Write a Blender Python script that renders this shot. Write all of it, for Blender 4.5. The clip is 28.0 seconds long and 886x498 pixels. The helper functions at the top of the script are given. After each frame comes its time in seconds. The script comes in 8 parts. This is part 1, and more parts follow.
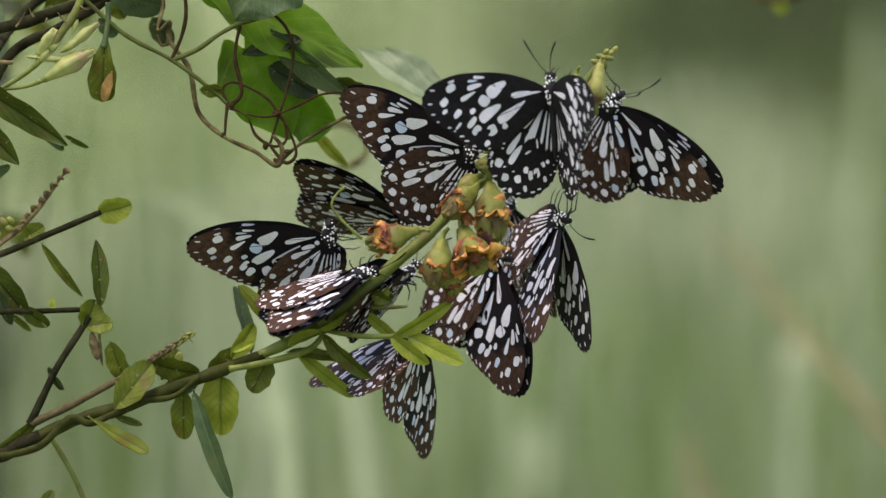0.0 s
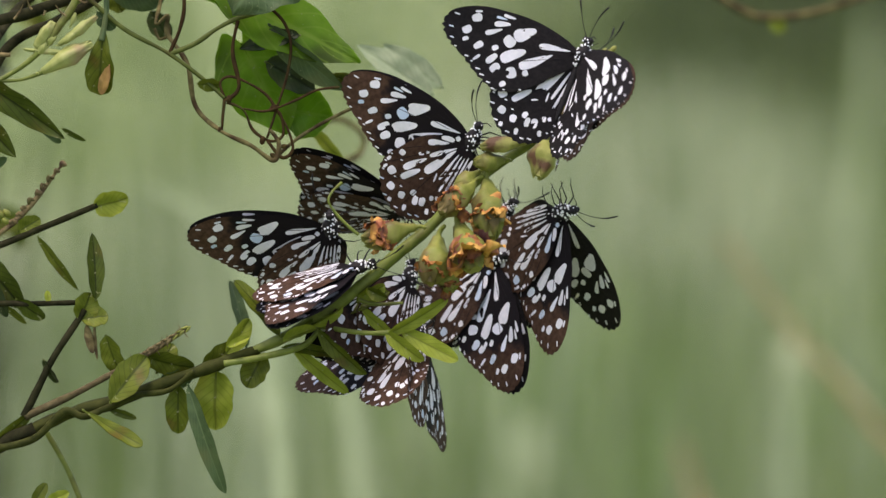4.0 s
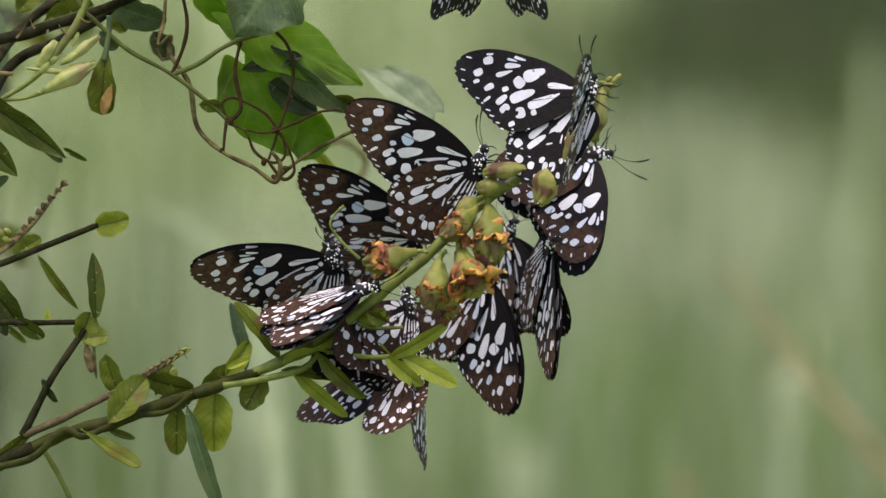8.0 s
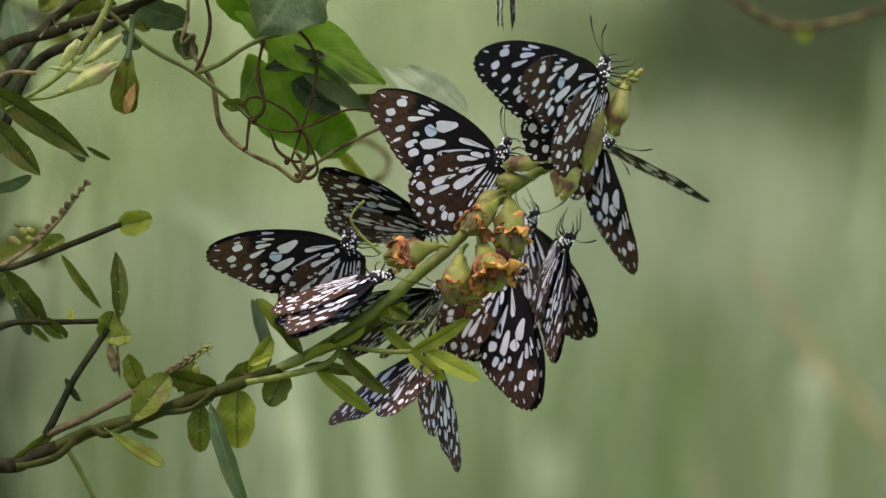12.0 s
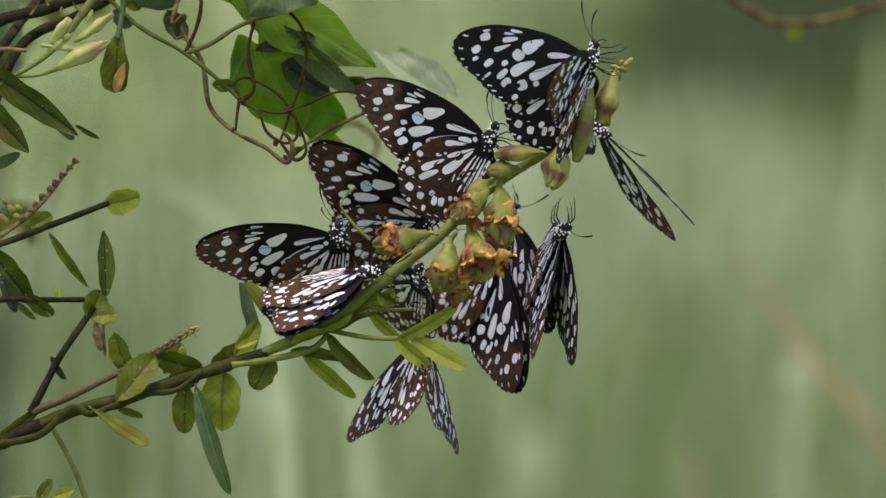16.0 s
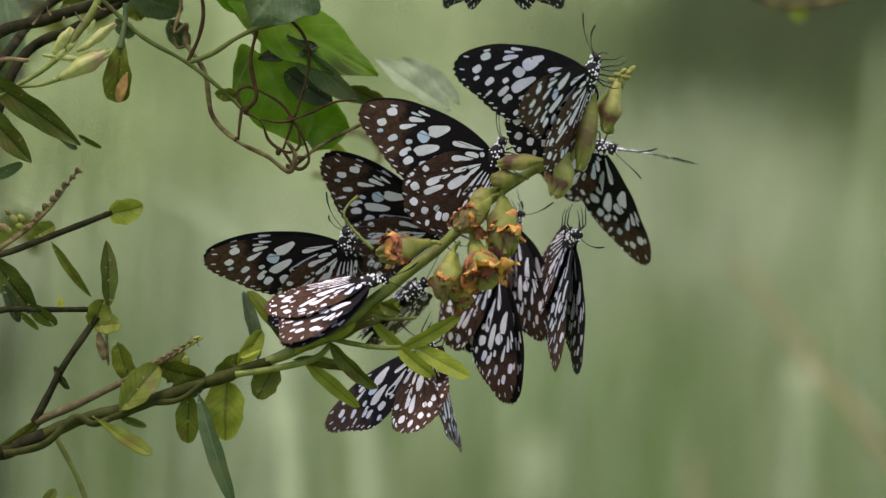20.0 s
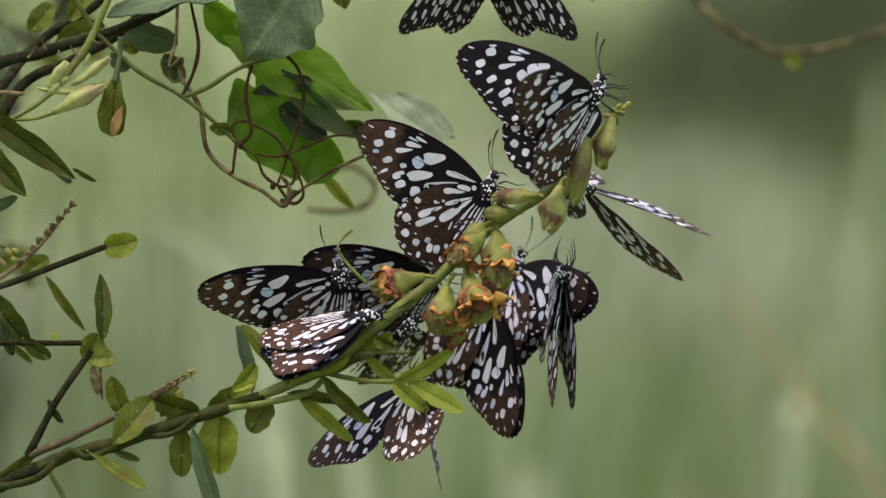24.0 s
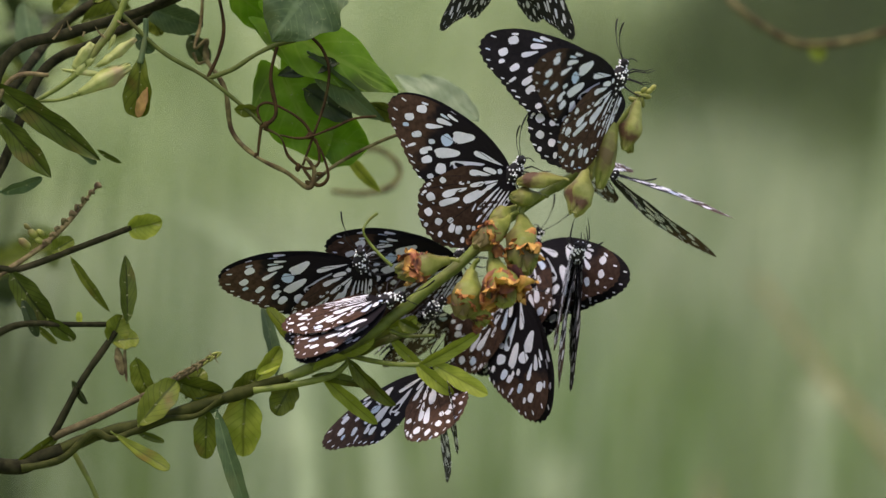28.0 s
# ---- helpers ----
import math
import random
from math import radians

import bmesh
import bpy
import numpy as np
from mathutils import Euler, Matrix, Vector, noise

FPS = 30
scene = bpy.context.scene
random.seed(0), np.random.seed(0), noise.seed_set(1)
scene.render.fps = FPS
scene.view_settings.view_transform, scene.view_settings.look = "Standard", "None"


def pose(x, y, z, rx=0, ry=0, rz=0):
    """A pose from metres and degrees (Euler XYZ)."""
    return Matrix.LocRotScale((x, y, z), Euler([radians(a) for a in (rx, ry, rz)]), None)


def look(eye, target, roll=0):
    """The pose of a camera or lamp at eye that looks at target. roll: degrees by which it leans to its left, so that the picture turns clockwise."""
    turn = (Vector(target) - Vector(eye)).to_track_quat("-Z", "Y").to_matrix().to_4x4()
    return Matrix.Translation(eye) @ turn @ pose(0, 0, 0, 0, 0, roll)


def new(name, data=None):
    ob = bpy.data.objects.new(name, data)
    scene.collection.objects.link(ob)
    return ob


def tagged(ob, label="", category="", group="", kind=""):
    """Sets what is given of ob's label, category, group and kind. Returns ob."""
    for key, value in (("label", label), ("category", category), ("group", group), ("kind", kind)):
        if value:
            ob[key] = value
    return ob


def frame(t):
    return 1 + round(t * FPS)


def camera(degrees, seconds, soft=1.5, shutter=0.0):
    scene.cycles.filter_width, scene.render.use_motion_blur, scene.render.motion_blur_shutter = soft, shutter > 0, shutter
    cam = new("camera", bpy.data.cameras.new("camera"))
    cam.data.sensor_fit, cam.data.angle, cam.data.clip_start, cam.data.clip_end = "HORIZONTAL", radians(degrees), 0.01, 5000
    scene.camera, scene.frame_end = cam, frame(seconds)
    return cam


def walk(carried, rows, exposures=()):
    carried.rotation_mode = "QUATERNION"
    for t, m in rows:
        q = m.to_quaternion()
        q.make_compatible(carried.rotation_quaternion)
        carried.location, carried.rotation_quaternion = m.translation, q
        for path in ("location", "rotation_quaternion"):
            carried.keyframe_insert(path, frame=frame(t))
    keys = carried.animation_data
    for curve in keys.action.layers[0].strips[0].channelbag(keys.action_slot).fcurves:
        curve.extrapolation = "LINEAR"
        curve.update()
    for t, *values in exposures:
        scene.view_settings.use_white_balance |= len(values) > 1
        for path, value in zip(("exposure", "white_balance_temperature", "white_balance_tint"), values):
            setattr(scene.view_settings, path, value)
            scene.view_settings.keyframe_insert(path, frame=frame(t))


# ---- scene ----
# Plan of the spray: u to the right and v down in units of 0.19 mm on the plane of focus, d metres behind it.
UNIT, FOCUS = 0.00019, 2.9
EYE = Vector((0.0, 0.0, 1.25))
VIEW = look(EYE, EYE + Vector((0, math.cos(radians(6)), -math.sin(radians(6)))))
cam = camera(2 * math.degrees(math.atan(784 * UNIT / FOCUS)), 28.0, soft=1.45)
cam.data.dof.use_dof = True
cam.data.dof.focus_distance = FOCUS
cam.data.dof.aperture_fstop = 9.0


def P(u, v, d=0.0):
    k = (FOCUS + d) / FOCUS
    return VIEW @ Vector(((u - 784) * UNIT * k, (441 - v) * UNIT * k, -FOCUS - d))


def aim(t, u, v, roll):
    return (t, look(EYE, P(u, v), roll))


walk(cam, [
    aim(0, 785.4, 438.8, 0.18),
    aim(0.5, 787.7, 444.2, 0.21),
    aim(1, 795.2, 453.2, 0.27),
    aim(1.5, 801.4, 456.2, 0.32),
    aim(2, 804.5, 455.4, 0.32),
    aim(2.5, 803.9, 452.3, 0.41),
    aim(3, 806.2, 460.1, 0.52),
    aim(3.5, 798.8, 453.8, 0.64),
    aim(4, 792.7, 445.2, 0.71),
    aim(4.5, 789.3, 422.3, 0.88),
    aim(6.5, 793.8, 405.1, 1.48),
    aim(7, 797.3, 418.0, 1.35),
    aim(7.5, 791.7, 406.6, 1.31),
    aim(8, 791.2, 404.0, 1.30),
    aim(8.5, 792.1, 393.7, 1.29),
    aim(9, 781.3, 380.9, 1.12),
    aim(9.5, 774.6, 407.3, 1.14),
    aim(10, 771.0, 426.6, 1.08),
    aim(10.5, 767.5, 428.5, 1.04),
    aim(11, 765.8, 432.0, 1.14),
    aim(11.5, 761.2, 404.4, 1.20),
    aim(12, 750.2, 407.0, 1.23),
    aim(12.5, 758.7, 418.9, 1.36),
    aim(14.5, 769.3, 415.0, 2.11),
    aim(15, 768.6, 408.7, 2.09),
    aim(15.5, 770.6, 412.0, 2.09),
    aim(16, 773.4, 435.1, 2.11),
    aim(16.5, 782.9, 443.3, 2.10),
    aim(17, 785.1, 453.4, 2.08),
    aim(17.5, 779.1, 453.2, 2.12),
    aim(18, 775.9, 449.3, 2.15),
    aim(18.5, 773.7, 452.3, 2.12),
    aim(19, 771.9, 458.4, 2.09),
    aim(19.5, 770.2, 446.8, 2.01),
    aim(20, 767.6, 419.8, 1.95),
    aim(20.5, 767.0, 408.0, 1.85),
    aim(22.5, 780.5, 415.7, 2.16),
    aim(23, 783.8, 392.5, 2.16),
    aim(23.5, 779.9, 379.8, 2.15),
    aim(24, 775.6, 357.8, 2.15),
    aim(24.5, 762.8, 342.9, 2.19),
    aim(25, 756.7, 332.7, 2.29),
    aim(25.5, 749.6, 346.5, 2.33),
    aim(26, 745.7, 370.2, 2.36),
    aim(26.5, 735.2, 402.2, 2.38),
    aim(27, 729.9, 398.3, 2.33),
    aim(27.5, 740.7, 391.5, 2.30),
    aim(28, 733.0, 390.8, 2.29),
], exposures=[(0, 1.41, 6800, 20), (28, 1.28, 6800, 20)])

# ---- light ----
world = bpy.data.worlds.new("sky")
world.use_nodes = True
scene.world = world
wn = world.node_tree.nodes
sky = wn.new("ShaderNodeTexSky")
sky.sky_type, sky.sun_disc = "NISHITA", False
sky.sun_elevation, sky.sun_rotation = radians(75), radians(225)
sky.air_density, sky.dust_density = 1.0, 4.0
wn["Background"].inputs["Strength"].default_value = 0.15
world.node_tree.links.new(sky.outputs["Color"], wn["Background"].inputs["Color"])
sun = new("sun", bpy.data.lights.new("sun", "SUN"))
sun.data.energy, sun.data.angle, sun.data.color = 0.95, radians(40), (1.0, 0.96, 0.9)
sun.matrix_world = look((-0.9, 2.0, 6.0), (0, 2.9, 1.2), 0)


# ---- materials ----
def ribbed(N, L, co, colour, rib, veins):
    """A leaf's midrib and side veins in the colour rib, with pale flecks; the leaf's own length and breadth are its UV."""
    def calc(op, a, b=0.0, c=None):
        n = N.new("ShaderNodeMath")
        n.operation = op
        for i, v in enumerate((a, b, c)):
            if v is None:
                continue
            if isinstance(v, (int, float)):
                n.inputs[i].default_value = v
            else:
                L.new(v, n.inputs[i])
        return n.outputs[0]

    def band(v, lo, hi):
        n = N.new("ShaderNodeMapRange")
        n.interpolation_type = "SMOOTHSTEP"
        n.inputs["From Min"].default_value, n.inputs["From Max"].default_value = lo, hi
        n.inputs["To Min"].default_value, n.inputs["To Max"].default_value = 1.0, 0.0
        L.new(v, n.inputs["Value"])
        return n.outputs["Result"]

    def blend(f, a, b):
        n = N.new("ShaderNodeMix")
        n.data_type = "RGBA"
        L.new(f, n.inputs["Factor"])
        L.new(a, n.inputs["A"])
        n.inputs["B"].default_value = (*b, 1)
        return n.outputs["Result"]
    sep = N.new("ShaderNodeSeparateXYZ")
    L.new(co.outputs["UV"], sep.inputs["Vector"])
    s = calc("ABSOLUTE", calc("MULTIPLY_ADD", sep.outputs["Y"], 2.0, -1.0))
    mid = band(s, 0.03, 0.13)
    side = calc("PINGPONG", calc("MULTIPLY", calc("MULTIPLY_ADD", s, -0.30, sep.outputs["X"]), float(veins)), 0.5)
    lines = calc("MULTIPLY", band(side, 0.02, 0.12), 0.45)
    fleck = N.new("ShaderNodeTexNoise")
    fleck.inputs["Scale"].default_value, fleck.inputs["Detail"].default_value = 620, 2
    L.new(co.outputs["Object"], fleck.inputs["Vector"])
    dots = calc("SUBTRACT", 1.0, band(fleck.outputs["Fac"], 0.68, 0.76))
    out = blend(calc("MAXIMUM", calc("MULTIPLY", mid, 0.8), lines), colour, rib)
    return blend(calc("MULTIPLY", dots, 0.5), out, (0.30, 0.30, 0.16))


def material(name, dark, light, scale=400.0, rough=0.6, bump=0.15, thin=0.0, stain=None, stain_scale=60.0, stain_cut=0.62, coat=0.0, vary=0.0, sheen=0.0, gloss=0.5, rib=None, veins=7):
    """A surface that wanders between two colours at a fine grain, with stains at a coarse one."""
    m = bpy.data.materials.new(name)
    m.use_nodes = True
    nt = m.node_tree
    N, L = nt.nodes, nt.links
    p = N["Principled BSDF"]
    co = N.new("ShaderNodeTexCoord")
    fine = N.new("ShaderNodeTexNoise")
    fine.inputs["Scale"].default_value, fine.inputs["Detail"].default_value = scale, 4
    L.new(co.outputs["Object"], fine.inputs["Vector"])
    ramp = N.new("ShaderNodeValToRGB")
    ramp.color_ramp.elements[0].position, ramp.color_ramp.elements[1].position = 0.3, 0.7
    ramp.color_ramp.elements[0].color, ramp.color_ramp.elements[1].color = (*dark, 1), (*light, 1)
    L.new(fine.outputs["Fac"], ramp.inputs["Fac"])
    out = ramp.outputs["Color"]
    if stain:
        big = N.new("ShaderNodeTexNoise")
        big.inputs["Scale"].default_value, big.inputs["Detail"].default_value = stain_scale, 3
        L.new(co.outputs["Object"], big.inputs["Vector"])
        cut = N.new("ShaderNodeMapRange")
        cut.inputs["From Min"].default_value, cut.inputs["From Max"].default_value = stain_cut - 0.08, stain_cut + 0.1
        L.new(big.outputs["Fac"], cut.inputs["Value"])
        mix = N.new("ShaderNodeMix")
        mix.data_type = "RGBA"
        L.new(cut.outputs["Result"], mix.inputs["Factor"])
        L.new(out, mix.inputs["A"])
        mix.inputs["B"].default_value = (*stain, 1)
        out = mix.outputs["Result"]
    if rib:
        out = ribbed(N, L, co, out, rib, veins)
    if vary:
        info = N.new("ShaderNodeObjectInfo")
        hsv = N.new("ShaderNodeHueSaturation")
        rng = N.new("ShaderNodeMapRange")
        rng.inputs["To Min"].default_value, rng.inputs["To Max"].default_value = 1 - vary, 1 + vary
        L.new(info.outputs["Random"], rng.inputs["Value"])
        L.new(rng.outputs["Result"], hsv.inputs["Value"])
        L.new(out, hsv.inputs["Color"])
        out = hsv.outputs["Color"]
    L.new(out, p.inputs["Base Color"])
    p.inputs["Roughness"].default_value = rough
    p.inputs["Specular IOR Level"].default_value = gloss
    p.inputs["Coat Weight"].default_value = coat
    p.inputs["Sheen Weight"].default_value = sheen
    if bump:
        b = N.new("ShaderNodeBump")
        b.inputs["Strength"].default_value, b.inputs["Distance"].default_value = bump, 0.0006
        L.new(fine.outputs["Fac"], b.inputs["Height"])
        L.new(b.outputs["Normal"], p.inputs["Normal"])
    if thin:
        tr = N.new("ShaderNodeBsdfTranslucent")
        L.new(out, tr.inputs["Color"])
        ms = N.new("ShaderNodeMixShader")
        ms.inputs["Fac"].default_value = thin
        L.new(p.outputs["BSDF"], ms.inputs[1])
        L.new(tr.outputs["BSDF"], ms.inputs[2])
        L.new(ms.outputs["Shader"], N["Material Output"].inputs["Surface"])
    return m


WING_UPPER = material("wing_upper", (0.006, 0.0055, 0.0062), (0.014, 0.012, 0.012), 900, 0.7, 0.2, thin=0.06, gloss=0.09)
def wing_underside(name, across, along, start, width):
    """Black scales that turn brown outwards, with a ragged soft border and darker streaks between the veins."""
    m = material(name, (0.036, 0.020, 0.013), (0.076, 0.043, 0.028), 700, 0.65, 0.2, thin=0.22, vary=0.2, gloss=0.06)
    nt = m.node_tree
    N, L = nt.nodes, nt.links
    co = N["Texture Coordinate"]
    sep = N.new("ShaderNodeSeparateXYZ")
    L.new(co.outputs["Object"], sep.inputs["Vector"])
    side = N.new("ShaderNodeMath")
    side.operation = "ABSOLUTE"
    L.new(sep.outputs["Y"], side.inputs[0])
    first = N.new("ShaderNodeMath")
    first.operation = "MULTIPLY"
    L.new(side.outputs[0], first.inputs[0])
    first.inputs[1].default_value = across / UNIT
    both = N.new("ShaderNodeMath")
    both.operation = "MULTIPLY_ADD"
    L.new(sep.outputs["X"], both.inputs[0])
    both.inputs[1].default_value = along / UNIT
    L.new(first.outputs[0], both.inputs[2])
    rag = N.new("ShaderNodeTexNoise")
    rag.inputs["Scale"].default_value = 220
    L.new(co.outputs["Object"], rag.inputs["Vector"])
    wide = N.new("ShaderNodeMath")
    wide.operation = "MULTIPLY_ADD"
    L.new(rag.outputs["Fac"], wide.inputs[0])
    wide.inputs[1].default_value = 60
    L.new(both.outputs[0], wide.inputs[2])
    edge = N.new("ShaderNodeMapRange")
    edge.interpolation_type = "SMOOTHSTEP"
    edge.inputs["From Min"].default_value, edge.inputs["From Max"].default_value = start + 30 - width, start + 30 + width
    L.new(wide.outputs[0], edge.inputs["Value"])
    mix = N.new("ShaderNodeMix")
    mix.data_type = "RGBA"
    p = N["Principled BSDF"]
    brown = p.inputs["Base Color"].links[0].from_socket
    L.new(edge.outputs["Result"], mix.inputs["Factor"])
    mix.inputs["A"].default_value = (0.011, 0.009, 0.010, 1)
    L.new(brown, mix.inputs["B"])
    L.new(mix.outputs["Result"], p.inputs["Base Color"])
    L.new(mix.outputs["Result"], N["Translucent BSDF"].inputs["Color"])
    return m


FORE_UNDER = wing_underside("forewing_under", 1.0, -0.3, 168, 16)
HIND_UNDER = wing_underside("hindwing_under", 0.45, -0.9, 52, 22)
def spot_scales(name):
    """White wing scales; a few of the patches have a pale blue cast."""
    m = material(name, (0.74, 0.75, 0.80), (0.86, 0.86, 0.89), 500, 0.8, 0.1, thin=0.32, gloss=0.1)
    nt = m.node_tree
    geo = nt.nodes.new("ShaderNodeNewGeometry")
    cut = nt.nodes.new("ShaderNodeMapRange")
    cut.inputs["From Min"].default_value, cut.inputs["From Max"].default_value = 0.82, 1.0
    nt.links.new(geo.outputs["Random Per Island"], cut.inputs["Value"])
    mix = nt.nodes.new("ShaderNodeMix")
    mix.data_type = "RGBA"
    p = nt.nodes["Principled BSDF"]
    nt.links.new(p.inputs["Base Color"].links[0].from_socket, mix.inputs["A"])
    mix.inputs["B"].default_value = (0.50, 0.63, 0.78, 1)
    nt.links.new(cut.outputs["Result"], mix.inputs["Factor"])
    nt.links.new(mix.outputs["Result"], p.inputs["Base Color"])
    return m


SPOT_UPPER = spot_scales("wing_spot_upper")
SPOT_UNDER = spot_scales("wing_spot_under")
BODY_BLACK = material("body_black", (0.005, 0.0045, 0.005), (0.014, 0.012, 0.012), 1500, 0.7, 0.4, gloss=0.2)
BODY_DOT = material("body_dot", (0.674, 0.696, 0.717), (0.87, 0.87, 0.87), 1500, 0.6, 0.3)
STEM_GREEN = material("stem_green", (0.0719, 0.0966, 0.0142), (0.138, 0.169, 0.0307), 250, 0.5, 0.25, stain=(0.0783, 0.0735, 0.0189), stain_scale=90, stain_cut=0.6, gloss=0.22)
STEM_DARK = material("stem_dark", (0.0085, 0.0088, 0.0042), (0.024, 0.0245, 0.0105), 320, 0.85, 0.8, gloss=0.03, stain=(0.033, 0.030, 0.015), stain_scale=110, stain_cut=0.58)
STEM_DRY = material("stem_dry", (0.085, 0.066, 0.028), (0.18, 0.145, 0.066), 400, 0.85, 0.7, gloss=0.12, stain=(0.05, 0.032, 0.018), stain_scale=150, stain_cut=0.55)
TENDRIL_RED = material("tendril_red", (0.017, 0.010, 0.005), (0.045, 0.028, 0.011), 350, 0.8, 0.7, gloss=0.03, stain=(0.045, 0.047, 0.013), stain_scale=80)
VINE_GREEN = material("vine_green", (0.015, 0.0185, 0.0042), (0.040, 0.045, 0.0108), 260, 0.65, 0.5, gloss=0.04, stain=(0.026, 0.024, 0.008), stain_scale=90)
VINE_SHOOT = material("vine_shoot", (0.034, 0.046, 0.010), (0.075, 0.092, 0.022), 240, 0.6, 0.4, gloss=0.08, stain=(0.045, 0.035, 0.014), stain_scale=80)
VINE_WOOD = material("vine_wood", (0.065, 0.056, 0.022), (0.13, 0.115, 0.048), 380, 0.85, 0.8, gloss=0.03, stain=(0.04, 0.027, 0.014), stain_scale=170, stain_cut=0.52)
RACEME_BROWN = material("raceme_brown", (0.045, 0.036, 0.017), (0.10, 0.082, 0.04), 420, 0.85, 0.8, gloss=0.05, stain=(0.065, 0.065, 0.022), stain_scale=120)
LEAF_LIGHT = material("leaf_light", (0.188, 0.241, 0.0231), (0.285, 0.338, 0.0416), 160, 0.42, 0.15, thin=0.35, stain=(0.162, 0.162, 0.0231), stain_scale=45, vary=0.12, gloss=0.13, rib=(0.13, 0.155, 0.02), veins=7)
LEAF_MID = material("leaf_mid", (0.062, 0.0873, 0.00656), (0.112, 0.138, 0.0146), 160, 0.4, 0.2, thin=0.28, stain=(0.0933, 0.0721, 0.0109), stain_scale=110, stain_cut=0.66, vary=0.15, gloss=0.13, rib=(0.033, 0.046, 0.005), veins=7)
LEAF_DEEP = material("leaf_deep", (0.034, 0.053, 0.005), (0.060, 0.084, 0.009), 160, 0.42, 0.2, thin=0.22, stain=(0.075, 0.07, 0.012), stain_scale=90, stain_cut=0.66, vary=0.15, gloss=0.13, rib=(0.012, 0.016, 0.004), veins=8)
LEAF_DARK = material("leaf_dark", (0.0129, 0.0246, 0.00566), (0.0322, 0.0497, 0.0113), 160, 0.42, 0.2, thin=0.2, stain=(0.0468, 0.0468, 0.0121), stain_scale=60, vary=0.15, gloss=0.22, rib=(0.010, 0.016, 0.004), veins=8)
LEAF_GREY = material("leaf_grey", (0.04, 0.0716, 0.0265), (0.0708, 0.114, 0.0437), 200, 0.55, 0.3, thin=0.2, stain=(0.0893, 0.114, 0.0406), stain_scale=60, gloss=0.22, rib=(0.10, 0.15, 0.065), veins=11)
# Backlight on these leaves is painted in: the green is raised above leaf colour.
LEAF_BACKLIT_TONE = material("leaf_backlit_tone", (0.110, 0.240, 0.0064), (0.165, 0.315, 0.0165), 150, 0.4, 0.15, thin=0.6, stain=(0.0533, 0.0966, 0.0064), stain_scale=40, gloss=0.22, rib=(0.19, 0.32, 0.03), veins=6)
LEAF_PALE = material("leaf_pale", (0.17, 0.235, 0.125), (0.29, 0.35, 0.21), 150, 0.6, 0.2, thin=0.3, gloss=0.22, rib=(0.10, 0.15, 0.07), veins=9)
BUD_PALE = material("bud_pale", (0.22, 0.26, 0.065), (0.36, 0.39, 0.14), 200, 0.55, 0.25, thin=0.25, stain=(0.28, 0.23, 0.11), stain_scale=110, stain_cut=0.6, gloss=0.2)
CALYX = material("calyx", (0.135, 0.165, 0.026), (0.24, 0.25, 0.06), 220, 0.5, 0.35, thin=0.2, stain=(0.11, 0.085, 0.03), stain_scale=105, stain_cut=0.55, vary=0.15, gloss=0.2)
PETAL = material("petal_withered", (0.17, 0.05, 0.018), (0.48, 0.20, 0.05), 260, 0.75, 1.0, thin=0.25, stain=(0.075, 0.022, 0.018), stain_scale=190, stain_cut=0.53)
PETAL_YELLOW = material("petal_yellow", (0.42, 0.19, 0.025), (0.62, 0.40, 0.09), 240, 0.7, 1.0, thin=0.25, stain=(0.26, 0.07, 0.02), stain_scale=170, stain_cut=0.52)
WITHERED = material("withered_leaf", (0.16, 0.085, 0.018), (0.29, 0.18, 0.04), 240, 0.7, 0.5, thin=0.2, stain=(0.04, 0.025, 0.012), stain_scale=120, stain_cut=0.6)
POD_BROWN = material("pod_brown", (0.165, 0.18, 0.036), (0.29, 0.295, 0.085), 260, 0.6, 0.5, thin=0.1, stain=(0.085, 0.045, 0.022), stain_scale=130, stain_cut=0.58, gloss=0.22)


# ---- mesh helpers ----
def smooth(pts, n=8):
    """A curve through the points, as n steps between each two."""
    pts = [Vector(p) for p in pts]
    out = []
    for i in range(len(pts) - 1):
        a, b, c, d = pts[max(i - 1, 0)], pts[i], pts[i + 1], pts[min(i + 2, len(pts) - 1)]
        for k in range(n):
            t = k / n
            out.append(0.5 * ((2 * b) + (c - a) * t + (2 * a - 5 * b + 4 * c - d) * t * t + (3 * b - a - 3 * c + d) * t ** 3))
    out.append(pts[-1])
    return out


def tube(bm, pts, radii, sides=8, steps=6, knots=0.0, mat=0):
    """A rounded stem along the points; radii are shared out along it; knots swells it here and there."""
    line = smooth(pts, steps)
    rings = []
    up = Vector((0.3, -0.8, 0.5)).normalized()
    for i, p in enumerate(line):
        f = i / (len(line) - 1) * (len(radii) - 1)
        j = min(int(f), len(radii) - 2)
        r = radii[j] + (radii[j + 1] - radii[j]) * (f - j)
        r *= 1 + knots * noise.noise(p * 160)
        way = (line[min(i + 1, len(line) - 1)] - line[max(i - 1, 0)]).normalized()
        side = way.cross(up)
        if side.length < 1e-3:
            side = way.cross(Vector((1, 0, 0)))
        side.normalize()
        other = side.cross(way)
        up = other
        rings.append([bm.verts.new(p + (side * math.cos(2 * math.pi * k / sides) + other * math.sin(2 * math.pi * k / sides)) * r) for k in range(sides)])
    faces = []
    for a, b in zip(rings, rings[1:]):
        for k in range(sides):
            faces.append(bm.faces.new((a[k], a[(k + 1) % sides], b[(k + 1) % sides], b[k])))
    faces.append(bm.faces.new(rings[0][::-1]))
    faces.append(bm.faces.new(rings[-1]))
    for f in faces:
        f.smooth, f.material_index = True, mat
    return line


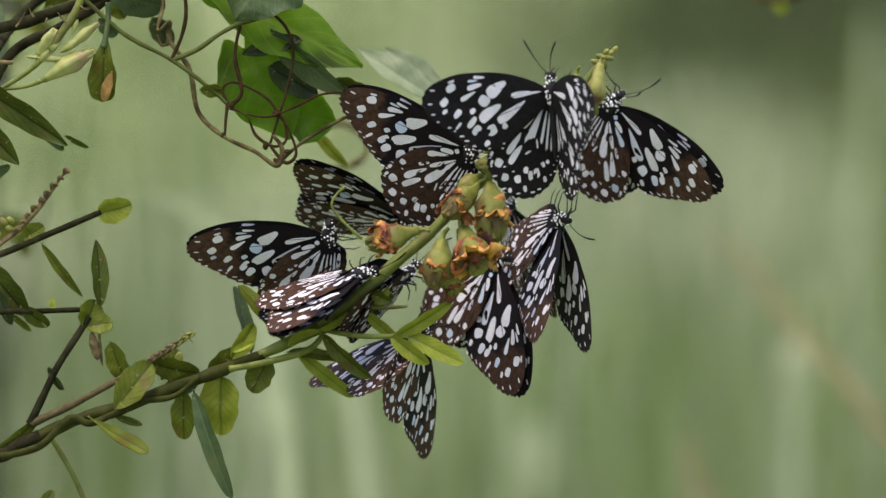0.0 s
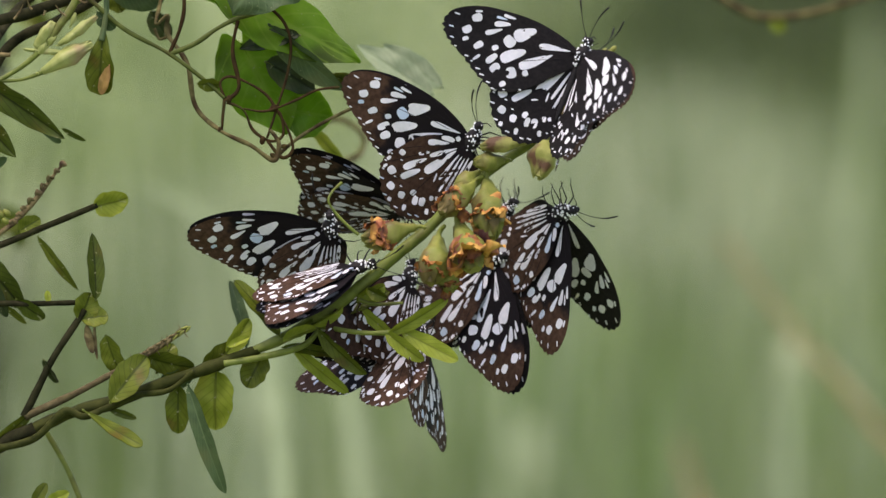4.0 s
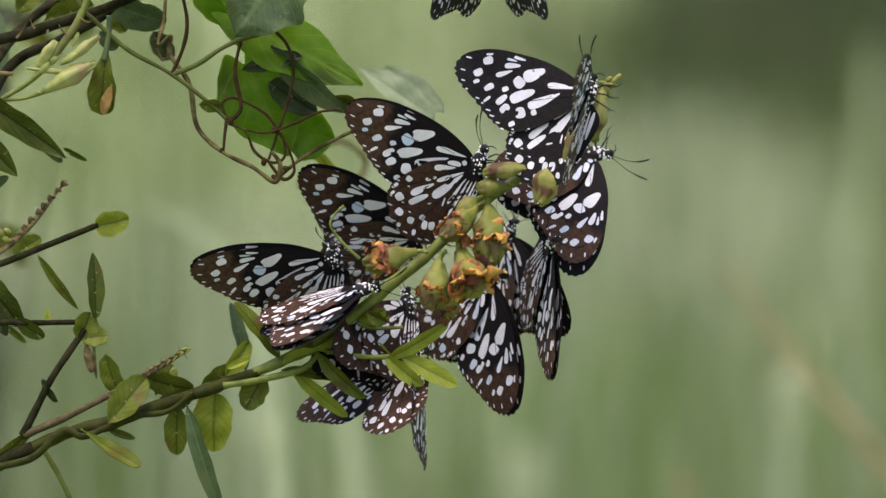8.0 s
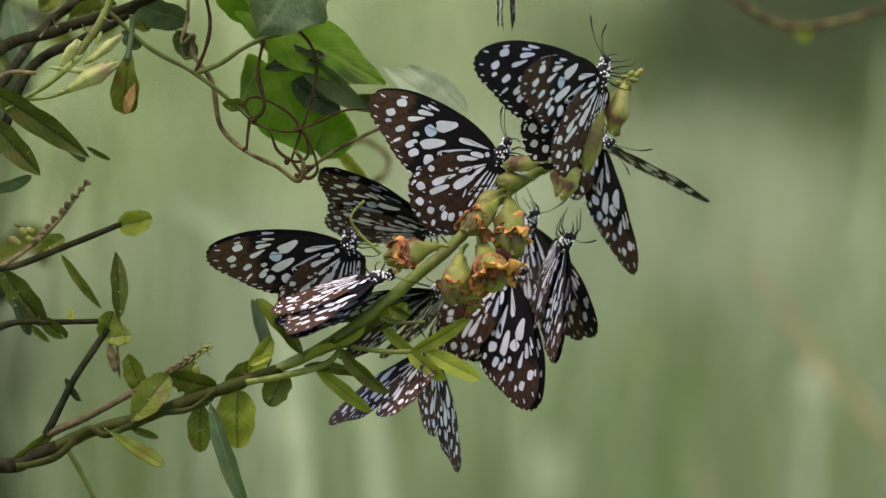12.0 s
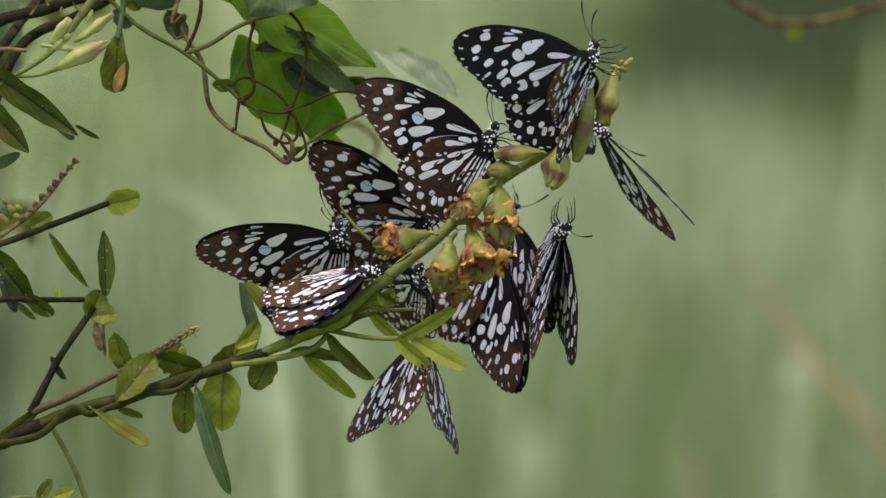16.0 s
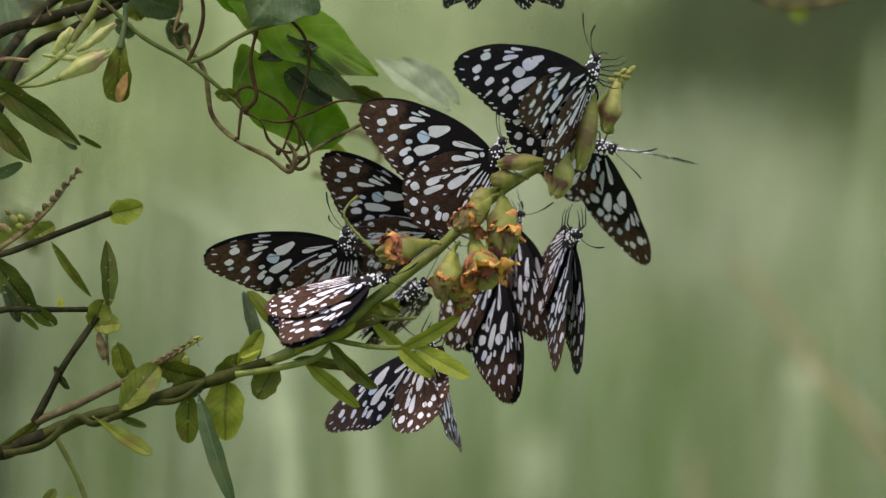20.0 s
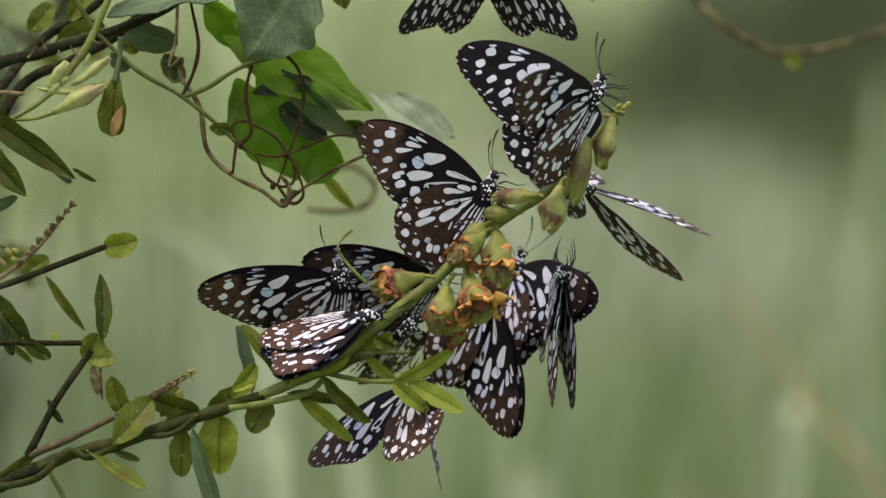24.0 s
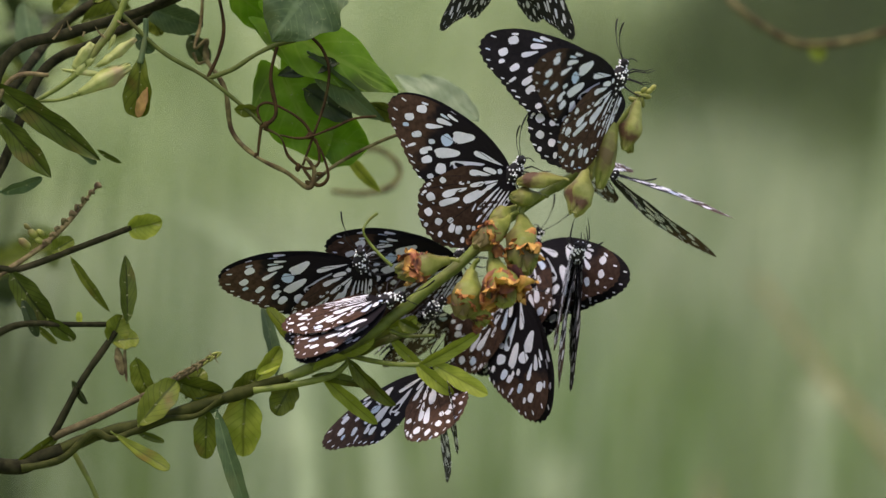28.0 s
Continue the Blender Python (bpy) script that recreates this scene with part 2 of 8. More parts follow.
def blob(bm, centre, radii, turn=None, rings=7, sides=10, wob=0.0, freq=300.0, mat=0):
    """A rounded lump with its own radii, turn and unevenness."""
    turn = turn or Matrix.Identity(3)
    c = Vector(centre)

    def at(th, ph):
        v = Vector((math.cos(th) * radii[0], math.sin(th) * math.cos(ph) * radii[1], math.sin(th) * math.sin(ph) * radii[2]))
        q = c + turn @ v
        return bm.verts.new(q + (turn @ v) * (wob * noise.noise(q * freq)))
    top, low = at(0, 0), at(math.pi, 0)
    grid = [[at(math.pi * i / rings, 2 * math.pi * k / sides) for k in range(sides)] for i in range(1, rings)]
    fs = []
    for k in range(sides):
        fs.append(bm.faces.new((top, grid[0][k], grid[0][(k + 1) % sides])))
        fs.append(bm.faces.new((low, grid[-1][(k + 1) % sides], grid[-1][k])))
    for a, b in zip(grid, grid[1:]):
        for k in range(sides):
            fs.append(bm.faces.new((a[k], b[k], b[(k + 1) % sides], a[(k + 1) % sides])))
    for f in fs:
        f.smooth, f.material_index = True, mat


def mesh_of(name, bm, materials):
    me = bpy.data.meshes.new(name)
    bm.normal_update()
    bm.to_mesh(me)
    bm.free()
    for m in materials if isinstance(materials, (list, tuple)) else [materials]:
        me.materials.append(m)
    return me


def part(name, bm, materials, parent, label=""):
    """Links a bmesh, or a mesh, as one mesh object under a thing or a part."""
    ob = new(name, bm if isinstance(bm, bpy.types.Mesh) else mesh_of(name, bm, materials))
    ob.parent = parent
    if parent.name in BASES:
        ob.matrix_parent_inverse = Matrix.Translation(-BASES[parent.name])
    if label:
        ob["label"] = label
    return ob


BASES = {}


def thing(name, label, category, group="", at=None):
    ob = new(name)
    ob.empty_display_size = 0.01
    if at is not None:
        ob.location = at
        BASES[ob.name] = Vector(at)
    return tagged(ob, label, category, group)


def leaf_mesh(name, length, width, materials, shape=1.0, bend=0.15, fold=0.25, curl=0.0, ripple=0.03, thick=0.00025, veins=5, seed=0, lobe=0.0, stalk=0.0, tip=0.5, relief=0.012):
    """A leaf along +x with its upper side to +z: midrib, side veins, a folded blade with two sides, uneven edges."""
    bm = bmesh.new()
    uv = bm.loops.layers.uv.new("UVMap")
    n, half = 26, 5
    ro = random.Random(seed)
    ph = ro.uniform(0, 9)
    skew = ro.uniform(-0.08, 0.08)
    rows = []
    for i in range(n + 1):
        t = i / n
        k = t ** shape
        w = width * 0.5 * max((4 * k * (1 - k)) ** (0.6 if k < 0.5 else tip), 0.012)
        if lobe:
            w = width * 0.5 * max(math.sin(math.pi * (0.16 + 0.84 * t ** 0.85)) ** 0.9, 0.012)
        row = []
        for k in range(-half, half + 1):
            s = k / half
            x = length * t + skew * length * t * (1 - t) * s
            if lobe:
                x -= lobe * length * 0.30 * math.sin(math.pi * min(abs(s) / 1.15, 1)) * (1 - t) ** 3
            y = s * w * (1 + ripple * 1.5 * math.sin(t * 19 + ph + s) + ripple * noise.noise(Vector((t * 7, s * 2, ph))))
            z = abs(s) * w * fold - bend * length * t * t + curl * w * s * s
            z += ripple * width * math.sin(t * 13 + ph) * s * s - relief * width * abs(math.sin(math.pi * veins * (t - 0.3 * abs(s)))) * (abs(s) > 0.1)
            z += 0.05 * width * noise.noise(Vector((t * 4, s * 1.5, ph + 5)))
            if k == 0:
                z -= 0.02 * width
            row.append(Vector((x, y, z)))
        rows.append(row)
    for sgn, flip in ((1, False), (-1, True)):
        g = [[bm.verts.new(v + Vector((0, 0, sgn * thick))) for v in row] for row in rows]
        for i in range(n):
            for k in range(2 * half):
                q = [(i, k), (i + 1, k), (i + 1, k + 1), (i, k + 1)]
                if not flip:
                    q = q[::-1]
                f = bm.faces.new([g[a][b] for a, b in q])
                f.smooth = True
                for loop, (a, b) in zip(f.loops, q):
                    loop[uv].uv = (a / n, b / (2 * half))
    mid = [Vector((-stalk * length, 0, 0.0))] + [rows[i][half] for i in range(0, n + 1, 4)]
    rib = min(width, 50 * UNIT)
    if relief > 0.02:
        for k in range(1, veins):
            i = int(n * 0.85 * k / veins)
            for s in (1, -1):
                side = [rows[min(n, i + int(1.5 * j))][half + s * j] + Vector((0, 0, thick * 0.4)) for j in range(half + 1)]
                tube(bm, side, [rib * 0.016, rib * 0.005], 4, 2)
    tube(bm, mid, [rib * 0.035 + 0.0003, rib * 0.03, rib * 0.012, rib * 0.004], 5, 2, mat=len(materials) - 1 if len(materials) > 1 else 0)
    return mesh_of(name, bm, materials)


def aimed(base, tip, roll=0.0):
    """The pose at base whose x points to tip; at roll 0 its z faces the viewer."""
    base, tip = Vector(base), Vector(tip)
    x = (tip - base).normalized()
    to = (EYE - base).normalized()
    z = (to - x * to.dot(x)).normalized()
    y = z.cross(x)
    m = Matrix((x, y, z)).transposed().to_4x4()
    return Matrix.Translation(base) @ m @ Matrix.Rotation(radians(roll), 4, "X")


def leaf(name, base, end, wide, mats, parent, roll=0.0, label="", **kw):
    """A leaf part from base to end, (u, v, d) in the plan; wide in plan units."""
    b, e = P(*base), P(*end)
    me = leaf_mesh(name, (e - b).length, wide * UNIT, mats, seed=int(base[0] * 7 + base[1]), **kw)
    ob = part(name, me, None, parent, label)
    ob.matrix_basis = aimed(b, e, roll)
    return ob


def stem(name, pts, radii, mat, parent, label="", sides=9, knots=0.15):
    """A stem part through plan points (u, v, d); radii in plan units."""
    bm = bmesh.new()
    tube(bm, [P(*p) for p in pts], [r * UNIT for r in radii], sides, 8, knots)
    return part(name, bm, mat, parent, label)


# ---- the ground and the meadow behind ----
def ground_mesh():
    bm = bmesh.new()
    n = 60
    grid = []
    for i in range(n + 1):
        row = []
        for k in range(n + 1):
            x = math.copysign(abs(i / n * 2 - 1) ** 2.2, i - n / 2) * 900
            y = 6 + math.copysign(abs(k / n * 2 - 1) ** 2.2, k - n / 2) * 900
            r = math.hypot(x, y - 6)
            z = 0.10 * noise.noise(Vector((x * 0.5, y * 0.5, 0))) + 0.0
            if r < 60:
                z += 0.03 * noise.noise(Vector((x * 2, y * 2, 3)))
            row.append(bm.verts.new((x, y, z)))
        grid.append(row)
    for a, b in zip(grid, grid[1:]):
        for k in range(n):
            bm.faces.new((a[k], b[k], b[k + 1], a[k + 1])).smooth = True
    return bm


GRASS_FLOOR = material("grass_floor", (0.078, 0.116, 0.031), (0.175, 0.226, 0.068), 2.5, 0.9, 0.2, stain=(0.255, 0.31, 0.14), stain_scale=1.3, stain_cut=0.54)


def blade_material(name, dark, light):
    m = material(name, dark, light, 3.0, 0.6, 0.0, thin=0.35)
    nt = m.node_tree
    geo = nt.nodes.new("ShaderNodeNewGeometry")
    ramp = nt.nodes["Color Ramp"]
    nt.links.new(geo.outputs["Random Per Island"], ramp.inputs["Fac"])
    ramp.color_ramp.elements[0].position, ramp.color_ramp.elements[1].position = 0.0, 1.0
    return m


BLADE = blade_material("grass_blade", (0.067, 0.115, 0.0225), (0.177, 0.237, 0.0717))
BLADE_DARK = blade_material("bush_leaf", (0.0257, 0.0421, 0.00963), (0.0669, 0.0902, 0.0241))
BLADE_PALE = blade_material("pale_leaf", (0.256, 0.308, 0.166), (0.378, 0.428, 0.254))
BLADE_FRESH = blade_material("fresh_leaf", (0.165, 0.265, 0.068), (0.27, 0.375, 0.13))

ground = tagged(new("ground", mesh_of("ground", ground_mesh(), GRASS_FLOOR)), "grassy green meadow floor reaching the horizon", "ground", kind="structure")


def blades(name, count, where, tall, wide, mat, seed, lean=0.35):
    """Loose blades of grass, each a tapered three-step strip; where(random) gives a foot."""
    ro = random.Random(seed)
    verts, faces = [], []
    for _ in range(count):
        x, y, z, f = where(ro)
        h, w, a = ro.uniform(*tall) * f, ro.uniform(*wide), ro.uniform(0, 6.283)
        bx, by = ro.gauss(0, lean) * h, ro.gauss(0, lean) * h
        cx, cy = math.cos(a) * w / 2, math.sin(a) * w / 2
        i = len(verts)
        for t, k in ((0, 0.7), (0.35, 1.0), (0.7, 0.7)):
            px, py, pz = x + bx * t * t, y + by * t * t, z + h * t
            verts += [(px - cx * k, py - cy * k, pz), (px + cx * k, py + cy * k, pz)]
        verts.append((x + bx, y + by, z + h * 0.98))
        faces += [(i, i + 1, i + 3, i + 2), (i + 2, i + 3, i + 5, i + 4), (i + 4, i + 5, i + 6)]
    me = bpy.data.meshes.new(name)
    me.from_pydata(verts, [], faces)
    me.materials.append(mat)
    return new(name, me)


def meadow(ro):
    y = ro.uniform(5.0, 17.0)
    return ro.uniform(-0.16, 0.16) * y + ro.gauss(0, 0.1), y, -0.05, 1.0


tagged(blades("meadow_grass", 6000, meadow, (0.12, 0.34), (0.006, 0.016), BLADE, 3), "soft green meadow grass far behind the spray", "grass", kind="stuff")


def near_meadow(ro):
    return ro.uniform(-2.2, 2.2), ro.uniform(1.0, 6.0), -0.04, 1.0


tagged(blades("short_grass", 6000, near_meadow, (0.08, 0.28), (0.005, 0.012), BLADE, 6), "short green meadow grass round the shrub", "grass", kind="stuff")


def clump(cx, cy, rx, ry):
    def foot(ro):
        return cx + ro.gauss(0, rx), cy + ro.gauss(0, ry), -0.05, 1.0
    return foot


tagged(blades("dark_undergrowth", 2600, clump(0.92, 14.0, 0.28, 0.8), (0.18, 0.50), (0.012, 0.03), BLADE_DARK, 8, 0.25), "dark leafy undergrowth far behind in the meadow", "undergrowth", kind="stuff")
# Pale clumps added to brighten parts of the meadow; that light is their colour.
for count, place, mat, seed in ((800, clump(0.15, 10.4, 0.08, 0.8), BLADE_PALE, 51), (420, clump(0.31, 11.0, 0.06, 0.6), BLADE_PALE, 57), (420, clump(-0.47, 9.8, 0.09, 0.3), BLADE_PALE, 53), (500, clump(0.10, 10.2, 0.12, 0.6), BLADE_PALE, 55)):
    tagged(blades("pale_grass", count, place, (0.12, 0.32), (0.014, 0.034), mat, seed, 0.5), "pale silvery grass clumps, bright meadow light painted as their colour", "grass", kind="stuff")
for count, place, seed in ((900, clump(0.13, 8.7, 0.08, 0.25), 61), (500, clump(0.36, 8.6, 0.08, 0.25), 63)):
    tagged(blades("fresh_grass", count, place, (0.12, 0.34), (0.010, 0.022), BLADE_FRESH, seed, 0.4), "fresh light green meadow grass behind the spray", "grass", kind="stuff")
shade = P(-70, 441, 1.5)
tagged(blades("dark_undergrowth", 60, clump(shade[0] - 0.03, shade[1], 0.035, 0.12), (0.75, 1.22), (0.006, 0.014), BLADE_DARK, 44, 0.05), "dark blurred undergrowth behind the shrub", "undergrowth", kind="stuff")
# Two more clumps whose pale colour paints soft highlights on the meadow.
tagged(blades("pale_grass", 700, clump(0.30, 11.6, 0.12, 0.25), (0.14, 0.30), (0.010, 0.02), BLADE_PALE, 10, 0.3), "pale silvery grass clumps, bright meadow light painted as their colour", "grass", kind="stuff")
tagged(blades("pale_grass", 420, clump(-0.33, 11.2, 0.10, 0.2), (0.10, 0.22), (0.010, 0.02), BLADE_PALE, 12, 0.3), "pale silvery grass clumps, bright meadow light painted as their colour", "grass", kind="stuff")


def tufts(seed, count, near, far):
    """Feet gathered in loose tufts between two distances."""
    ro = random.Random(seed)
    middles = [(ro.uniform(-0.058, 0.062), ro.uniform(near, far), ro.uniform(0.55, 1.0)) for _ in range(count)]

    def foot(r2):
        s, y, f = r2.choice(middles)
        return (s + r2.gauss(0, 0.0035)) * y, y + r2.gauss(0, 0.1), 0.0, f
    return foot


tagged(blades("tall_grass", 900, tufts(21, 60, 4.4, 7.0), (0.50, 0.98), (0.004, 0.009), BLADE, 21, 0.06), "tall green grass blades out of focus behind", "grass", kind="stuff")
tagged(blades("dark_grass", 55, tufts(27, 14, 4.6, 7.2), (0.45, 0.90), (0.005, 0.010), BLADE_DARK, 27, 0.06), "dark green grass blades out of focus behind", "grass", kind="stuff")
tagged(blades("pale_grass", 620, tufts(33, 60, 4.2, 6.4), (0.50, 0.92), (0.005, 0.010), BLADE_PALE, 33, 0.07), "pale grass stalks out of focus behind", "grass", kind="stuff")
tagged(blades("fresh_grass", 170, clump(0.10, 5.9, 0.045, 0.2), (0.50, 0.66), (0.006, 0.012), BLADE_FRESH, 65, 0.06), "fresh light green grass blades out of focus behind", "grass", kind="stuff")


def lone_blade(name, feet, tip, wide, mat, label):
    """One upright blade of grass behind the spray, from the ground to its tip, given in the plan."""
    top = P(*tip)
    low = Vector((P(*feet)[0], P(*feet)[1], -0.02))
    mid = P(*feet)
    bm = bmesh.new()
    side = Vector((wide / 2, 0.0, 0.0))
    line = smooth([low, mid, mid.lerp(top, 0.5) + Vector((0.004, 0, 0)), top], 6)
    rows = []
    for i, p in enumerate(line):
        t = i / (len(line) - 1)
        k = 0.25 + 0.75 * math.sin(math.pi * min(1, max(0, (t - 0.3) / 0.7))) if t > 0.3 else 0.25
        rows.append([bm.verts.new(p - side * k), bm.verts.new(p + Vector((0, -0.15 * wide * k, 0))), bm.verts.new(p + side * k)])
    for a, c in zip(rows, rows[1:]):
        for j in range(2):
            bm.faces.new((a[j], a[j + 1], c[j + 1], c[j])).smooth = True
    ob = new(name, mesh_of(name, bm, mat))
    return tagged(ob, label, "grass")


PALE_BLADE = material("pale_blade", (0.28, 0.341, 0.18), (0.378, 0.44, 0.243), 60, 0.7, 0.1, thin=0.3)
for pts, wide in ((((560, 1900, 0.95), (520, 900, 0.95), (455, 520, 0.95), (370, 395, 0.95), (255, 335, 0.95)), 0.008), (((690, 1900, 1.3), (660, 1000, 1.3), (600, 560, 1.3), (520, 430, 1.3), (440, 400, 1.3)), 0.008)):
    bm = bmesh.new()
    line = smooth([P(*p) for p in pts], 8)
    line[0].z = -0.02
    rows = []
    for i, p in enumerate(line):
        t = i / (len(line) - 1)
        way = (line[min(i + 1, len(line) - 1)] - line[max(i - 1, 0)]).normalized()
        side = way.cross(Vector((0, 1, 0))).normalized() * wide * 0.5 * max(0.02, math.sin(math.pi * min(1, 0.15 + 0.85 * t)) ** 0.7)
        rows.append([bm.verts.new(p - side), bm.verts.new(p + Vector((0, -0.2 * side.length, 0))), bm.verts.new(p + side)])
    for a, c in zip(rows, rows[1:]):
        for j in range(2):
            bm.faces.new((a[j], a[j + 1], c[j + 1], c[j])).smooth = True
    tagged(new("arching_blade", mesh_of("arching_blade", bm, PALE_BLADE)), "pale arching blade of grass out of focus", "grass")
STRAW = material("straw", (0.193, 0.143, 0.0576), (0.269, 0.216, 0.092), 80, 0.8, 0.2)
for feet, tip, w in (((1412, 790, 1.7), (1395, 600, 1.7), 0.017), ((955, 980, 2.2), (948, 745, 2.2), 0.026), ((718, 960, 2.4), (735, 700, 2.4), 0.020), ((1500, 560, 2.8), (1545, 20, 2.8), 0.012), ((480, 900, 2.0), (455, 640, 2.0), 0.015)):
    lone_blade("pale_blade", feet, tip, w, PALE_BLADE, "pale dry blade of grass out of focus")
for pts in (((1900, 1250, 1.3), (1568, 760, 1.3), (1420, 590, 1.3), (1290, 420, 1.3)), ((1300, 1150, 1.5), (1245, 890, 1.5), (1215, 780, 1.5))):
    bm = bmesh.new()
    low = P(*pts[0])
    tube(bm, [Vector((low[0] + 0.05, low[1], -0.02)), low] + [P(*p) for p in pts[1:]], [0.0032, 0.003, 0.0024, 0.0014], 7, 6)
    ob = new("dry_stalk", mesh_of("dry_stalk", bm, STRAW))
    tagged(ob, "thin dry brown stalk leaning behind the spray", "stalk")


# ---- the butterflies ----
# Pale marks of a wing: from (a, b) to (a, b), width at the start and at the end; streaks run between the veins, spots lie in rows.
FW_STREAKS = [(5, 19, -3, 74, 3, 15), (20, 88, -3, 120, 14, 28), (-8, 135, -18, 117, 19, 18), (-20, 94, -47, 131, 12, 26), (-12, 47, -50, 95, 5, 25), (-53, 85, -61, 79, 10, 10), (3, 145, -13, 171, 4, 12), (16, 134, 8, 161, 7, 12), (22, 142, 21, 161, 2, 6), (28, 128, 28, 150, 3, 7)]
FW_SPOTS = [(13, 186, 4, 201, 14), (22, 188, 18, 200, 4), (-11, 198, -22, 210, 13), (-30, 197, -36, 206, 7), (-30, 170, -43, 182, 11), (-52, 168, -64, 177, 5), (-28, 142, -35, 151, 9), (-42, 140, -61, 153, 12), (-58, 130, -72, 142, 13), (-56, 110, -73, 102, 18), (-84, 110, -92, 118, 9)]
FW_DOTS = [(4, 229, 10), (-20, 232, 9), (-38, 225, 7), (-51, 214, 5), (-61, 190, 7), (-76, 164, 9), (-84, 154, 9), (-93, 139, 8), (-101, 128, 7)]
HW_STREAKS = [(-18, 28, -33, 63, 4, 15), (-9, 22, -14, 45, 11, 9), (0, 20, -7, 15, 8, 8), (-20, 12, -55, 50, 3, 11), (-25, 12, -86, 45, 5, 22), (-62, 53, -97, 83, 6, 16), (-86, 55, -115, 80, 8, 16), (-49, 53, -61, 69, 5, 7), (-29, 4, -87, 17, 3, 8), (-29, -2, -107, 8, 3, 6), (-30, -8, -103, -2, 3, 5), (-26, -14, -106, -11, 3, 7), (-27, -22, -78, -18, 7, 7)]
HW_SPOTS = [(-67, 95, -77, 98, 11), (-97, 38, -102, 49, 3), (-78, 25, -95, 24, 3), (-105, 96, -117, 104, 15), (-89, 112, -97, 116, 6), (-105, 112, -113, 116, 5), (-132, 88, -144, 92, 14), (-138, 66, -151, 65, 12), (-125, 47, -136, 50, 9), (-133, 41, -150, 38, 10), (-130, 29, -146, 26, 11), (-120, 16, -129, 13, 7), (-117, 8, -124, 4, 6), (-158, 82, -166, 82, 7), (-158, 53, -169, 51, 7), (-146, 14, -156, 11, 7)]
HW_DOTS = [(-133, 110, 9), (-86, 92, 5), (-119, 90, 5), (-130, 73, 5), (-158, 93, 8), (-170, 66, 8), (-171, 38, 8), (-167, 25, 8), (-145, 1, 5), (-128, -5, 5)]
FW_EDGE = [(2, 0), (20, 26), (33, 72), (37, 110), (36, 146), (34, 175), (27, 204), (15, 229), (1, 244), (-17, 248), (-35, 239), (-50, 221), (-66, 193), (-82, 170), (-95, 146), (-102, 122), (-92, 85), (-55, 40), (-18, 4)]
HW_EDGE = [(4, 4), (-8, 42), (-28, 77), (-55, 98), (-87, 118), (-110, 123), (-132, 115), (-158, 98), (-176, 72), (-181, 44), (-172, 17), (-156, -3), (-134, -12), (-101, -21), (-62, -33), (-34, -33), (-8, -8)]


def camber(a, b):
    """The gentle arch and the vein ripple of a wing, in plan units."""
    r = math.hypot(a, b)
    return -5.0 * math.sin(min(r / 250, 1) * math.pi) + 0.9 * math.sin(math.atan2(a + 60, b + 30) * 22) * min(r / 120, 1)


def outline(edge, steps=4):
    loop = [Vector((a, b, 0)) for a, b in edge]
    n = len(loop)
    out = []
    for i in range(n):
        p = [loop[(i + k) % n] for k in (-1, 0, 1, 2)]
        for s in range(steps):
            t = s / steps
            q = 0.5 * ((2 * p[1]) + (p[2] - p[0]) * t + (2 * p[0] - 5 * p[1] + 4 * p[2] - p[3]) * t * t + (3 * p[1] - p[0] - 3 * p[2] + p[3]) * t ** 3)
            out.append((q.x, q.y))
    return out


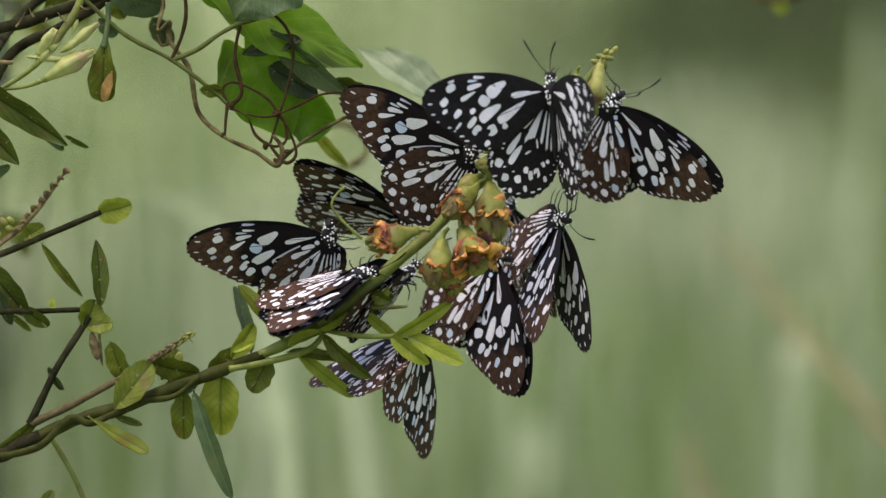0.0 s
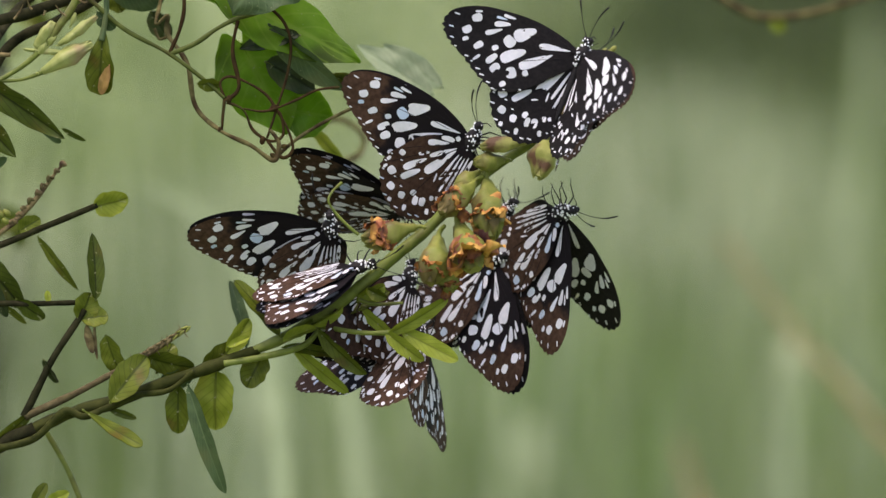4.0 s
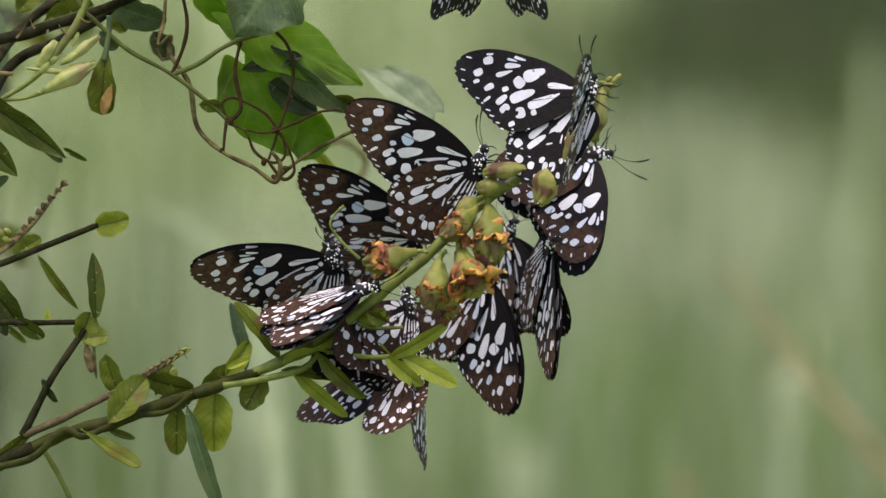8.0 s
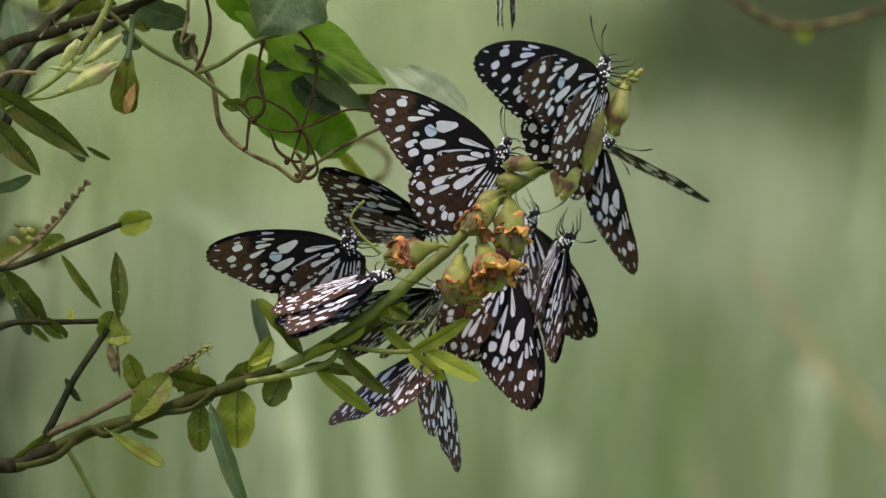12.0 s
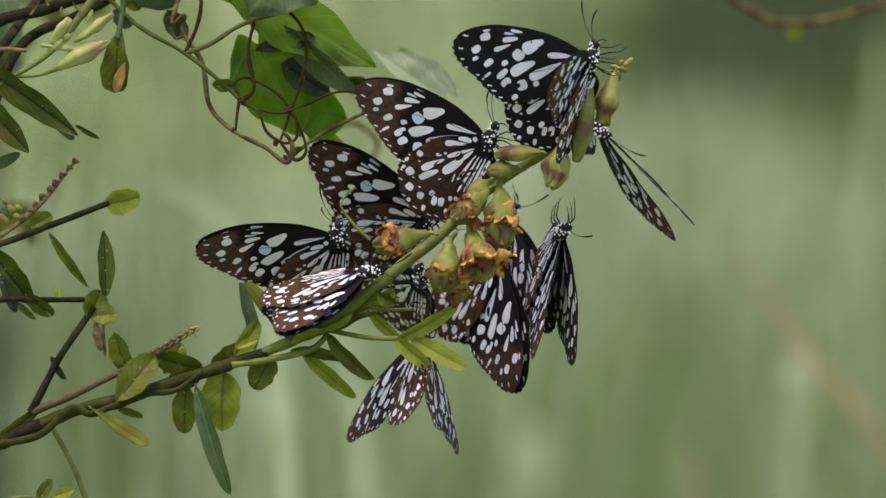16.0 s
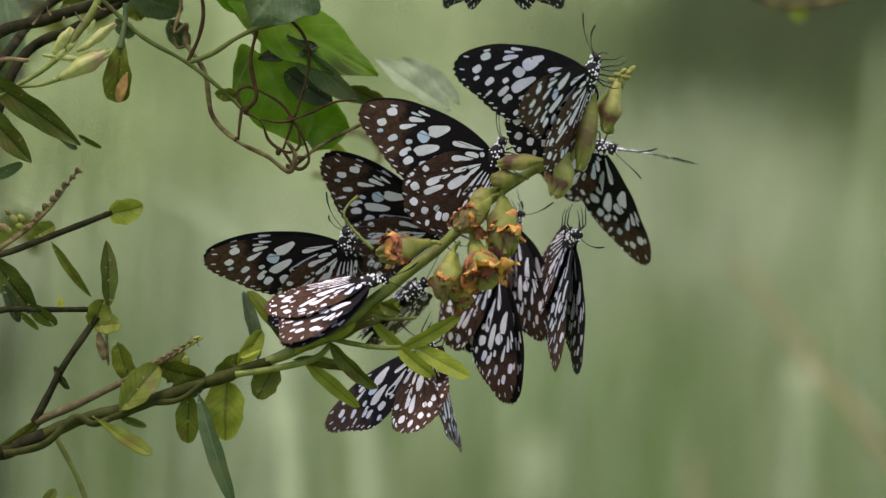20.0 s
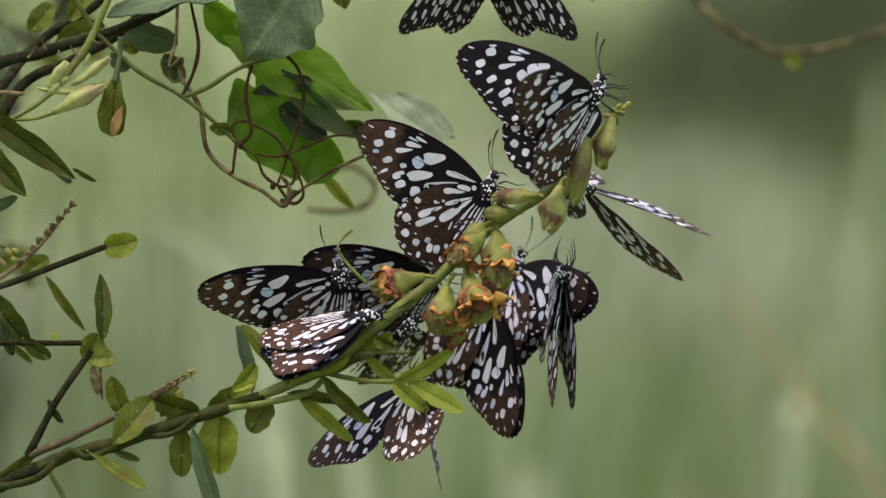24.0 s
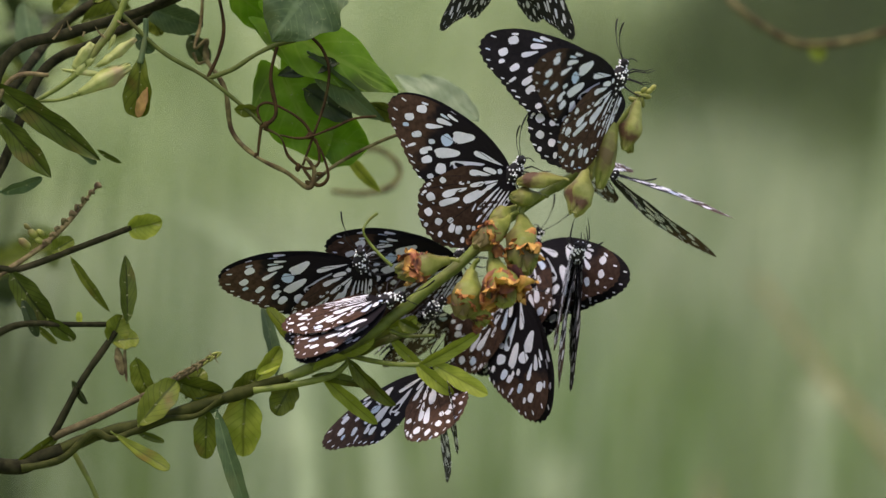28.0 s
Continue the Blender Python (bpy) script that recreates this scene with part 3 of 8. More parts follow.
def wing_mesh(name, edge, streaks, spots, dots, side, under, shift):
    """A wing of two skins with its pale spots lying on both; side +1 is the left one. Upper skin to +z."""
    bm = bmesh.new()
    loop = outline(edge)
    n = len(loop)
    scal = []
    for i, (a, b) in enumerate(loop):
        k = 1 + (0.012 * math.sin(i * 2.6) if math.hypot(a, b) > 130 and a < 0 else 0)
        scal.append((a * k, b * k))
    ca, cb = sum(p[0] for p in loop) / n, sum(p[1] for p in loop) / n

    def vert(a, b, lift):
        return bm.verts.new((a * UNIT, side * b * UNIT, (camber(a, b) + lift + shift) * UNIT))

    def face(vs, up, mat):
        f = bm.faces.new(vs if (up > 0) == (side < 0) else vs[::-1])
        f.material_index, f.smooth = mat, True
    for up in (1, -1):
        rings = []
        for s in (0.25, 0.5, 0.72, 0.9, 1.0):
            rings.append([vert(ca + (a - ca) * s, cb + (b - cb) * s, up * (0.35 if s < 1 else 0.1)) for a, b in scal])
        mid = vert(ca, cb, up * 0.35)

        skin = 0 if up > 0 else 1
        for i in range(n):
            j = (i + 1) % n
            face((mid, rings[0][j], rings[0][i]), up, skin)
            for r, (p, q) in enumerate(zip(rings, rings[1:])):
                face((p[i], p[j], q[j], q[i]), up, skin)
        ro = random.Random(5)
        lumps = [((a1, b1), (a2, b2), w0, w1) for a1, b1, a2, b2, w0, w1 in streaks] + [((a1, b1), (a2, b2), w, w) for a1, b1, a2, b2, w in spots] + [((a - 1, b), (a + 1, b), w, w) for a, b, w in dots]
        for i in range(1, n, 3):
            a, b = loop[i]
            if math.hypot(a, b) > 125 and a < -5 and all(math.hypot(a * 0.95 - p, b * 0.95 - q) > w + 3 for p, q, w in dots):
                w = ro.uniform(3.4, 5.0)
                lumps.append(((a * 0.955 - 1, b * 0.955), (a * 0.955 + 1, b * 0.955), w, w))
        for (a1, b1), (a2, b2), w0, w1 in lumps:
            ln = math.hypot(a2 - a1, b2 - b1)
            ua, ub = (a2 - a1) / ln, (b2 - b1) / ln
            m, half, wob = 16, ln / 2 + 0.04 * max(w0, w1), ro.uniform(0, 6)
            long = ln > 22
            ring = []
            for k in range(m):
                th = 2 * math.pi * k / m
                c, s = math.cos(th), math.sin(th)
                x = math.copysign(abs(c) ** (0.85 if long else 0.7), c)
                w = w0 + (w1 - w0) * (0.5 + 0.5 * x)
                y = math.copysign(abs(s) ** (0.7 if long else 0.75), s) * w * (0.485 if long else 0.52) * (1 + 0.08 * math.sin(3 * th + wob))
                a, b = (a1 + a2) / 2 + ua * x * half - ub * y, (b1 + b2) / 2 + ub * x * half + ua * y
                ring.append((a, b))
            c0 = vert(sum(p[0] for p in ring) / m, sum(p[1] for p in ring) / m, up * 0.95)
            vs = [vert(a, b, up * 0.75) for a, b in ring]
            for k in range(m):
                face((c0, vs[(k + 1) % m], vs[k]), up, 2 if up > 0 else 3)
    # raised veins
    for k in range(7):
        ang = k / 6
        far = loop[int((0.12 + 0.55 * ang) * n)]
        pts = [Vector((far[0] * t * UNIT, side * far[1] * t * UNIT, (camber(far[0] * t, far[1] * t) + shift) * UNIT)) for t in (0.05, 0.35, 0.65, 0.97)]
        tube(bm, pts, [0.7 * UNIT, 0.65 * UNIT, 0.6 * UNIT, 0.4 * UNIT], 4, 3, mat=0)
    return mesh_of(name, bm, [WING_UPPER, under, SPOT_UPPER, SPOT_UNDER])


WINGS = {}
for tag, sgn in (("left", 1), ("right", -1)):
    WINGS[tag + "_forewing"] = wing_mesh(tag + "_forewing", FW_EDGE, FW_STREAKS, FW_SPOTS, FW_DOTS, sgn, FORE_UNDER, 0.0)
    WINGS[tag + "_hindwing"] = wing_mesh(tag + "_hindwing", HW_EDGE, HW_STREAKS, HW_SPOTS, HW_DOTS, sgn, HIND_UNDER, -7.0)


def body_meshes():
    u = UNIT
    out = {}
    bm = bmesh.new()
    blob(bm, (4 * u, 0, -5 * u), (23 * u, 12 * u, 15 * u), rings=9, sides=14, wob=0.08, freq=900)
    ro = random.Random(2)
    for k in range(84):
        th, ph = ro.uniform(0.35, 2.7), ro.uniform(0, 6.283)
        c = Vector((4 + math.cos(th) * 23, math.sin(th) * math.cos(ph) * 12, -5 + math.sin(th) * math.sin(ph) * 15)) * u
        r = ro.uniform(1.3, 2.5) * u
        blob(bm, c, (r, r, r), rings=3, sides=6, mat=1)
    out["thorax"] = mesh_of("thorax", bm, [BODY_BLACK, BODY_DOT])
    bm = bmesh.new()
    blob(bm, (32 * u, 0, -5 * u), (8 * u, 9.5 * u, 8.5 * u), rings=7, sides=12)
    for s in (1, -1):
        blob(bm, (35 * u, s * 7 * u, -4 * u), (4.5 * u, 4 * u, 5 * u), rings=6, sides=8)
        for a, b, c in ((30, 6, 3), (34, 3, 4), (37, 4, -9), (29, 8, -9)):
            blob(bm, (a * u, s * b * u, c * u), (1.7 * u, 1.7 * u, 1.7 * u), rings=3, sides=6, mat=1)
    tube(bm, [(39 * u, 0, -8 * u), (44 * u, 0, -16 * u), (42 * u, 0, -26 * u)], [1.2 * u, 1 * u, 0.7 * u], 5, 4)
    out["head"] = mesh_of("head", bm, [BODY_BLACK, BODY_DOT])
    bm = bmesh.new()
    line = [(-16, -6, 7.5), (-40, -7, 6.5), (-70, -8, 6), (-100, -9, 5), (-118, -10, 2.5)]
    tube(bm, [(a * u, 0, c * u) for a, c, r in line], [r * u for a, c, r in line], 10, 6, 0.05)
    for k in range(9):
        f = k / 8
        for s in (1, -1):
            blob(bm, ((-24 - 88 * f) * u, s * (6.0 - 2.5 * f) * u, (-9 - 2 * f) * u), (2.6 * u, 1.2 * u, 1.5 * u), rings=3, sides=6, mat=1)
    out["abdomen"] = mesh_of("abdomen", bm, [BODY_BLACK, BODY_DOT])
    for s, tag in ((1, "left"), (-1, "right")):
        bm = bmesh.new()
        tube(bm, [(37 * u, s * 3 * u, 0), (58 * u, s * 12 * u, 16 * u), (82 * u, s * 22 * u, 26 * u), (100 * u, s * 32 * u, 28 * u)], [0.8 * u, 0.65 * u, 0.7 * u, 1.7 * u, 1.4 * u], 5, 5)
        out[tag + "_antenna"] = mesh_of("antenna", bm, BODY_BLACK)
        for k in range(3):
            bm = bmesh.new()
            x = 16 - 10 * k
            tube(bm, [(x * u, s * 6 * u, -14 * u), ((x + 10 - 8 * k) * u, s * 17 * u, -26 * u)], [1.7 * u, 1.3 * u], 5, 3)
            tube(bm, [((x + 10 - 8 * k) * u, s * 17 * u, -26 * u), ((x + 14 - 12 * k) * u, s * 15 * u, -48 * u)], [1.25 * u, 0.9 * u], 5, 3)
            tube(bm, [((x + 14 - 12 * k) * u, s * 15 * u, -48 * u), ((x + 24 - 16 * k) * u, s * 11 * u, -60 * u)], [0.9 * u, 0.5 * u], 5, 3)
            out[f"{tag}_leg_{k}"] = mesh_of("leg", bm, BODY_BLACK)
    return out


BODY = body_meshes()


def butterfly(label):
    """A spotted black-and-white butterfly: head to +x, back to +z. Returns the thing and its wings by name."""
    root = thing("butterfly", label, "butterfly", "butterflies on the spray")
    for key, me in BODY.items():
        name = "antenna" if "antenna" in key else "leg" if "leg" in key else key
        part(name, me, None, root)
    wings = {}
    for key, me in WINGS.items():
        wings[key] = part(key, me, None, root)
    return root, wings


tiger_a, tiger_a_wings = butterfly("black butterfly with large white spots atop the flower spike")
tiger_b, tiger_b_wings = butterfly("pale brown spotted butterfly clinging behind the spike tip")
tiger_c, tiger_c_wings = butterfly("brown and black butterfly with closed wings on the stem")
tiger_d, tiger_d_wings = butterfly("dark brown spotted butterfly half hidden behind another one")
tiger_e, tiger_e_wings = butterfly("brown spotted butterfly resting with closed wings on the branch")
tiger_f, tiger_f_wings = butterfly("brown white-streaked butterfly tilted along the green stem")
tiger_g, tiger_g_wings = butterfly("dark spotted butterfly hanging from a brown pod")
tiger_h, tiger_h_wings = butterfly("brown and black butterfly hanging under the withered flowers")
tiger_i, tiger_i_wings = butterfly("dark butterfly hanging with half-open wings under green leaves")
tiger_j, tiger_j_wings = butterfly("dim spotted butterfly hidden behind the hanging one")
tiger_k, tiger_k_wings = butterfly("small visible black butterfly under the thick stem")
tiger_l, tiger_l_wings = butterfly("black spotted butterfly hanging from the twig above")
tiger_n, tiger_n_wings = butterfly("brown spotted butterfly hanging beside another one above")
tiger_m, tiger_m_wings = butterfly("pale spotted butterfly in fluttering flight past the spray")


# ---- flowers and pods ----
def wither_mesh(size, seed, mats, curl=1.0):
    """A withered corolla: crumpled petals folded back round one another, opening to +x."""
    bm = bmesh.new()
    ro = random.Random(seed)
    for k in range(11):
        ang = k * 0.62 + ro.uniform(-0.3, 0.3)
        inner = k % 3 == 2
        long, wide = size * ro.uniform(0.45, 0.72) * (0.8 if inner else 1.0), size * ro.uniform(0.36, 0.58)
        bendy = ro.uniform(0.25, 1.5) * curl
        turn = Matrix.Rotation(ang, 3, "X")
        out = size * (0.05 if inner else 0.20)
        g = []
        for i in range(12):
            t = i / 11
            row = []
            for j in range(10):
                s = j / 9 - 0.5
                w = wide * (0.45 + 0.8 * math.sin(math.pi * min(t * 0.72 + 0.15, 1)))
                end = 1 + 0.16 * noise.noise(Vector((s * 9, k, seed))) * t
                p = Vector((math.sin(t * bendy) / bendy * long * end, s * w, out + (1 - math.cos(t * bendy)) / bendy * long * end - 0.5 * s * s * w))
                n = noise.noise_vector(p * (3.5 / size) + Vector((seed, k, 0))) * 0.20 + noise.noise_vector(p * (9 / size) + Vector((k, seed, 2))) * 0.11
                row.append(turn @ (p + n * size))
            g.append(row)
        for sg in (1, -1):
            vs = [[bm.verts.new(p + (turn @ Vector((0, 0, 1))) * sg * 0.00012) for p in row] for row in g]
            for a, b in zip(vs, vs[1:]):
                for j in range(9):
                    q = (a[j], b[j], b[j + 1], a[j + 1])
                    f = bm.faces.new(q if sg < 0 else q[::-1])
                    f.smooth, f.material_index = True, 0 if (k + seed) % 3 else 1
    return mesh_of("petals", bm, mats)


def calyx_mesh(size, seed, mats, long=1.0, neck=0.28):
    """An inflated calyx along +x with five ribs and a narrow neck."""
    bm = bmesh.new()
    n, sides = 12, 15
    rings = []
    for i in range(n + 1):
        t = i / n
        swell = math.sin(math.pi * min(t * 0.78 + 0.05, 1)) ** 1.5
        r = size * 0.5 * (neck * (1 - t) ** 2 + 1.12 * swell * (0.6 + 0.4 * t))
        ring = []
        for k in range(sides):
            th = 2 * math.pi * k / sides
            rr = r * (1 + 0.08 * math.cos(5 * th + seed) + 0.42 * noise.noise(Vector((t * 3.2, math.cos(th) * 1.3, math.sin(th) * 1.3 + seed))) + 0.12 * noise.noise(Vector((t * 9, math.cos(th) * 3, math.sin(th) * 3 + seed))))
            ring.append(bm.verts.new((size * 1.15 * long * (t + (0.10 * math.cos(5 * th + 1) * (t > 0.9))), rr * math.cos(th), rr * math.sin(th) + size * 0.06 * math.sin(t * 3))))
        rings.append(ring)
    for a, b in zip(rings, rings[1:]):
        for k in range(sides):
            bm.faces.new((a[k], a[(k + 1) % sides], b[(k + 1) % sides], b[k])).smooth = True
    bm.faces.new(rings[0][::-1])
    bm.faces.new(rings[-1])
    tube(bm, [(-size * 0.30, size * 0.12, size * 0.30), (-size * 0.26, size * 0.05, size * 0.12), (-size * 0.12, 0, size * 0.03), (size * 0.06, 0, 0)], [size * 0.07, size * 0.075, size * 0.085, size * 0.13], 8, 5)
    bmesh.ops.recalc_face_normals(bm, faces=bm.faces)
    return mesh_of("flower", bm, mats)


def flower(base, tip, size, parent, seed, wither=1.0, yellow=False, roll=0.0, pod=False):
    """A spent flower: a green calyx from base to tip with its withered petals at the mouth; size in plan units."""
    b, e = P(*base), P(*tip)
    s = size * UNIT
    long = (e - b).length / (s * 1.15)
    ob = part("pod" if pod else "flower", calyx_mesh(s, seed, POD_BROWN if pod == 2 else CALYX, long), None, parent, "swollen green and brown pod" if pod else "")
    ob.matrix_basis = aimed(b, e, roll)
    if wither:
        mats = [PETAL_YELLOW, PETAL] if yellow else [PETAL, PETAL_YELLOW]
        flat = parent.parent is not None
        pe = part("petals", wither_mesh(s * 1.28 * wither, seed, mats), None, parent if flat else ob, "withered orange-brown petals")
        at = Matrix.Translation((s * 1.15 * long * 0.44, 0, 0))
        pe.matrix_basis = ob.matrix_basis @ at if flat else at
    return ob


# ---- the shrub that carries everything ----
shrub = thing("shrub", "leafy green shrub with dark twigs and small leaves", "shrub", at=Vector((P(-260, 441)[0], P(-260, 441)[1], 0.0)))
foot = BASES[shrub.name]
bm = bmesh.new()
tube(bm, [foot + Vector((0.03, 0.02, -0.05)), foot + Vector((0.01, 0.0, 0.3)), foot + Vector((-0.01, 0.01, 0.7)), P(-255, 760), P(-262, 300), P(-250, -160)], [0.011, 0.009, 0.007, 0.006, 0.005, 0.003], 10, 8, 0.12)
part("trunk", bm, STEM_DARK, shrub)
limb = stem("limb", [(-258, 820), (-140, 800), (-7, 807), (33, 790), (74, 771)], [22, 17, 14, 13, 12], STEM_DARK, shrub)
stem("limb", [(-262, 400), (-120, 330), (-58, 92), (60, 35, 0.01), (159, 1, 0.01), (257, -41, 0.01), (301, -70, 0.01)], [12, 12, 11, 10.5, 9.5, 8, 5], STEM_DARK, shrub)
stem("limb", [(-262, 420), (-80, 320), (8, 111, 0.02), (111, 47, 0.02), (184, 2, 0.02), (256, -79, 0.02)], [9, 9, 9.5, 9, 8, 6], STEM_DARK, shrub)
stem("limb", [(-262, 300), (-80, 180), (40, 26, 0.05), (147, -52, 0.05), (194, -116, 0.05)], [9, 9, 9, 8, 6], STEM_DARK, shrub)
stem("twig", [(-262, 480), (-120, 300), (-51, 130), (23, 111)], [7, 6, 5, 4], STEM_DRY, shrub)
stem("twig", [(-262, 600), (-90, 470), (-11, 455), (89, 414), (180, 375)], [9, 7, 6, 6, 5], STEM_DARK, shrub)
stem("twig", [(-262, 680), (-80, 590), (-11, 555), (74, 551), (146, 548)], [9, 7, 6, 5, 5], STEM_DARK, shrub)
stem("twig", [(55, 751), (80, 698), (105, 647), (145, 584), (160, 560)], [8, 7, 6.5, 6, 5], STEM_DARK, shrub)
stem("twig", [(92, 773, 0.01), (113, 807, 0.01), (137, 851, 0.01), (168, 925, 0.01)], [5, 5, 5, 5], STEM_GREEN, shrub)
stem("twig", [(-80, 900), (-3, 911), (47, 901), (77, 904)], [6, 5, 4, 3], STEM_GREEN, shrub)
# leaves low on the shrub
LP, LM, LL, LD, LG = [LEAF_DEEP, STEM_GREEN], [LEAF_MID, STEM_GREEN], [LEAF_LIGHT, STEM_GREEN], [LEAF_DARK, STEM_GREEN], [LEAF_GREY, LEAF_GREY]
leaf("leaf", (151, 580), (172, 531), 46, LM, shrub, 20, fold=0.3)
leaf("leaf", (155, 578), (201, 568), 44, LM, shrub, -30, fold=0.3)
leaf("leaf", (179, 542), (178, 424), 32, LP, shrub, 25, fold=0.35, tip=0.9)
leaf("leaf", (-29, 462), (46, 559), 48, LP, shrub, 10)
leaf("leaf", (39, 544), (87, 580), 30, LP, shrub, 30)
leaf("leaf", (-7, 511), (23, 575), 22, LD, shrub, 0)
leaf("leaf", (19, 555, 0.01), (57, 587, 0.01), 12, LM, shrub, 0)
leaf("leaf", (96, 549), (93, 527), 12, [LEAF_LIGHT, STEM_DRY], shrub, 0)
leaf("leaf", (174, 378), (235, 364), 46, LL, shrub, 15, fold=0.35, shape=0.8)
leaf("leaf", (42, 423), (79, 400), 34, LM, shrub, 0, shape=0.8)
leaf("leaf", (76, 433), (143, 529), 17, LM, shrub, 20, tip=0.9)
leaf("leaf", (198, 606), (221, 676), 42, LM, shrub, 35)
leaf("leaf", (88, 650), (110, 693), 22, LD, shrub, 60)
leaf("leaf", (164, 587), (173, 638), 16, [STEM_DRY, STEM_DRY], shrub, 20, "dry brown withered leaf")
leaf("leaf", (177, 582), (180, 649), 6, [STEM_DRY, STEM_DRY], shrub, 20, "dry brown withered leaf")
leaf("leaf", (-16, 812), (73, 750), 24, LM, shrub, 30)
leaf("leaf", (160, 738, -0.006), (262, 806, -0.006), 27, LM, shrub, -25, bend=-0.12, shape=1.8, tip=0.4)
leaf("leaf", (206, 737), (254, 752), 14, LM, shrub, 0)
leaf("leaf", (72, 907), (96, 868), 22, LM, shrub, 0)
leaf("leaf", (97, 900), (136, 884), 20, LL, shrub, 0)
leaf("leaf", (-3, 919), (103, 929), 24, LM, shrub, 0)
# dry flower stalk with scars
stem("dry_raceme", [(-120, 520), (-0, 433), (39, 401), (79, 356), (101, 325), (122, 298)], [5, 5, 4.5, 4, 4, 2], STEM_DRY, shrub, knots=0.5)
ro = random.Random(17)
for k in range(18):
    f = k / 17
    bm = bmesh.new()
    c = P(28, 409).lerp(P(120, 300), f) + Vector((0.0010 * (-1) ** k, -0.0006, 0.0007 * (-1) ** k)) * ro.uniform(0.7, 1.3)
    r = ro.uniform(4.5, 7.5) * UNIT
    blob(bm, c, (r, r * 0.6, r * 0.6), Matrix.Rotation(-0.5 + (-1) ** k * 0.9, 3, "Y"), 5, 7, 0.4, 900)
    part("bud", bm, RACEME_BROWN if 3 < k < 15 else STEM_DRY, shrub)
for place, r in (((6, 393), 12), ((20, 390), 9), ((50, 385), 8), ((-7, 411), 14), ((19, 406), 10), ((-4, 381), 8)):
    bm = bmesh.new()
    blob(bm, P(*place), (r * UNIT, r * 0.6 * UNIT, r * 0.6 * UNIT), Matrix.Rotation(0.7, 3, "Y"), 6, 8, 0.3, 700)
    part("bud", bm, CALYX, shrub)
# pale bud cluster and upper leaves
for a, b, w in (((68, 98), (97, 53), 25), ((84, 97), (103, 73), 14), ((116, 86), (173, 43), 17), ((48, 101), (124, 107), 11), ((80, 141), (164, 92), 31), ((108, 92), (142, 68), 16), ((128, 60), (137, 36), 9), ((66, 112), (92, 86), 17)):
    ob = part("bud", calyx_mesh(w * UNIT, int(w), BUD_PALE, (P(*b) - P(*a)).length / (w * UNIT * 1.15), 0.4), None, shrub)
    ob.matrix_basis = aimed(P(*a), P(*b), 0)
stem("twig", [(-30, 178), (18, 148), (48, 128), (78, 100), (108, 60), (132, 24), (150, -18), (176, -86), (192, -146)], [3, 4, 5, 6, 7, 7, 6.5, 6, 5], STEM_GREEN, shrub, "pale yellow-green shoot")
for a, b in (((122, 42, -0.001), (102, 22, -0.002)), ((140, 10, -0.001), (158, 16, -0.002)), ((60, 30, -0.002), (52, 14, -0.003)), ((84, 32, -0.001), (79, 40, -0.002)), ((28, 48, -0.001), (44, 22, -0.002))):
    stem("stipule", [a, (a[0] * 0.4 + b[0] * 0.6, a[1] * 0.4 + b[1] * 0.6 + 3, a[2]), b], [2.4, 1.8, 0.6], STEM_DRY, shrub, sides=5)
stem("twig", [(6, 158), (45, 154), (82, 140)], [3, 3.2, 5], STEM_GREEN, shrub)
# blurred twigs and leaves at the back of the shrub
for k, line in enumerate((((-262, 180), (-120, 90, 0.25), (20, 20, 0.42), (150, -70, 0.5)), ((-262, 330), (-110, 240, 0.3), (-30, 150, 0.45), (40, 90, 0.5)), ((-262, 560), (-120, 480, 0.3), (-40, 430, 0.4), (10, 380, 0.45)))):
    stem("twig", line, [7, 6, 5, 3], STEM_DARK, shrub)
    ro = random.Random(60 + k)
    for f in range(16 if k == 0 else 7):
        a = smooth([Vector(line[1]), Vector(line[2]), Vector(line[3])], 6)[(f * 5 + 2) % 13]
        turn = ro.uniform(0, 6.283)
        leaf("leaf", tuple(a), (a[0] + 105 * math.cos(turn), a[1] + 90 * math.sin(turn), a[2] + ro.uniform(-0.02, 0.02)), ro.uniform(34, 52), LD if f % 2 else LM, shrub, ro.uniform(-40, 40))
stem("leaf_stalk", [(191, 4), (191, 39), (184, 84)], [5, 5, 6], LEAF_GREY, shrub)
leaf("leaf", (188, 52), (177, 180), 52, [LEAF_MID, LEAF_MID], shrub, 15, "green leaf with a brown withered tip", fold=0.3, shape=2.1, tip=0.4)
leaf("leaf", (176, 34, 0.002), (206, 64, 0.002), 30, LG, shrub, 20)
leaf("leaf", (198, 128, -0.0012), (182, 179, -0.0012), 19, [WITHERED, WITHERED], shrub, 15, "brown withered leaf tip", fold=0.2, shape=1.2)
leaf("leaf", (-76, 130), (128, 248), 50, LP, shrub, 25, bend=-0.12, fold=0.3, tip=0.9)
leaf("leaf", (116, 240, -0.001), (156, 264, -0.001), 9, LP, shrub, 25)
leaf("leaf", (-64, 189), (38, 290), 46, LP, shrub, 20, bend=-0.08, tip=0.9)
leaf("leaf", (4, 172), (17, 215), 16, LM, shrub, 0)
leaf("leaf", (59, 200, 0.02), (108, 270, 0.02), 24, LG, shrub, 30)
leaf("leaf", (-53, 322), (21, 301), 26, LG, shrub, 40)
leaf("leaf", (3, 117, 0.1), (-27, -17, 0.1), 52, LG, shrub, 0)
leaf("leaf", (396, -86), (162, -60), 70, LG, shrub, 55, veins=11, relief=0.04, ripple=0.06)
leaf("leaf", (193, -16, 0.03), (290, 20, 0.03), 60, LG, shrub, 30)
leaf("leaf", (194, -11, 0.04), (220, 33, 0.04), 36, LM, shrub, 0)
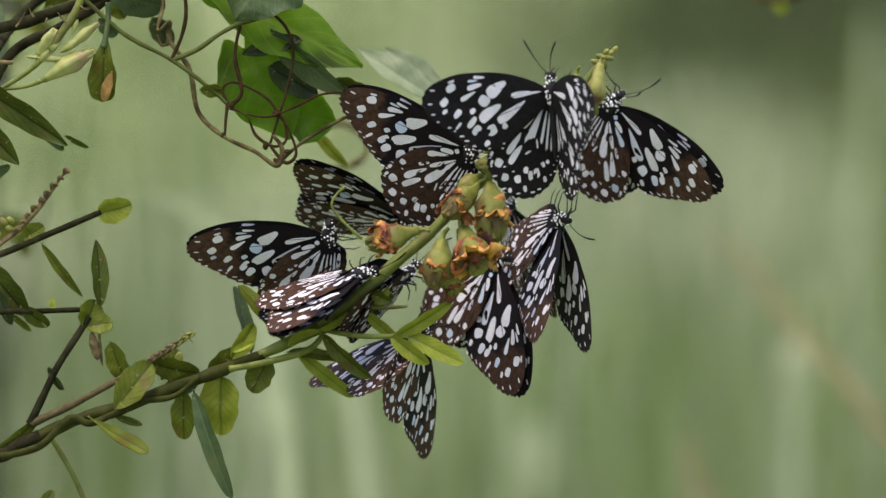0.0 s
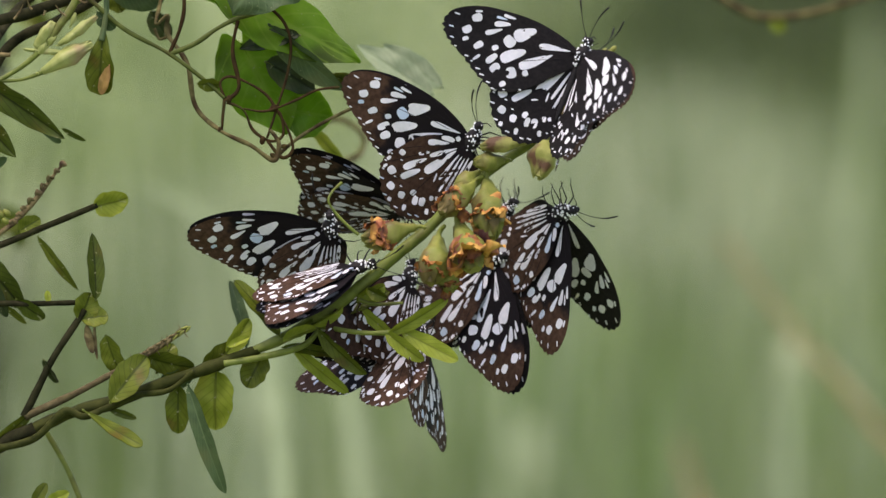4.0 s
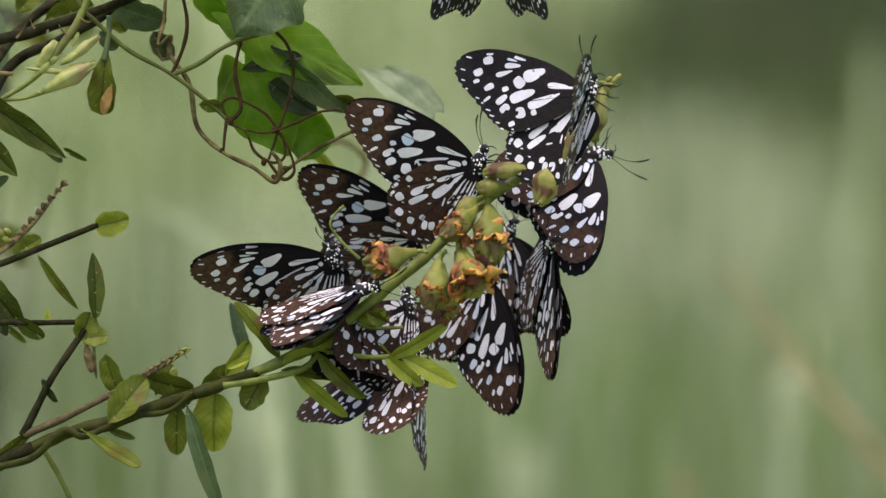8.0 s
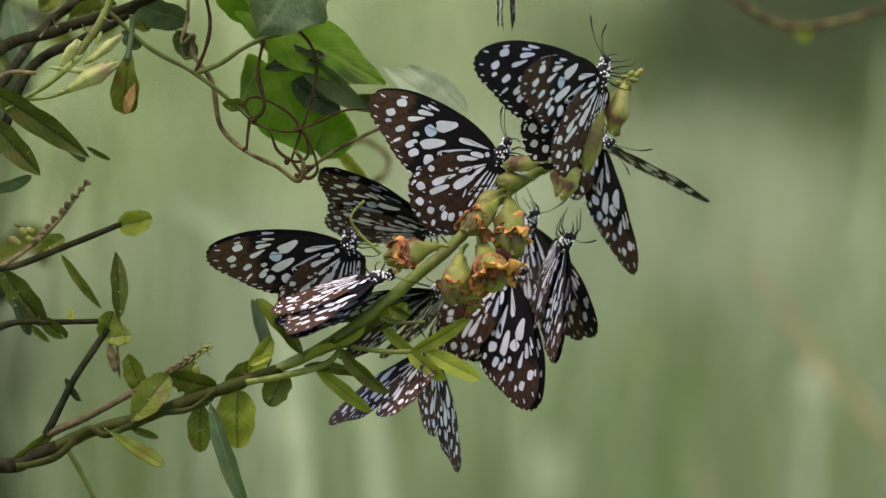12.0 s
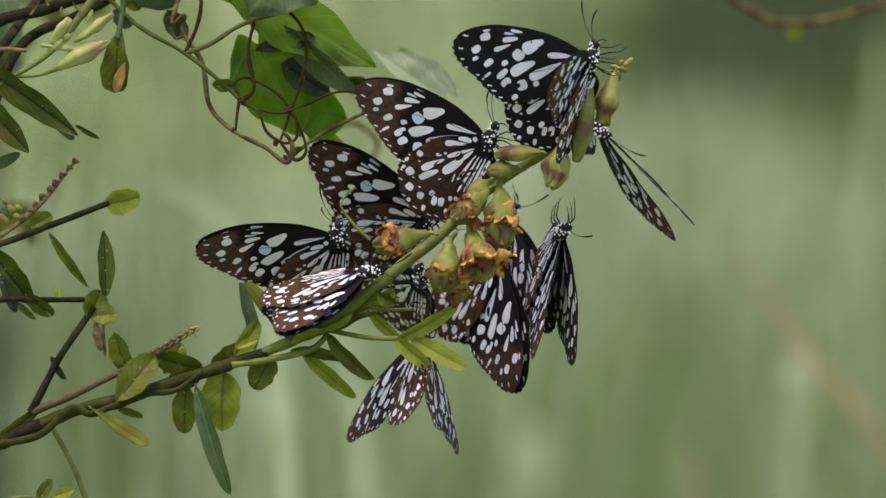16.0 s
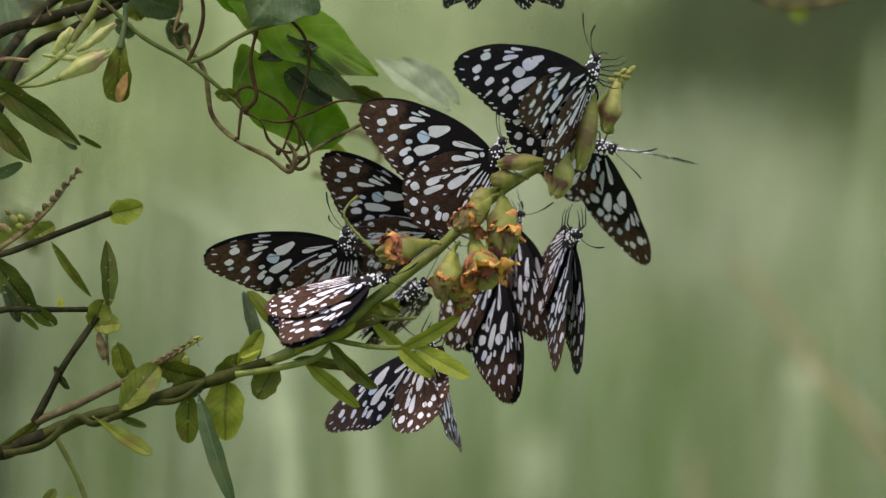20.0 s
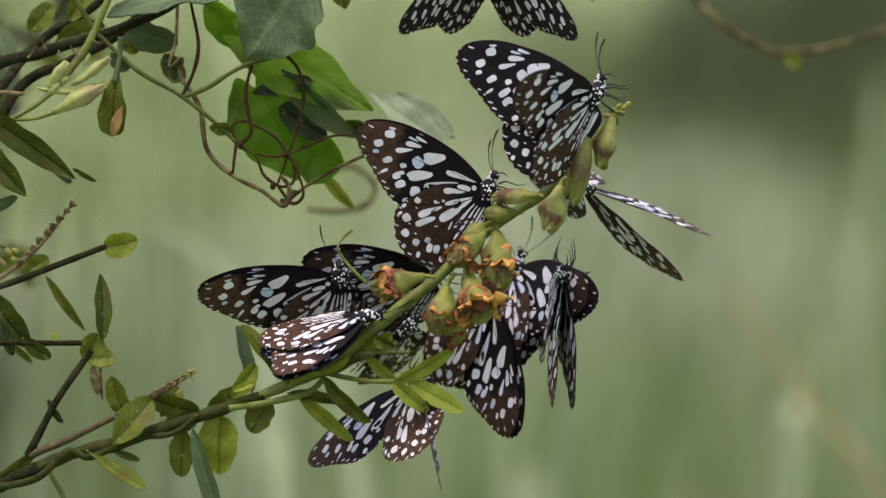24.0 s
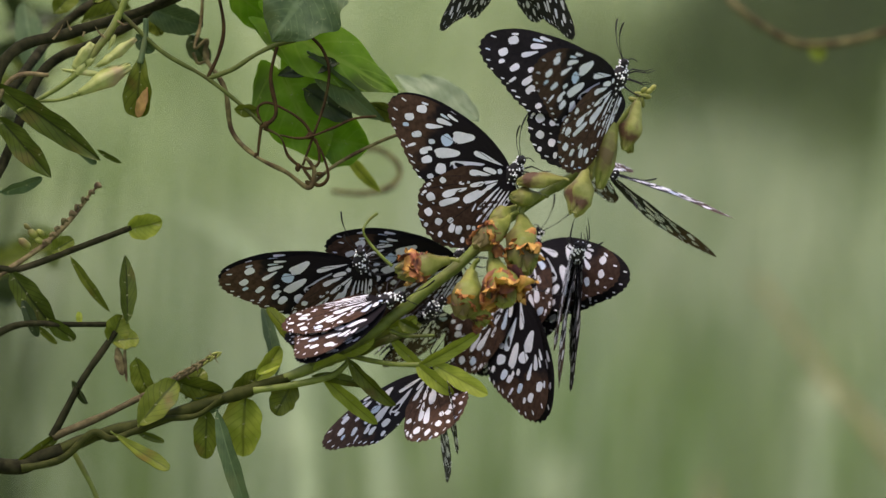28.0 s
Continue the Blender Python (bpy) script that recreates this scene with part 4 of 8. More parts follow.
leaf("leaf", (79, 14, 0.04), (163, -15, 0.04), 46, LM, shrub, 0)
leaf("leaf", (29, 1, 0.04), (69, -51, 0.04), 40, LM, shrub, 0)
leaf("leaf", (98, -22, 0.05), (136, -79, 0.05), 36, LM, shrub, 0)
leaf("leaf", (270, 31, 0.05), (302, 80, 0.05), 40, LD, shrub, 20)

# ---- the twining vine ----
vine = thing("vine", "twining vine with heart-shaped leaves and red tendrils", "vine", at=P(-250, -150))
stem("main_shoot", [(-250, -150), (0, -200), (64, -131), (96, -80), (140, -12), (164, 12), (224, 63), (303, 105), (365, 150), (403, 183)], [5.4, 5.4, 4.8, 4.8, 4.8, 4.1, 4.1, 4.1, 3.4, 3.4], VINE_SHOOT, vine, knots=0.3)
stem("side_shoot", [(303, 107), (348, 88), (387, 61), (423, 42), (480, 21), (506, -29), (496, -83)], [4.1, 4.1, 4.1, 4.1, 4.1, 3.4, 2.7], VINE_SHOOT, vine, knots=0.3)
stem("tendril", [(304, -131), (313, -63), (329, 9), (323, 59), (304, 105)], [2.7, 3.0, 3.3, 3.3, 3.3], TENDRIL_RED, vine, knots=0.4)
stem("tendril", [(425, 45), (416, 100), (428, 163), (405, 188)], [3.3, 3.3, 3.3, 3.8], TENDRIL_RED, vine, knots=0.4)
stem("tendril", [(405, 188), (395, 156), (415, 145), (456, 162), (481, 181), (495, 204)], [2.7, 2.2, 2.2, 2.5, 2.7, 2.7], TENDRIL_RED, vine, knots=0.4)
stem("tendril", [(403, 186), (400, 216), (399, 241)], [2.7, 2.5, 2.2], TENDRIL_RED, vine, knots=0.4)
stem("tendril", [(480, 21), (506, 47), (519, 86), (513, 141), (495, 202), (479, 253)], [2.7, 2.7, 2.7, 2.7, 2.7, 2.2], TENDRIL_RED, vine, knots=0.4)
stem("tendril", [(407, 190), (437, 204), (454, 239), (485, 258), (507, 247), (503, 212), (492, 202)], [2.7, 2.7, 2.7, 2.7, 2.7, 2.7, 2.7], TENDRIL_RED, vine, knots=0.4)
stem("tendril", [(437, 201, -0.003), (477, 205, -0.003), (527, 186, -0.003), (566, 167, -0.003), (606, 161, -0.003)], [2.2, 2.2, 2.7, 2.5, 2.2], TENDRIL_RED, vine, knots=0.4)
stem("tendril", [(480, 258), (506, 287), (525, 271), (513, 231), (497, 207)], [2.7, 3.3, 2.7, 2.2, 2.2], TENDRIL_RED, vine, knots=0.4)
stem("old_shoot", [(289, -120, 0.03), (289, 0, 0.03), (279, 53, 0.02), (301, 38, 0.02), (300, 70, 0.02), (336, 123, 0.01), (352, 198, 0.01), (397, 241), (450, 266), (491, 292), (500, 262), (484, 238)], [3.4, 3.4, 3.4, 3.4, 4.1, 4.1, 4.1, 4.1, 4.1, 4.8, 4.1, 3.4], VINE_WOOD, vine, knots=0.4)
stem("old_shoot", [(491, 290, 0.01), (529, 256, 0.01), (573, 227, 0.01), (632, 197, 0.01), (687, 179, 0.02)], [4.1, 3.4, 3.4, 3.1, 2], VINE_WOOD, vine, knots=0.4)
stem("old_shoot", [(531, 296, 0.24), (591, 298, 0.24), (641, 281, 0.24), (649, 246, 0.24), (608, 218, 0.24), (568, 229, 0.24)], [4.1, 5.4, 6.1, 6.1, 5.4, 4.1], VINE_WOOD, vine, knots=0.3)
stem("tendril", [(277, 61, 0.03), (287, 80, 0.03), (304, 70, 0.03), (299, 48, 0.03)], [2.7, 2.7, 2.7, 2], VINE_WOOD, vine)
for place, r in (((411, 184), 8), ((489, 201), 9), ((472, 256), 8), ((395, 238), 5), ((490, 285), 7), ((509, 267), 6), ((438, 261), 6)):
    bm = bmesh.new()
    blob(bm, P(*place), (r * UNIT, r * 0.8 * UNIT, r * 0.7 * UNIT), Matrix.Rotation(r, 3, "Y"), 6, 9, 0.5, 700)
    part("knot", bm, TENDRIL_RED, vine)
# Leaves whose glow from behind is in the base colour, besides real translucency.
LB = [LEAF_BACKLIT_TONE, LEAF_BACKLIT_TONE]
leaf("leaf", (496, -90, -0.01), (412, 33, -0.01), 165, LG, vine, 10, "ribbed grey-green heart-shaped leaf", lobe=0.75, veins=11, relief=0.03, ripple=0.05, fold=0.12, shape=0.75, tip=0.95)
leaf("leaf", (414, 0, 0.006), (640, 122, 0.006), 120, LB, vine, -25, "pointed green leaf with backlight painted into its colour", lobe=0.5, fold=0.1, shape=0.8, bend=-0.05, tip=0.95)
leaf("leaf", (481, 53, 0.004), (606, 180, 0.004), 56, LG, vine, 40, fold=0.4, tip=0.95)
leaf("leaf", (534, 70, 0.003), (427, 89, 0.003), 36, LD, vine, 25, fold=0.5, tip=0.95)
leaf("leaf", (433, 87, 0.02), (514, 246, 0.02), 150, LB, vine, 0, "heart-shaped green leaf with backlight painted into its colour", lobe=0.6, fold=0.08, shape=0.75, tip=0.95)
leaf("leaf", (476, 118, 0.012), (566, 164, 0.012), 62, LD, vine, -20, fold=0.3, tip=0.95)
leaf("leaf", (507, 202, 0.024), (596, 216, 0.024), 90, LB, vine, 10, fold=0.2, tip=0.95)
leaf("leaf", (595, 138, 0.02), (656, 171, 0.02), 40, LM, vine, 40, tip=0.95)
leaf("leaf", (553, 225, 0.07), (613, 299, 0.07), 24, LL, vine, 30, tip=0.95)
leaf("leaf", (355, 158), (398, 161), 26, LM, vine, 30, tip=0.95)
leaf("leaf", (337, -62, 0.03), (430, 25, 0.03), 70, LB, vine, 30, fold=0.2, tip=0.95)
leaf("leaf", (770, 172, 0.09), (640, 78, 0.09), 50, [LEAF_PALE, LEAF_PALE], vine, 25, "pale grey-green leaf out of focus", fold=0.3, tip=0.95)
leaf("leaf", (786, 160, 0.10), (684, 80, 0.10), 46, [LEAF_PALE, LEAF_PALE], vine, 15, "pale grey-green leaf out of focus", fold=0.3, tip=0.95)
leaf("leaf", (569, -121, 0.03), (587, -60, 0.03), 40, LM, vine, 0, tip=0.95)
leaf("leaf", (564, -131, 0.04), (616, -78, 0.04), 50, LG, vine, 20, tip=0.95)

# ---- the twig overhead ----
twig = thing("overhead_twig", "long bare yellow-brown twig arching overhead", "twig", at=P(-255, -100))
stem("bough", [(-255, -100), (100, -330), (560, -330, -.02), (880, -262, .012), (1050, -230, .05), (1141, -214, 0.12), (1195, -128, 0.32), (1247, -76, 0.32), (1324, -33, 0.32), (1371, -25, 0.32), (1448, -38, 0.32), (1547, -72, 0.32), (1716, -117, 0.32)], [14, 11, 9, 7, 7, 7, 7, 7, 7.5, 8, 7, 6.5, 6], VINE_WOOD, twig)
leaf("leaf", (1371, -33, 0.32), (1390, 1, 0.32), 30, LL, twig, 0)

# ---- the flowering spray ----
spray = thing("flowering_spray", "green flowering spray with spent orange flowers and pods", "flower spray", at=P(57, 746))
stem("main_stem", [(64, 776), (141, 743), (211, 725), (280, 698), (339, 677), (408, 651), (469, 628)], [12, 12, 12, 12, 11, 11, 10], VINE_GREEN, spray, knots=0.35)
stem("flower_stem", [(462, 630), (526, 600), (604, 549), (663, 502), (706, 463), (760, 418), (803, 374), (849, 328), (895, 293), (939, 263)], [9.5, 10, 10.5, 11, 11, 10.5, 10, 10, 9.5, 9], STEM_GREEN, spray, knots=0.2)
stem("twining_shoot", [(3, 809, -0.003), (73, 790, -0.003), (126, 741, -0.004), (161, 750, -0.004), (201, 734, -0.003), (250, 712, -0.003), (310, 702, -0.002), (354, 668, -0.004)], [7, 7, 7, 6, 6, 6, 5, 4], VINE_GREEN, spray)
stem("raceme", [(56, 751), (140, 712), (209, 674), (258, 645), (307, 615), (344, 590)], [8, 7, 6.5, 6, 6.5, 5], RACEME_BROWN, spray, "dull brown flower stalk with scars", knots=0.35)
bm = bmesh.new()
ro = random.Random(41)
for k in range(16):
    c = P(209, 674, -0.001).lerp(P(338, 594, -0.001), k / 15 + ro.uniform(-0.02, 0.02))
    out = Vector((ro.uniform(-0.4, 0.7), -0.2, 1.0 if k % 3 else -1.0)).normalized()
    tube(bm, [c, c + out * ro.uniform(6, 11) * UNIT, c + out * 15 * UNIT + Vector((ro.uniform(-5, 5) * UNIT, 0, 0))], [1.3 * UNIT, 0.9 * UNIT, 0.5 * UNIT], 4, 3)
part("scar_hairs", bm, STEM_DRY, spray)
for k in range(14):
    f = k / 13
    bm = bmesh.new()
    c = P(*(269, 638, -0.001)).lerp(P(*(344, 590, -0.001)), f) + Vector((0, 0, 0.0006 * (-1) ** k))
    blob(bm, c, ((8 - 3 * abs(f - 0.9)) * UNIT, 2.6 * UNIT, 2.6 * UNIT), Matrix.Rotation(-0.6 + (-1) ** k * 0.3, 3, "Y"), 5, 7, 0.3, 900)
    part("bud", bm, CALYX if k > 8 else STEM_DRY, spray)
stem("leaf_stalk", [(408, 654, -0.002), (478, 641, -0.003), (547, 621, -0.003), (576, 592, -0.002)], [6, 6, 6, 5], STEM_GREEN, spray)
stem("leaf_stalk", [(566, 582), (606, 591, -0.004), (656, 597, -0.006), (701, 596, -0.008)], [5, 4.5, 4.5, 5], STEM_GREEN, spray)
stem("leaf_stalk", [(644, 538), (674, 546), (724, 543)], [4, 4, 3], STEM_GREEN, spray)
# leaves of the spray
leaf("leaf", (506, 603, -0.003), (431, 501, -0.003), 32, LM, spray, 35, bend=0.12, fold=0.35)
leaf("leaf", (561, 583, 0.004), (697, 518, 0.004), 34, LM, spray, -25, bend=0.10, fold=0.3)
leaf("leaf", (566, 588, 0.006), (644, 546, 0.006), 26, LM, spray, 30, fold=0.4)
leaf("leaf", (574, 592, -0.008), (651, 675, -0.012), 30, LM, spray, 35, fold=0.7, bend=0.15)
leaf("leaf", (527, 622, 0.003), (626, 708, 0.003), 26, LL, spray, 15, fold=0.3)
leaf("leaf", (512, 624), (612, 631), 22, LM, spray, -30, fold=0.4)
leaf("leaf", (696, 600, -0.008), (806, 542, -0.012), 27, LL, spray, 30, fold=0.45)
leaf("leaf", (694, 594, -0.008), (756, 648, -0.012), 29, LL, spray, 25, fold=0.4)
leaf("leaf", (721, 593, -0.007), (824, 645, -0.01), 34, LL, spray, 0, bend=-0.1, fold=0.2)
leaf("leaf", (645, 550, 0.004), (709, 610, 0.004), 21, LL, spray, 20)
leaf("leaf", (478, 636), (446, 695), 50, LM, spray, 15, shape=0.85)
leaf("leaf", (412, 636), (455, 576), 34, LL, spray, 20, fold=0.5)
leaf("leaf", (369, 668, 0.002), (427, 620, 0.002), 40, LM, spray, 10)
leaf("leaf", (394, 667, 0.004), (389, 772, 0.004), 74, LL, spray, 20, shape=0.8)
leaf("leaf", (328, 693, 0.002), (325, 779, 0.002), 44, LM, spray, 15)
leaf("leaf", (208, 724, -0.006), (268, 640, -0.006), 56, LM, spray, -15, shape=1.15, fold=0.3)
leaf("leaf", (270, 643, 0.002), (354, 668, 0.002), 44, LM, spray, 30)
leaf("leaf", (289, 671, 0.004), (317, 619, 0.004), 44, LM, spray, 0)
leaf("leaf", (294, 685, 0.006), (354, 678, 0.006), 44, LG, spray, 40)
leaf("leaf", (345, 693, -0.004), (403, 887, -0.004), 32, LG, spray, 20, fold=0.4)
leaf("leaf", (447, 625, 0.03), (428, 505, 0.03), 30, LG, spray, 40)
leaf("leaf", (644, 533), (693, 516), 34, LL, spray, 40, fold=0.6)
leaf("leaf", (564, 583, -0.004), (619, 558, -0.006), 17, LL, spray, 40, fold=0.7, curl=0.4)
leaf("leaf", (512, 614, -0.004), (568, 586, -0.006), 20, LL, spray, -30, fold=0.6, curl=0.5)
leaf("leaf", (661, 519, -0.004), (694, 536, -0.006), 22, LM, spray, 20, fold=0.5, curl=0.4)
leaf("leaf", (541, 599, -0.003), (565, 576, -0.004), 15, LM, spray, 30, fold=0.5)
leaf("leaf", (415, 624, -0.003), (452, 605, -0.004), 15, LL, spray, -20, fold=0.6)
# spent flowers along the stem
flower((847, 328, -0.008), (794, 382, -0.016), 46, spray, 3, 1.05)
flower((869, 327, -0.008), (878, 424, -0.018), 62, spray, 4, 0.95, yellow=True)
flower((821, 406, -0.012), (850, 480, -0.022), 62, spray, 5, 1.2, yellow=True)
flower((785, 427, -0.01), (771, 505, -0.016), 56, spray, 6, 0.8, yellow=True)
flower((797, 482, -0.008), (809, 520, -0.012), 40, spray, 7, 0.9)
flower((744, 409, -0.012), (655, 432, -0.016), 46, spray, 8, 1.15)
flower((856, 310, -0.004), (817, 336, -0.01), 30, spray, 9, 0.0)
flower((900, 288, -0.006), (850, 295, -0.01), 34, spray, 10, 0.0)
flower((939, 257, -0.008), (862, 265, -0.01), 30, spray, 11, 0.5, pod=2)
stem("flower_tendril", [(644, 424, -0.02), (622, 405, -0.02), (602, 384, -0.02), (590, 364, -0.021), (598, 346, -0.02), (614, 331, -0.02)], [3, 2.8, 2.5, 2.2, 2.4, 3.2], STEM_GREEN, spray)
# upper spike with pods
spike = stem("upper_spike", [(925, 273), (969, 241), (1000, 204), (1026, 165), (1048, 131), (1067, 106), (1088, 89)], [10, 9, 8, 7, 6, 5, 3], STEM_GREEN, spray)
flower((979, 240, -0.006), (964, 316, -0.012), 46, spike, 21, 0.6, pod=2)
flower((1021, 132, -0.006), (1005, 264, -0.01), 38, spike, 22, 0.0, pod=1)
flower((1063, 112, -0.006), (1047, 196, -0.008), 36, spike, 23, 0.0, pod=2)
flower((1040, 143, 0.004), (1054, 202, 0.004), 24, spike, 24, 0.0, pod=1)
flower((992, 210, -0.002), (979, 267, -0.004), 26, spike, 25, 0.0, pod=1)
for place, r in (((1088, 87, -0.002), 6), ((1082, 93, -0.002), 6), ((1072, 92, -0.002), 6), ((1077, 102, -0.002), 7), ((1064, 100, -0.002), 7), ((1069, 112, -0.002), 8), ((1055, 110, -0.002), 7), ((1059, 124, -0.002), 8)):
    bm = bmesh.new()
    blob(bm, P(*place), (r * 1.4 * UNIT, r * 0.8 * UNIT, r * 0.8 * UNIT), Matrix.Rotation(-0.8 + r % 3, 3, "Y"), 5, 8, 0.3, 900)
    part("bud", bm, CALYX, spike)

# ---- what moves ----
def motions():
    walk(tiger_a, [(0, pose(0.03578, 2.85970, 1.00163, -0.9, -95.9, 60.4)),
        (1, pose(0.03572, 2.85938, 0.99850, -20.5, -115.7, 78.4)),
        (2, pose(0.03808, 2.87857, 1.00891, -47.7, -73.8, 101.2)),
        (3, pose(0.04315, 2.87887, 1.01175, -0.9, -68.7, 64.7)),
        (4, pose(0.04662, 2.87885, 1.01163, 41.3, -66.5, 16.0)),
        (7, pose(0.04506, 2.87871, 1.01023, -4.3, -71.5, 45.2)),
        (8, pose(0.04805, 2.87844, 1.00771, -15.2, -70.4, 41.4)),
        (9, pose(0.04443, 2.87859, 1.00911, 42.9, -73.8, 0.5)),
        (10, pose(0.04537, 2.87901, 1.01306, 71.0, -66.3, -44.3)),
        (11, pose(0.04430, 2.87932, 1.01604, 77.1, -56.0, -39.3)),
        (12, pose(0.04475, 2.87900, 1.01304, 49.0, -77.1, -22.6)),
        (15, pose(0.04074, 2.87891, 1.01219, 60.2, -75.0, -34.0)),
        (16, pose(0.04426, 2.87904, 1.01337, 48.8, -75.8, -23.2)),
        (17, pose(0.04262, 2.87893, 1.01237, 29.1, -77.3, -12.6)),
        (18, pose(0.04357, 2.87915, 1.01445, 30.9, -75.1, -10.0)),
        (19, pose(0.04192, 2.87927, 1.01561, 22.2, -77.0, 1.5)),
        (20, pose(0.04353, 2.87889, 1.01194, 59.9, -72.5, -38.9)),
        (23, pose(0.04341, 2.87959, 1.01867, 31.8, -71.1, -19.1)),
        (24, pose(0.04654, 2.87946, 1.01742, 14.5, -68.3, -2.8)),
        (25, pose(0.04519, 2.87970, 1.01970, -16.0, -67.1, 23.5)),
        (26, pose(0.04738, 2.87950, 1.01773, 5.7, -69.2, 4.7)),
        (27, pose(0.04721, 2.87950, 1.01773, 3.2, -71.7, 5.9)),
        (28, pose(0.04576, 2.87936, 1.01642, 5.5, -72.0, 4.0))])
    walk(tiger_a_wings["left_forewing"], [(0, pose(0, 0, 0, 55.7, 6.2, -4.2)), (1, pose(0, 0, 0, 76.6, 22.2, -5.2)), (2, pose(0, 0, 0, 44.3, -0.4, 0.4)), (3, pose(0, 0, 0, 41.2, -1.0, 1.1)), (4, pose(0, 0, 0, 32.1, -2.3, 3.7)), (7, pose(0, 0, 0, 38.9, 0.7, -0.9)), (8, pose(0, 0, 0, 45.4, 2.3, -2.2)), (9, pose(0, 0, 0, 69.5, -5.2, 2.0)), (10, pose(0, 0, 0, 83.4, 2.9, -0.3)), (11, pose(0, 0, 0, 87.7, 0.7, -0.0)), (12, pose(0, 0, 0, 89.0, 2.5, 0.0)), (15, pose(0, 0, 0, 82.0, -2.2, 0.3)), (16, pose(0, 0, 0, 78.7, -1.5, 0.3)), (17, pose(0, 0, 0, 75.0, -4.3, 1.1)), (18, pose(0, 0, 0, 77.1, -7.4, 1.7)), (19, pose(0, 0, 0, 85.2, -5.9, 0.5)), (20, pose(0, 0, 0, 86.6, -3.3, 0.2)), (23, pose(0, 0, 0, 85.6, -0.5, -0.0)), (24, pose(0, 0, 0, 77.7, -4.0, 0.9)), (25, pose(0, 0, 0, 82.2, -0.6, 0.1)), (26, pose(0, 0, 0, 89.0, -3.0, 0.1)), (27, pose(0, 0, 0, 81.7, -1.3, 0.2)), (28, pose(0, 0, 0, 86.5, -1.6, 0.1))])
    walk(tiger_a_wings["left_hindwing"], [(0, pose(0, 0, 0, 56.0, -0.0, 0.0)), (1, pose(0, 0, 0, 77.6, -1.0, 0.2)), (2, pose(0, 0, 0, 44.3, -0.0, 0.0)), (3, pose(0, 0, 0, 41.2, -0.0, 0.0)), (4, pose(0, 0, 0, 32.2, -0.0, 0.0)), (7, pose(0, 0, 0, 38.9, -0.0, 0.0)), (8, pose(0, 0, 0, 45.4, -0.0, 0.0)), (9, pose(0, 0, 0, 69.6, -0.0, 0.0)), (10, pose(0, 0, 0, 83.4, -0.0, 0.0)), (11, pose(0, 0, 0, 87.7, -0.0, 0.0)), (12, pose(0, 0, 0, 89.0, -0.0, 0.0)), (15, pose(0, 0, 0, 82.0, -0.0, 0.0)), (16, pose(0, 0, 0, 78.7, -0.0, 0.0)), (17, pose(0, 0, 0, 75.0, -0.0, 0.0)), (18, pose(0, 0, 0, 77.2, -0.0, 0.0)), (19, pose(0, 0, 0, 85.3, -0.0, 0.0)), (20, pose(0, 0, 0, 86.6, -0.0, 0.0)), (23, pose(0, 0, 0, 85.6, -0.0, 0.0)), (24, pose(0, 0, 0, 77.7, -0.0, 0.0)), (25, pose(0, 0, 0, 82.2, -0.0, 0.0)), (26, pose(0, 0, 0, 89.0, -0.0, 0.0)), (27, pose(0, 0, 0, 81.7, -0.0, 0.0)), (28, pose(0, 0, 0, 86.5, -0.0, 0.0))])
    walk(tiger_a_wings["right_forewing"], [(0, pose(0, 0, 0, -41.8, 5.0, 5.6)), (1, pose(0, 0, 0, -48.7, 17.5, 14.8)), (2, pose(0, 0, 0, -31.7, -0.3, -0.5)), (3, pose(0, 0, 0, -42.3, -1.0, -1.1)), (4, pose(0, 0, 0, -33.6, -2.4, -3.6)), (7, pose(0, 0, 0, -26.7, 0.5, 1.1)), (8, pose(0, 0, 0, -32.7, 1.7, 2.7)), (9, pose(0, 0, 0, -41.2, -3.7, -4.2)), (10, pose(0, 0, 0, -58.8, 2.5, 1.5)), (11, pose(0, 0, 0, -73.6, 0.7, 0.2)), (12, pose(0, 0, 0, -61.0, 2.2, 1.2)), (15, pose(0, 0, 0, -48.9, -1.6, -1.4)), (16, pose(0, 0, 0, -40.8, -1.0, -1.2)), (17, pose(0, 0, 0, -38.8, -2.8, -3.4)), (18, pose(0, 0, 0, -34.0, -4.2, -6.3)), (19, pose(0, 0, 0, -40.7, -3.9, -4.5)), (20, pose(0, 0, 0, -48.3, -2.5, -2.2)), (23, pose(0, 0, 0, -44.4, -0.3, -0.3)), (24, pose(0, 0, 0, -45.3, -2.9, -2.9)), (25, pose(0, 0, 0, -38.5, -0.4, -0.5)), (26, pose(0, 0, 0, -50.0, -2.3, -2.0)), (27, pose(0, 0, 0, -45.3, -0.9, -0.9)), (28, pose(0, 0, 0, -46.2, -1.2, -1.1))])
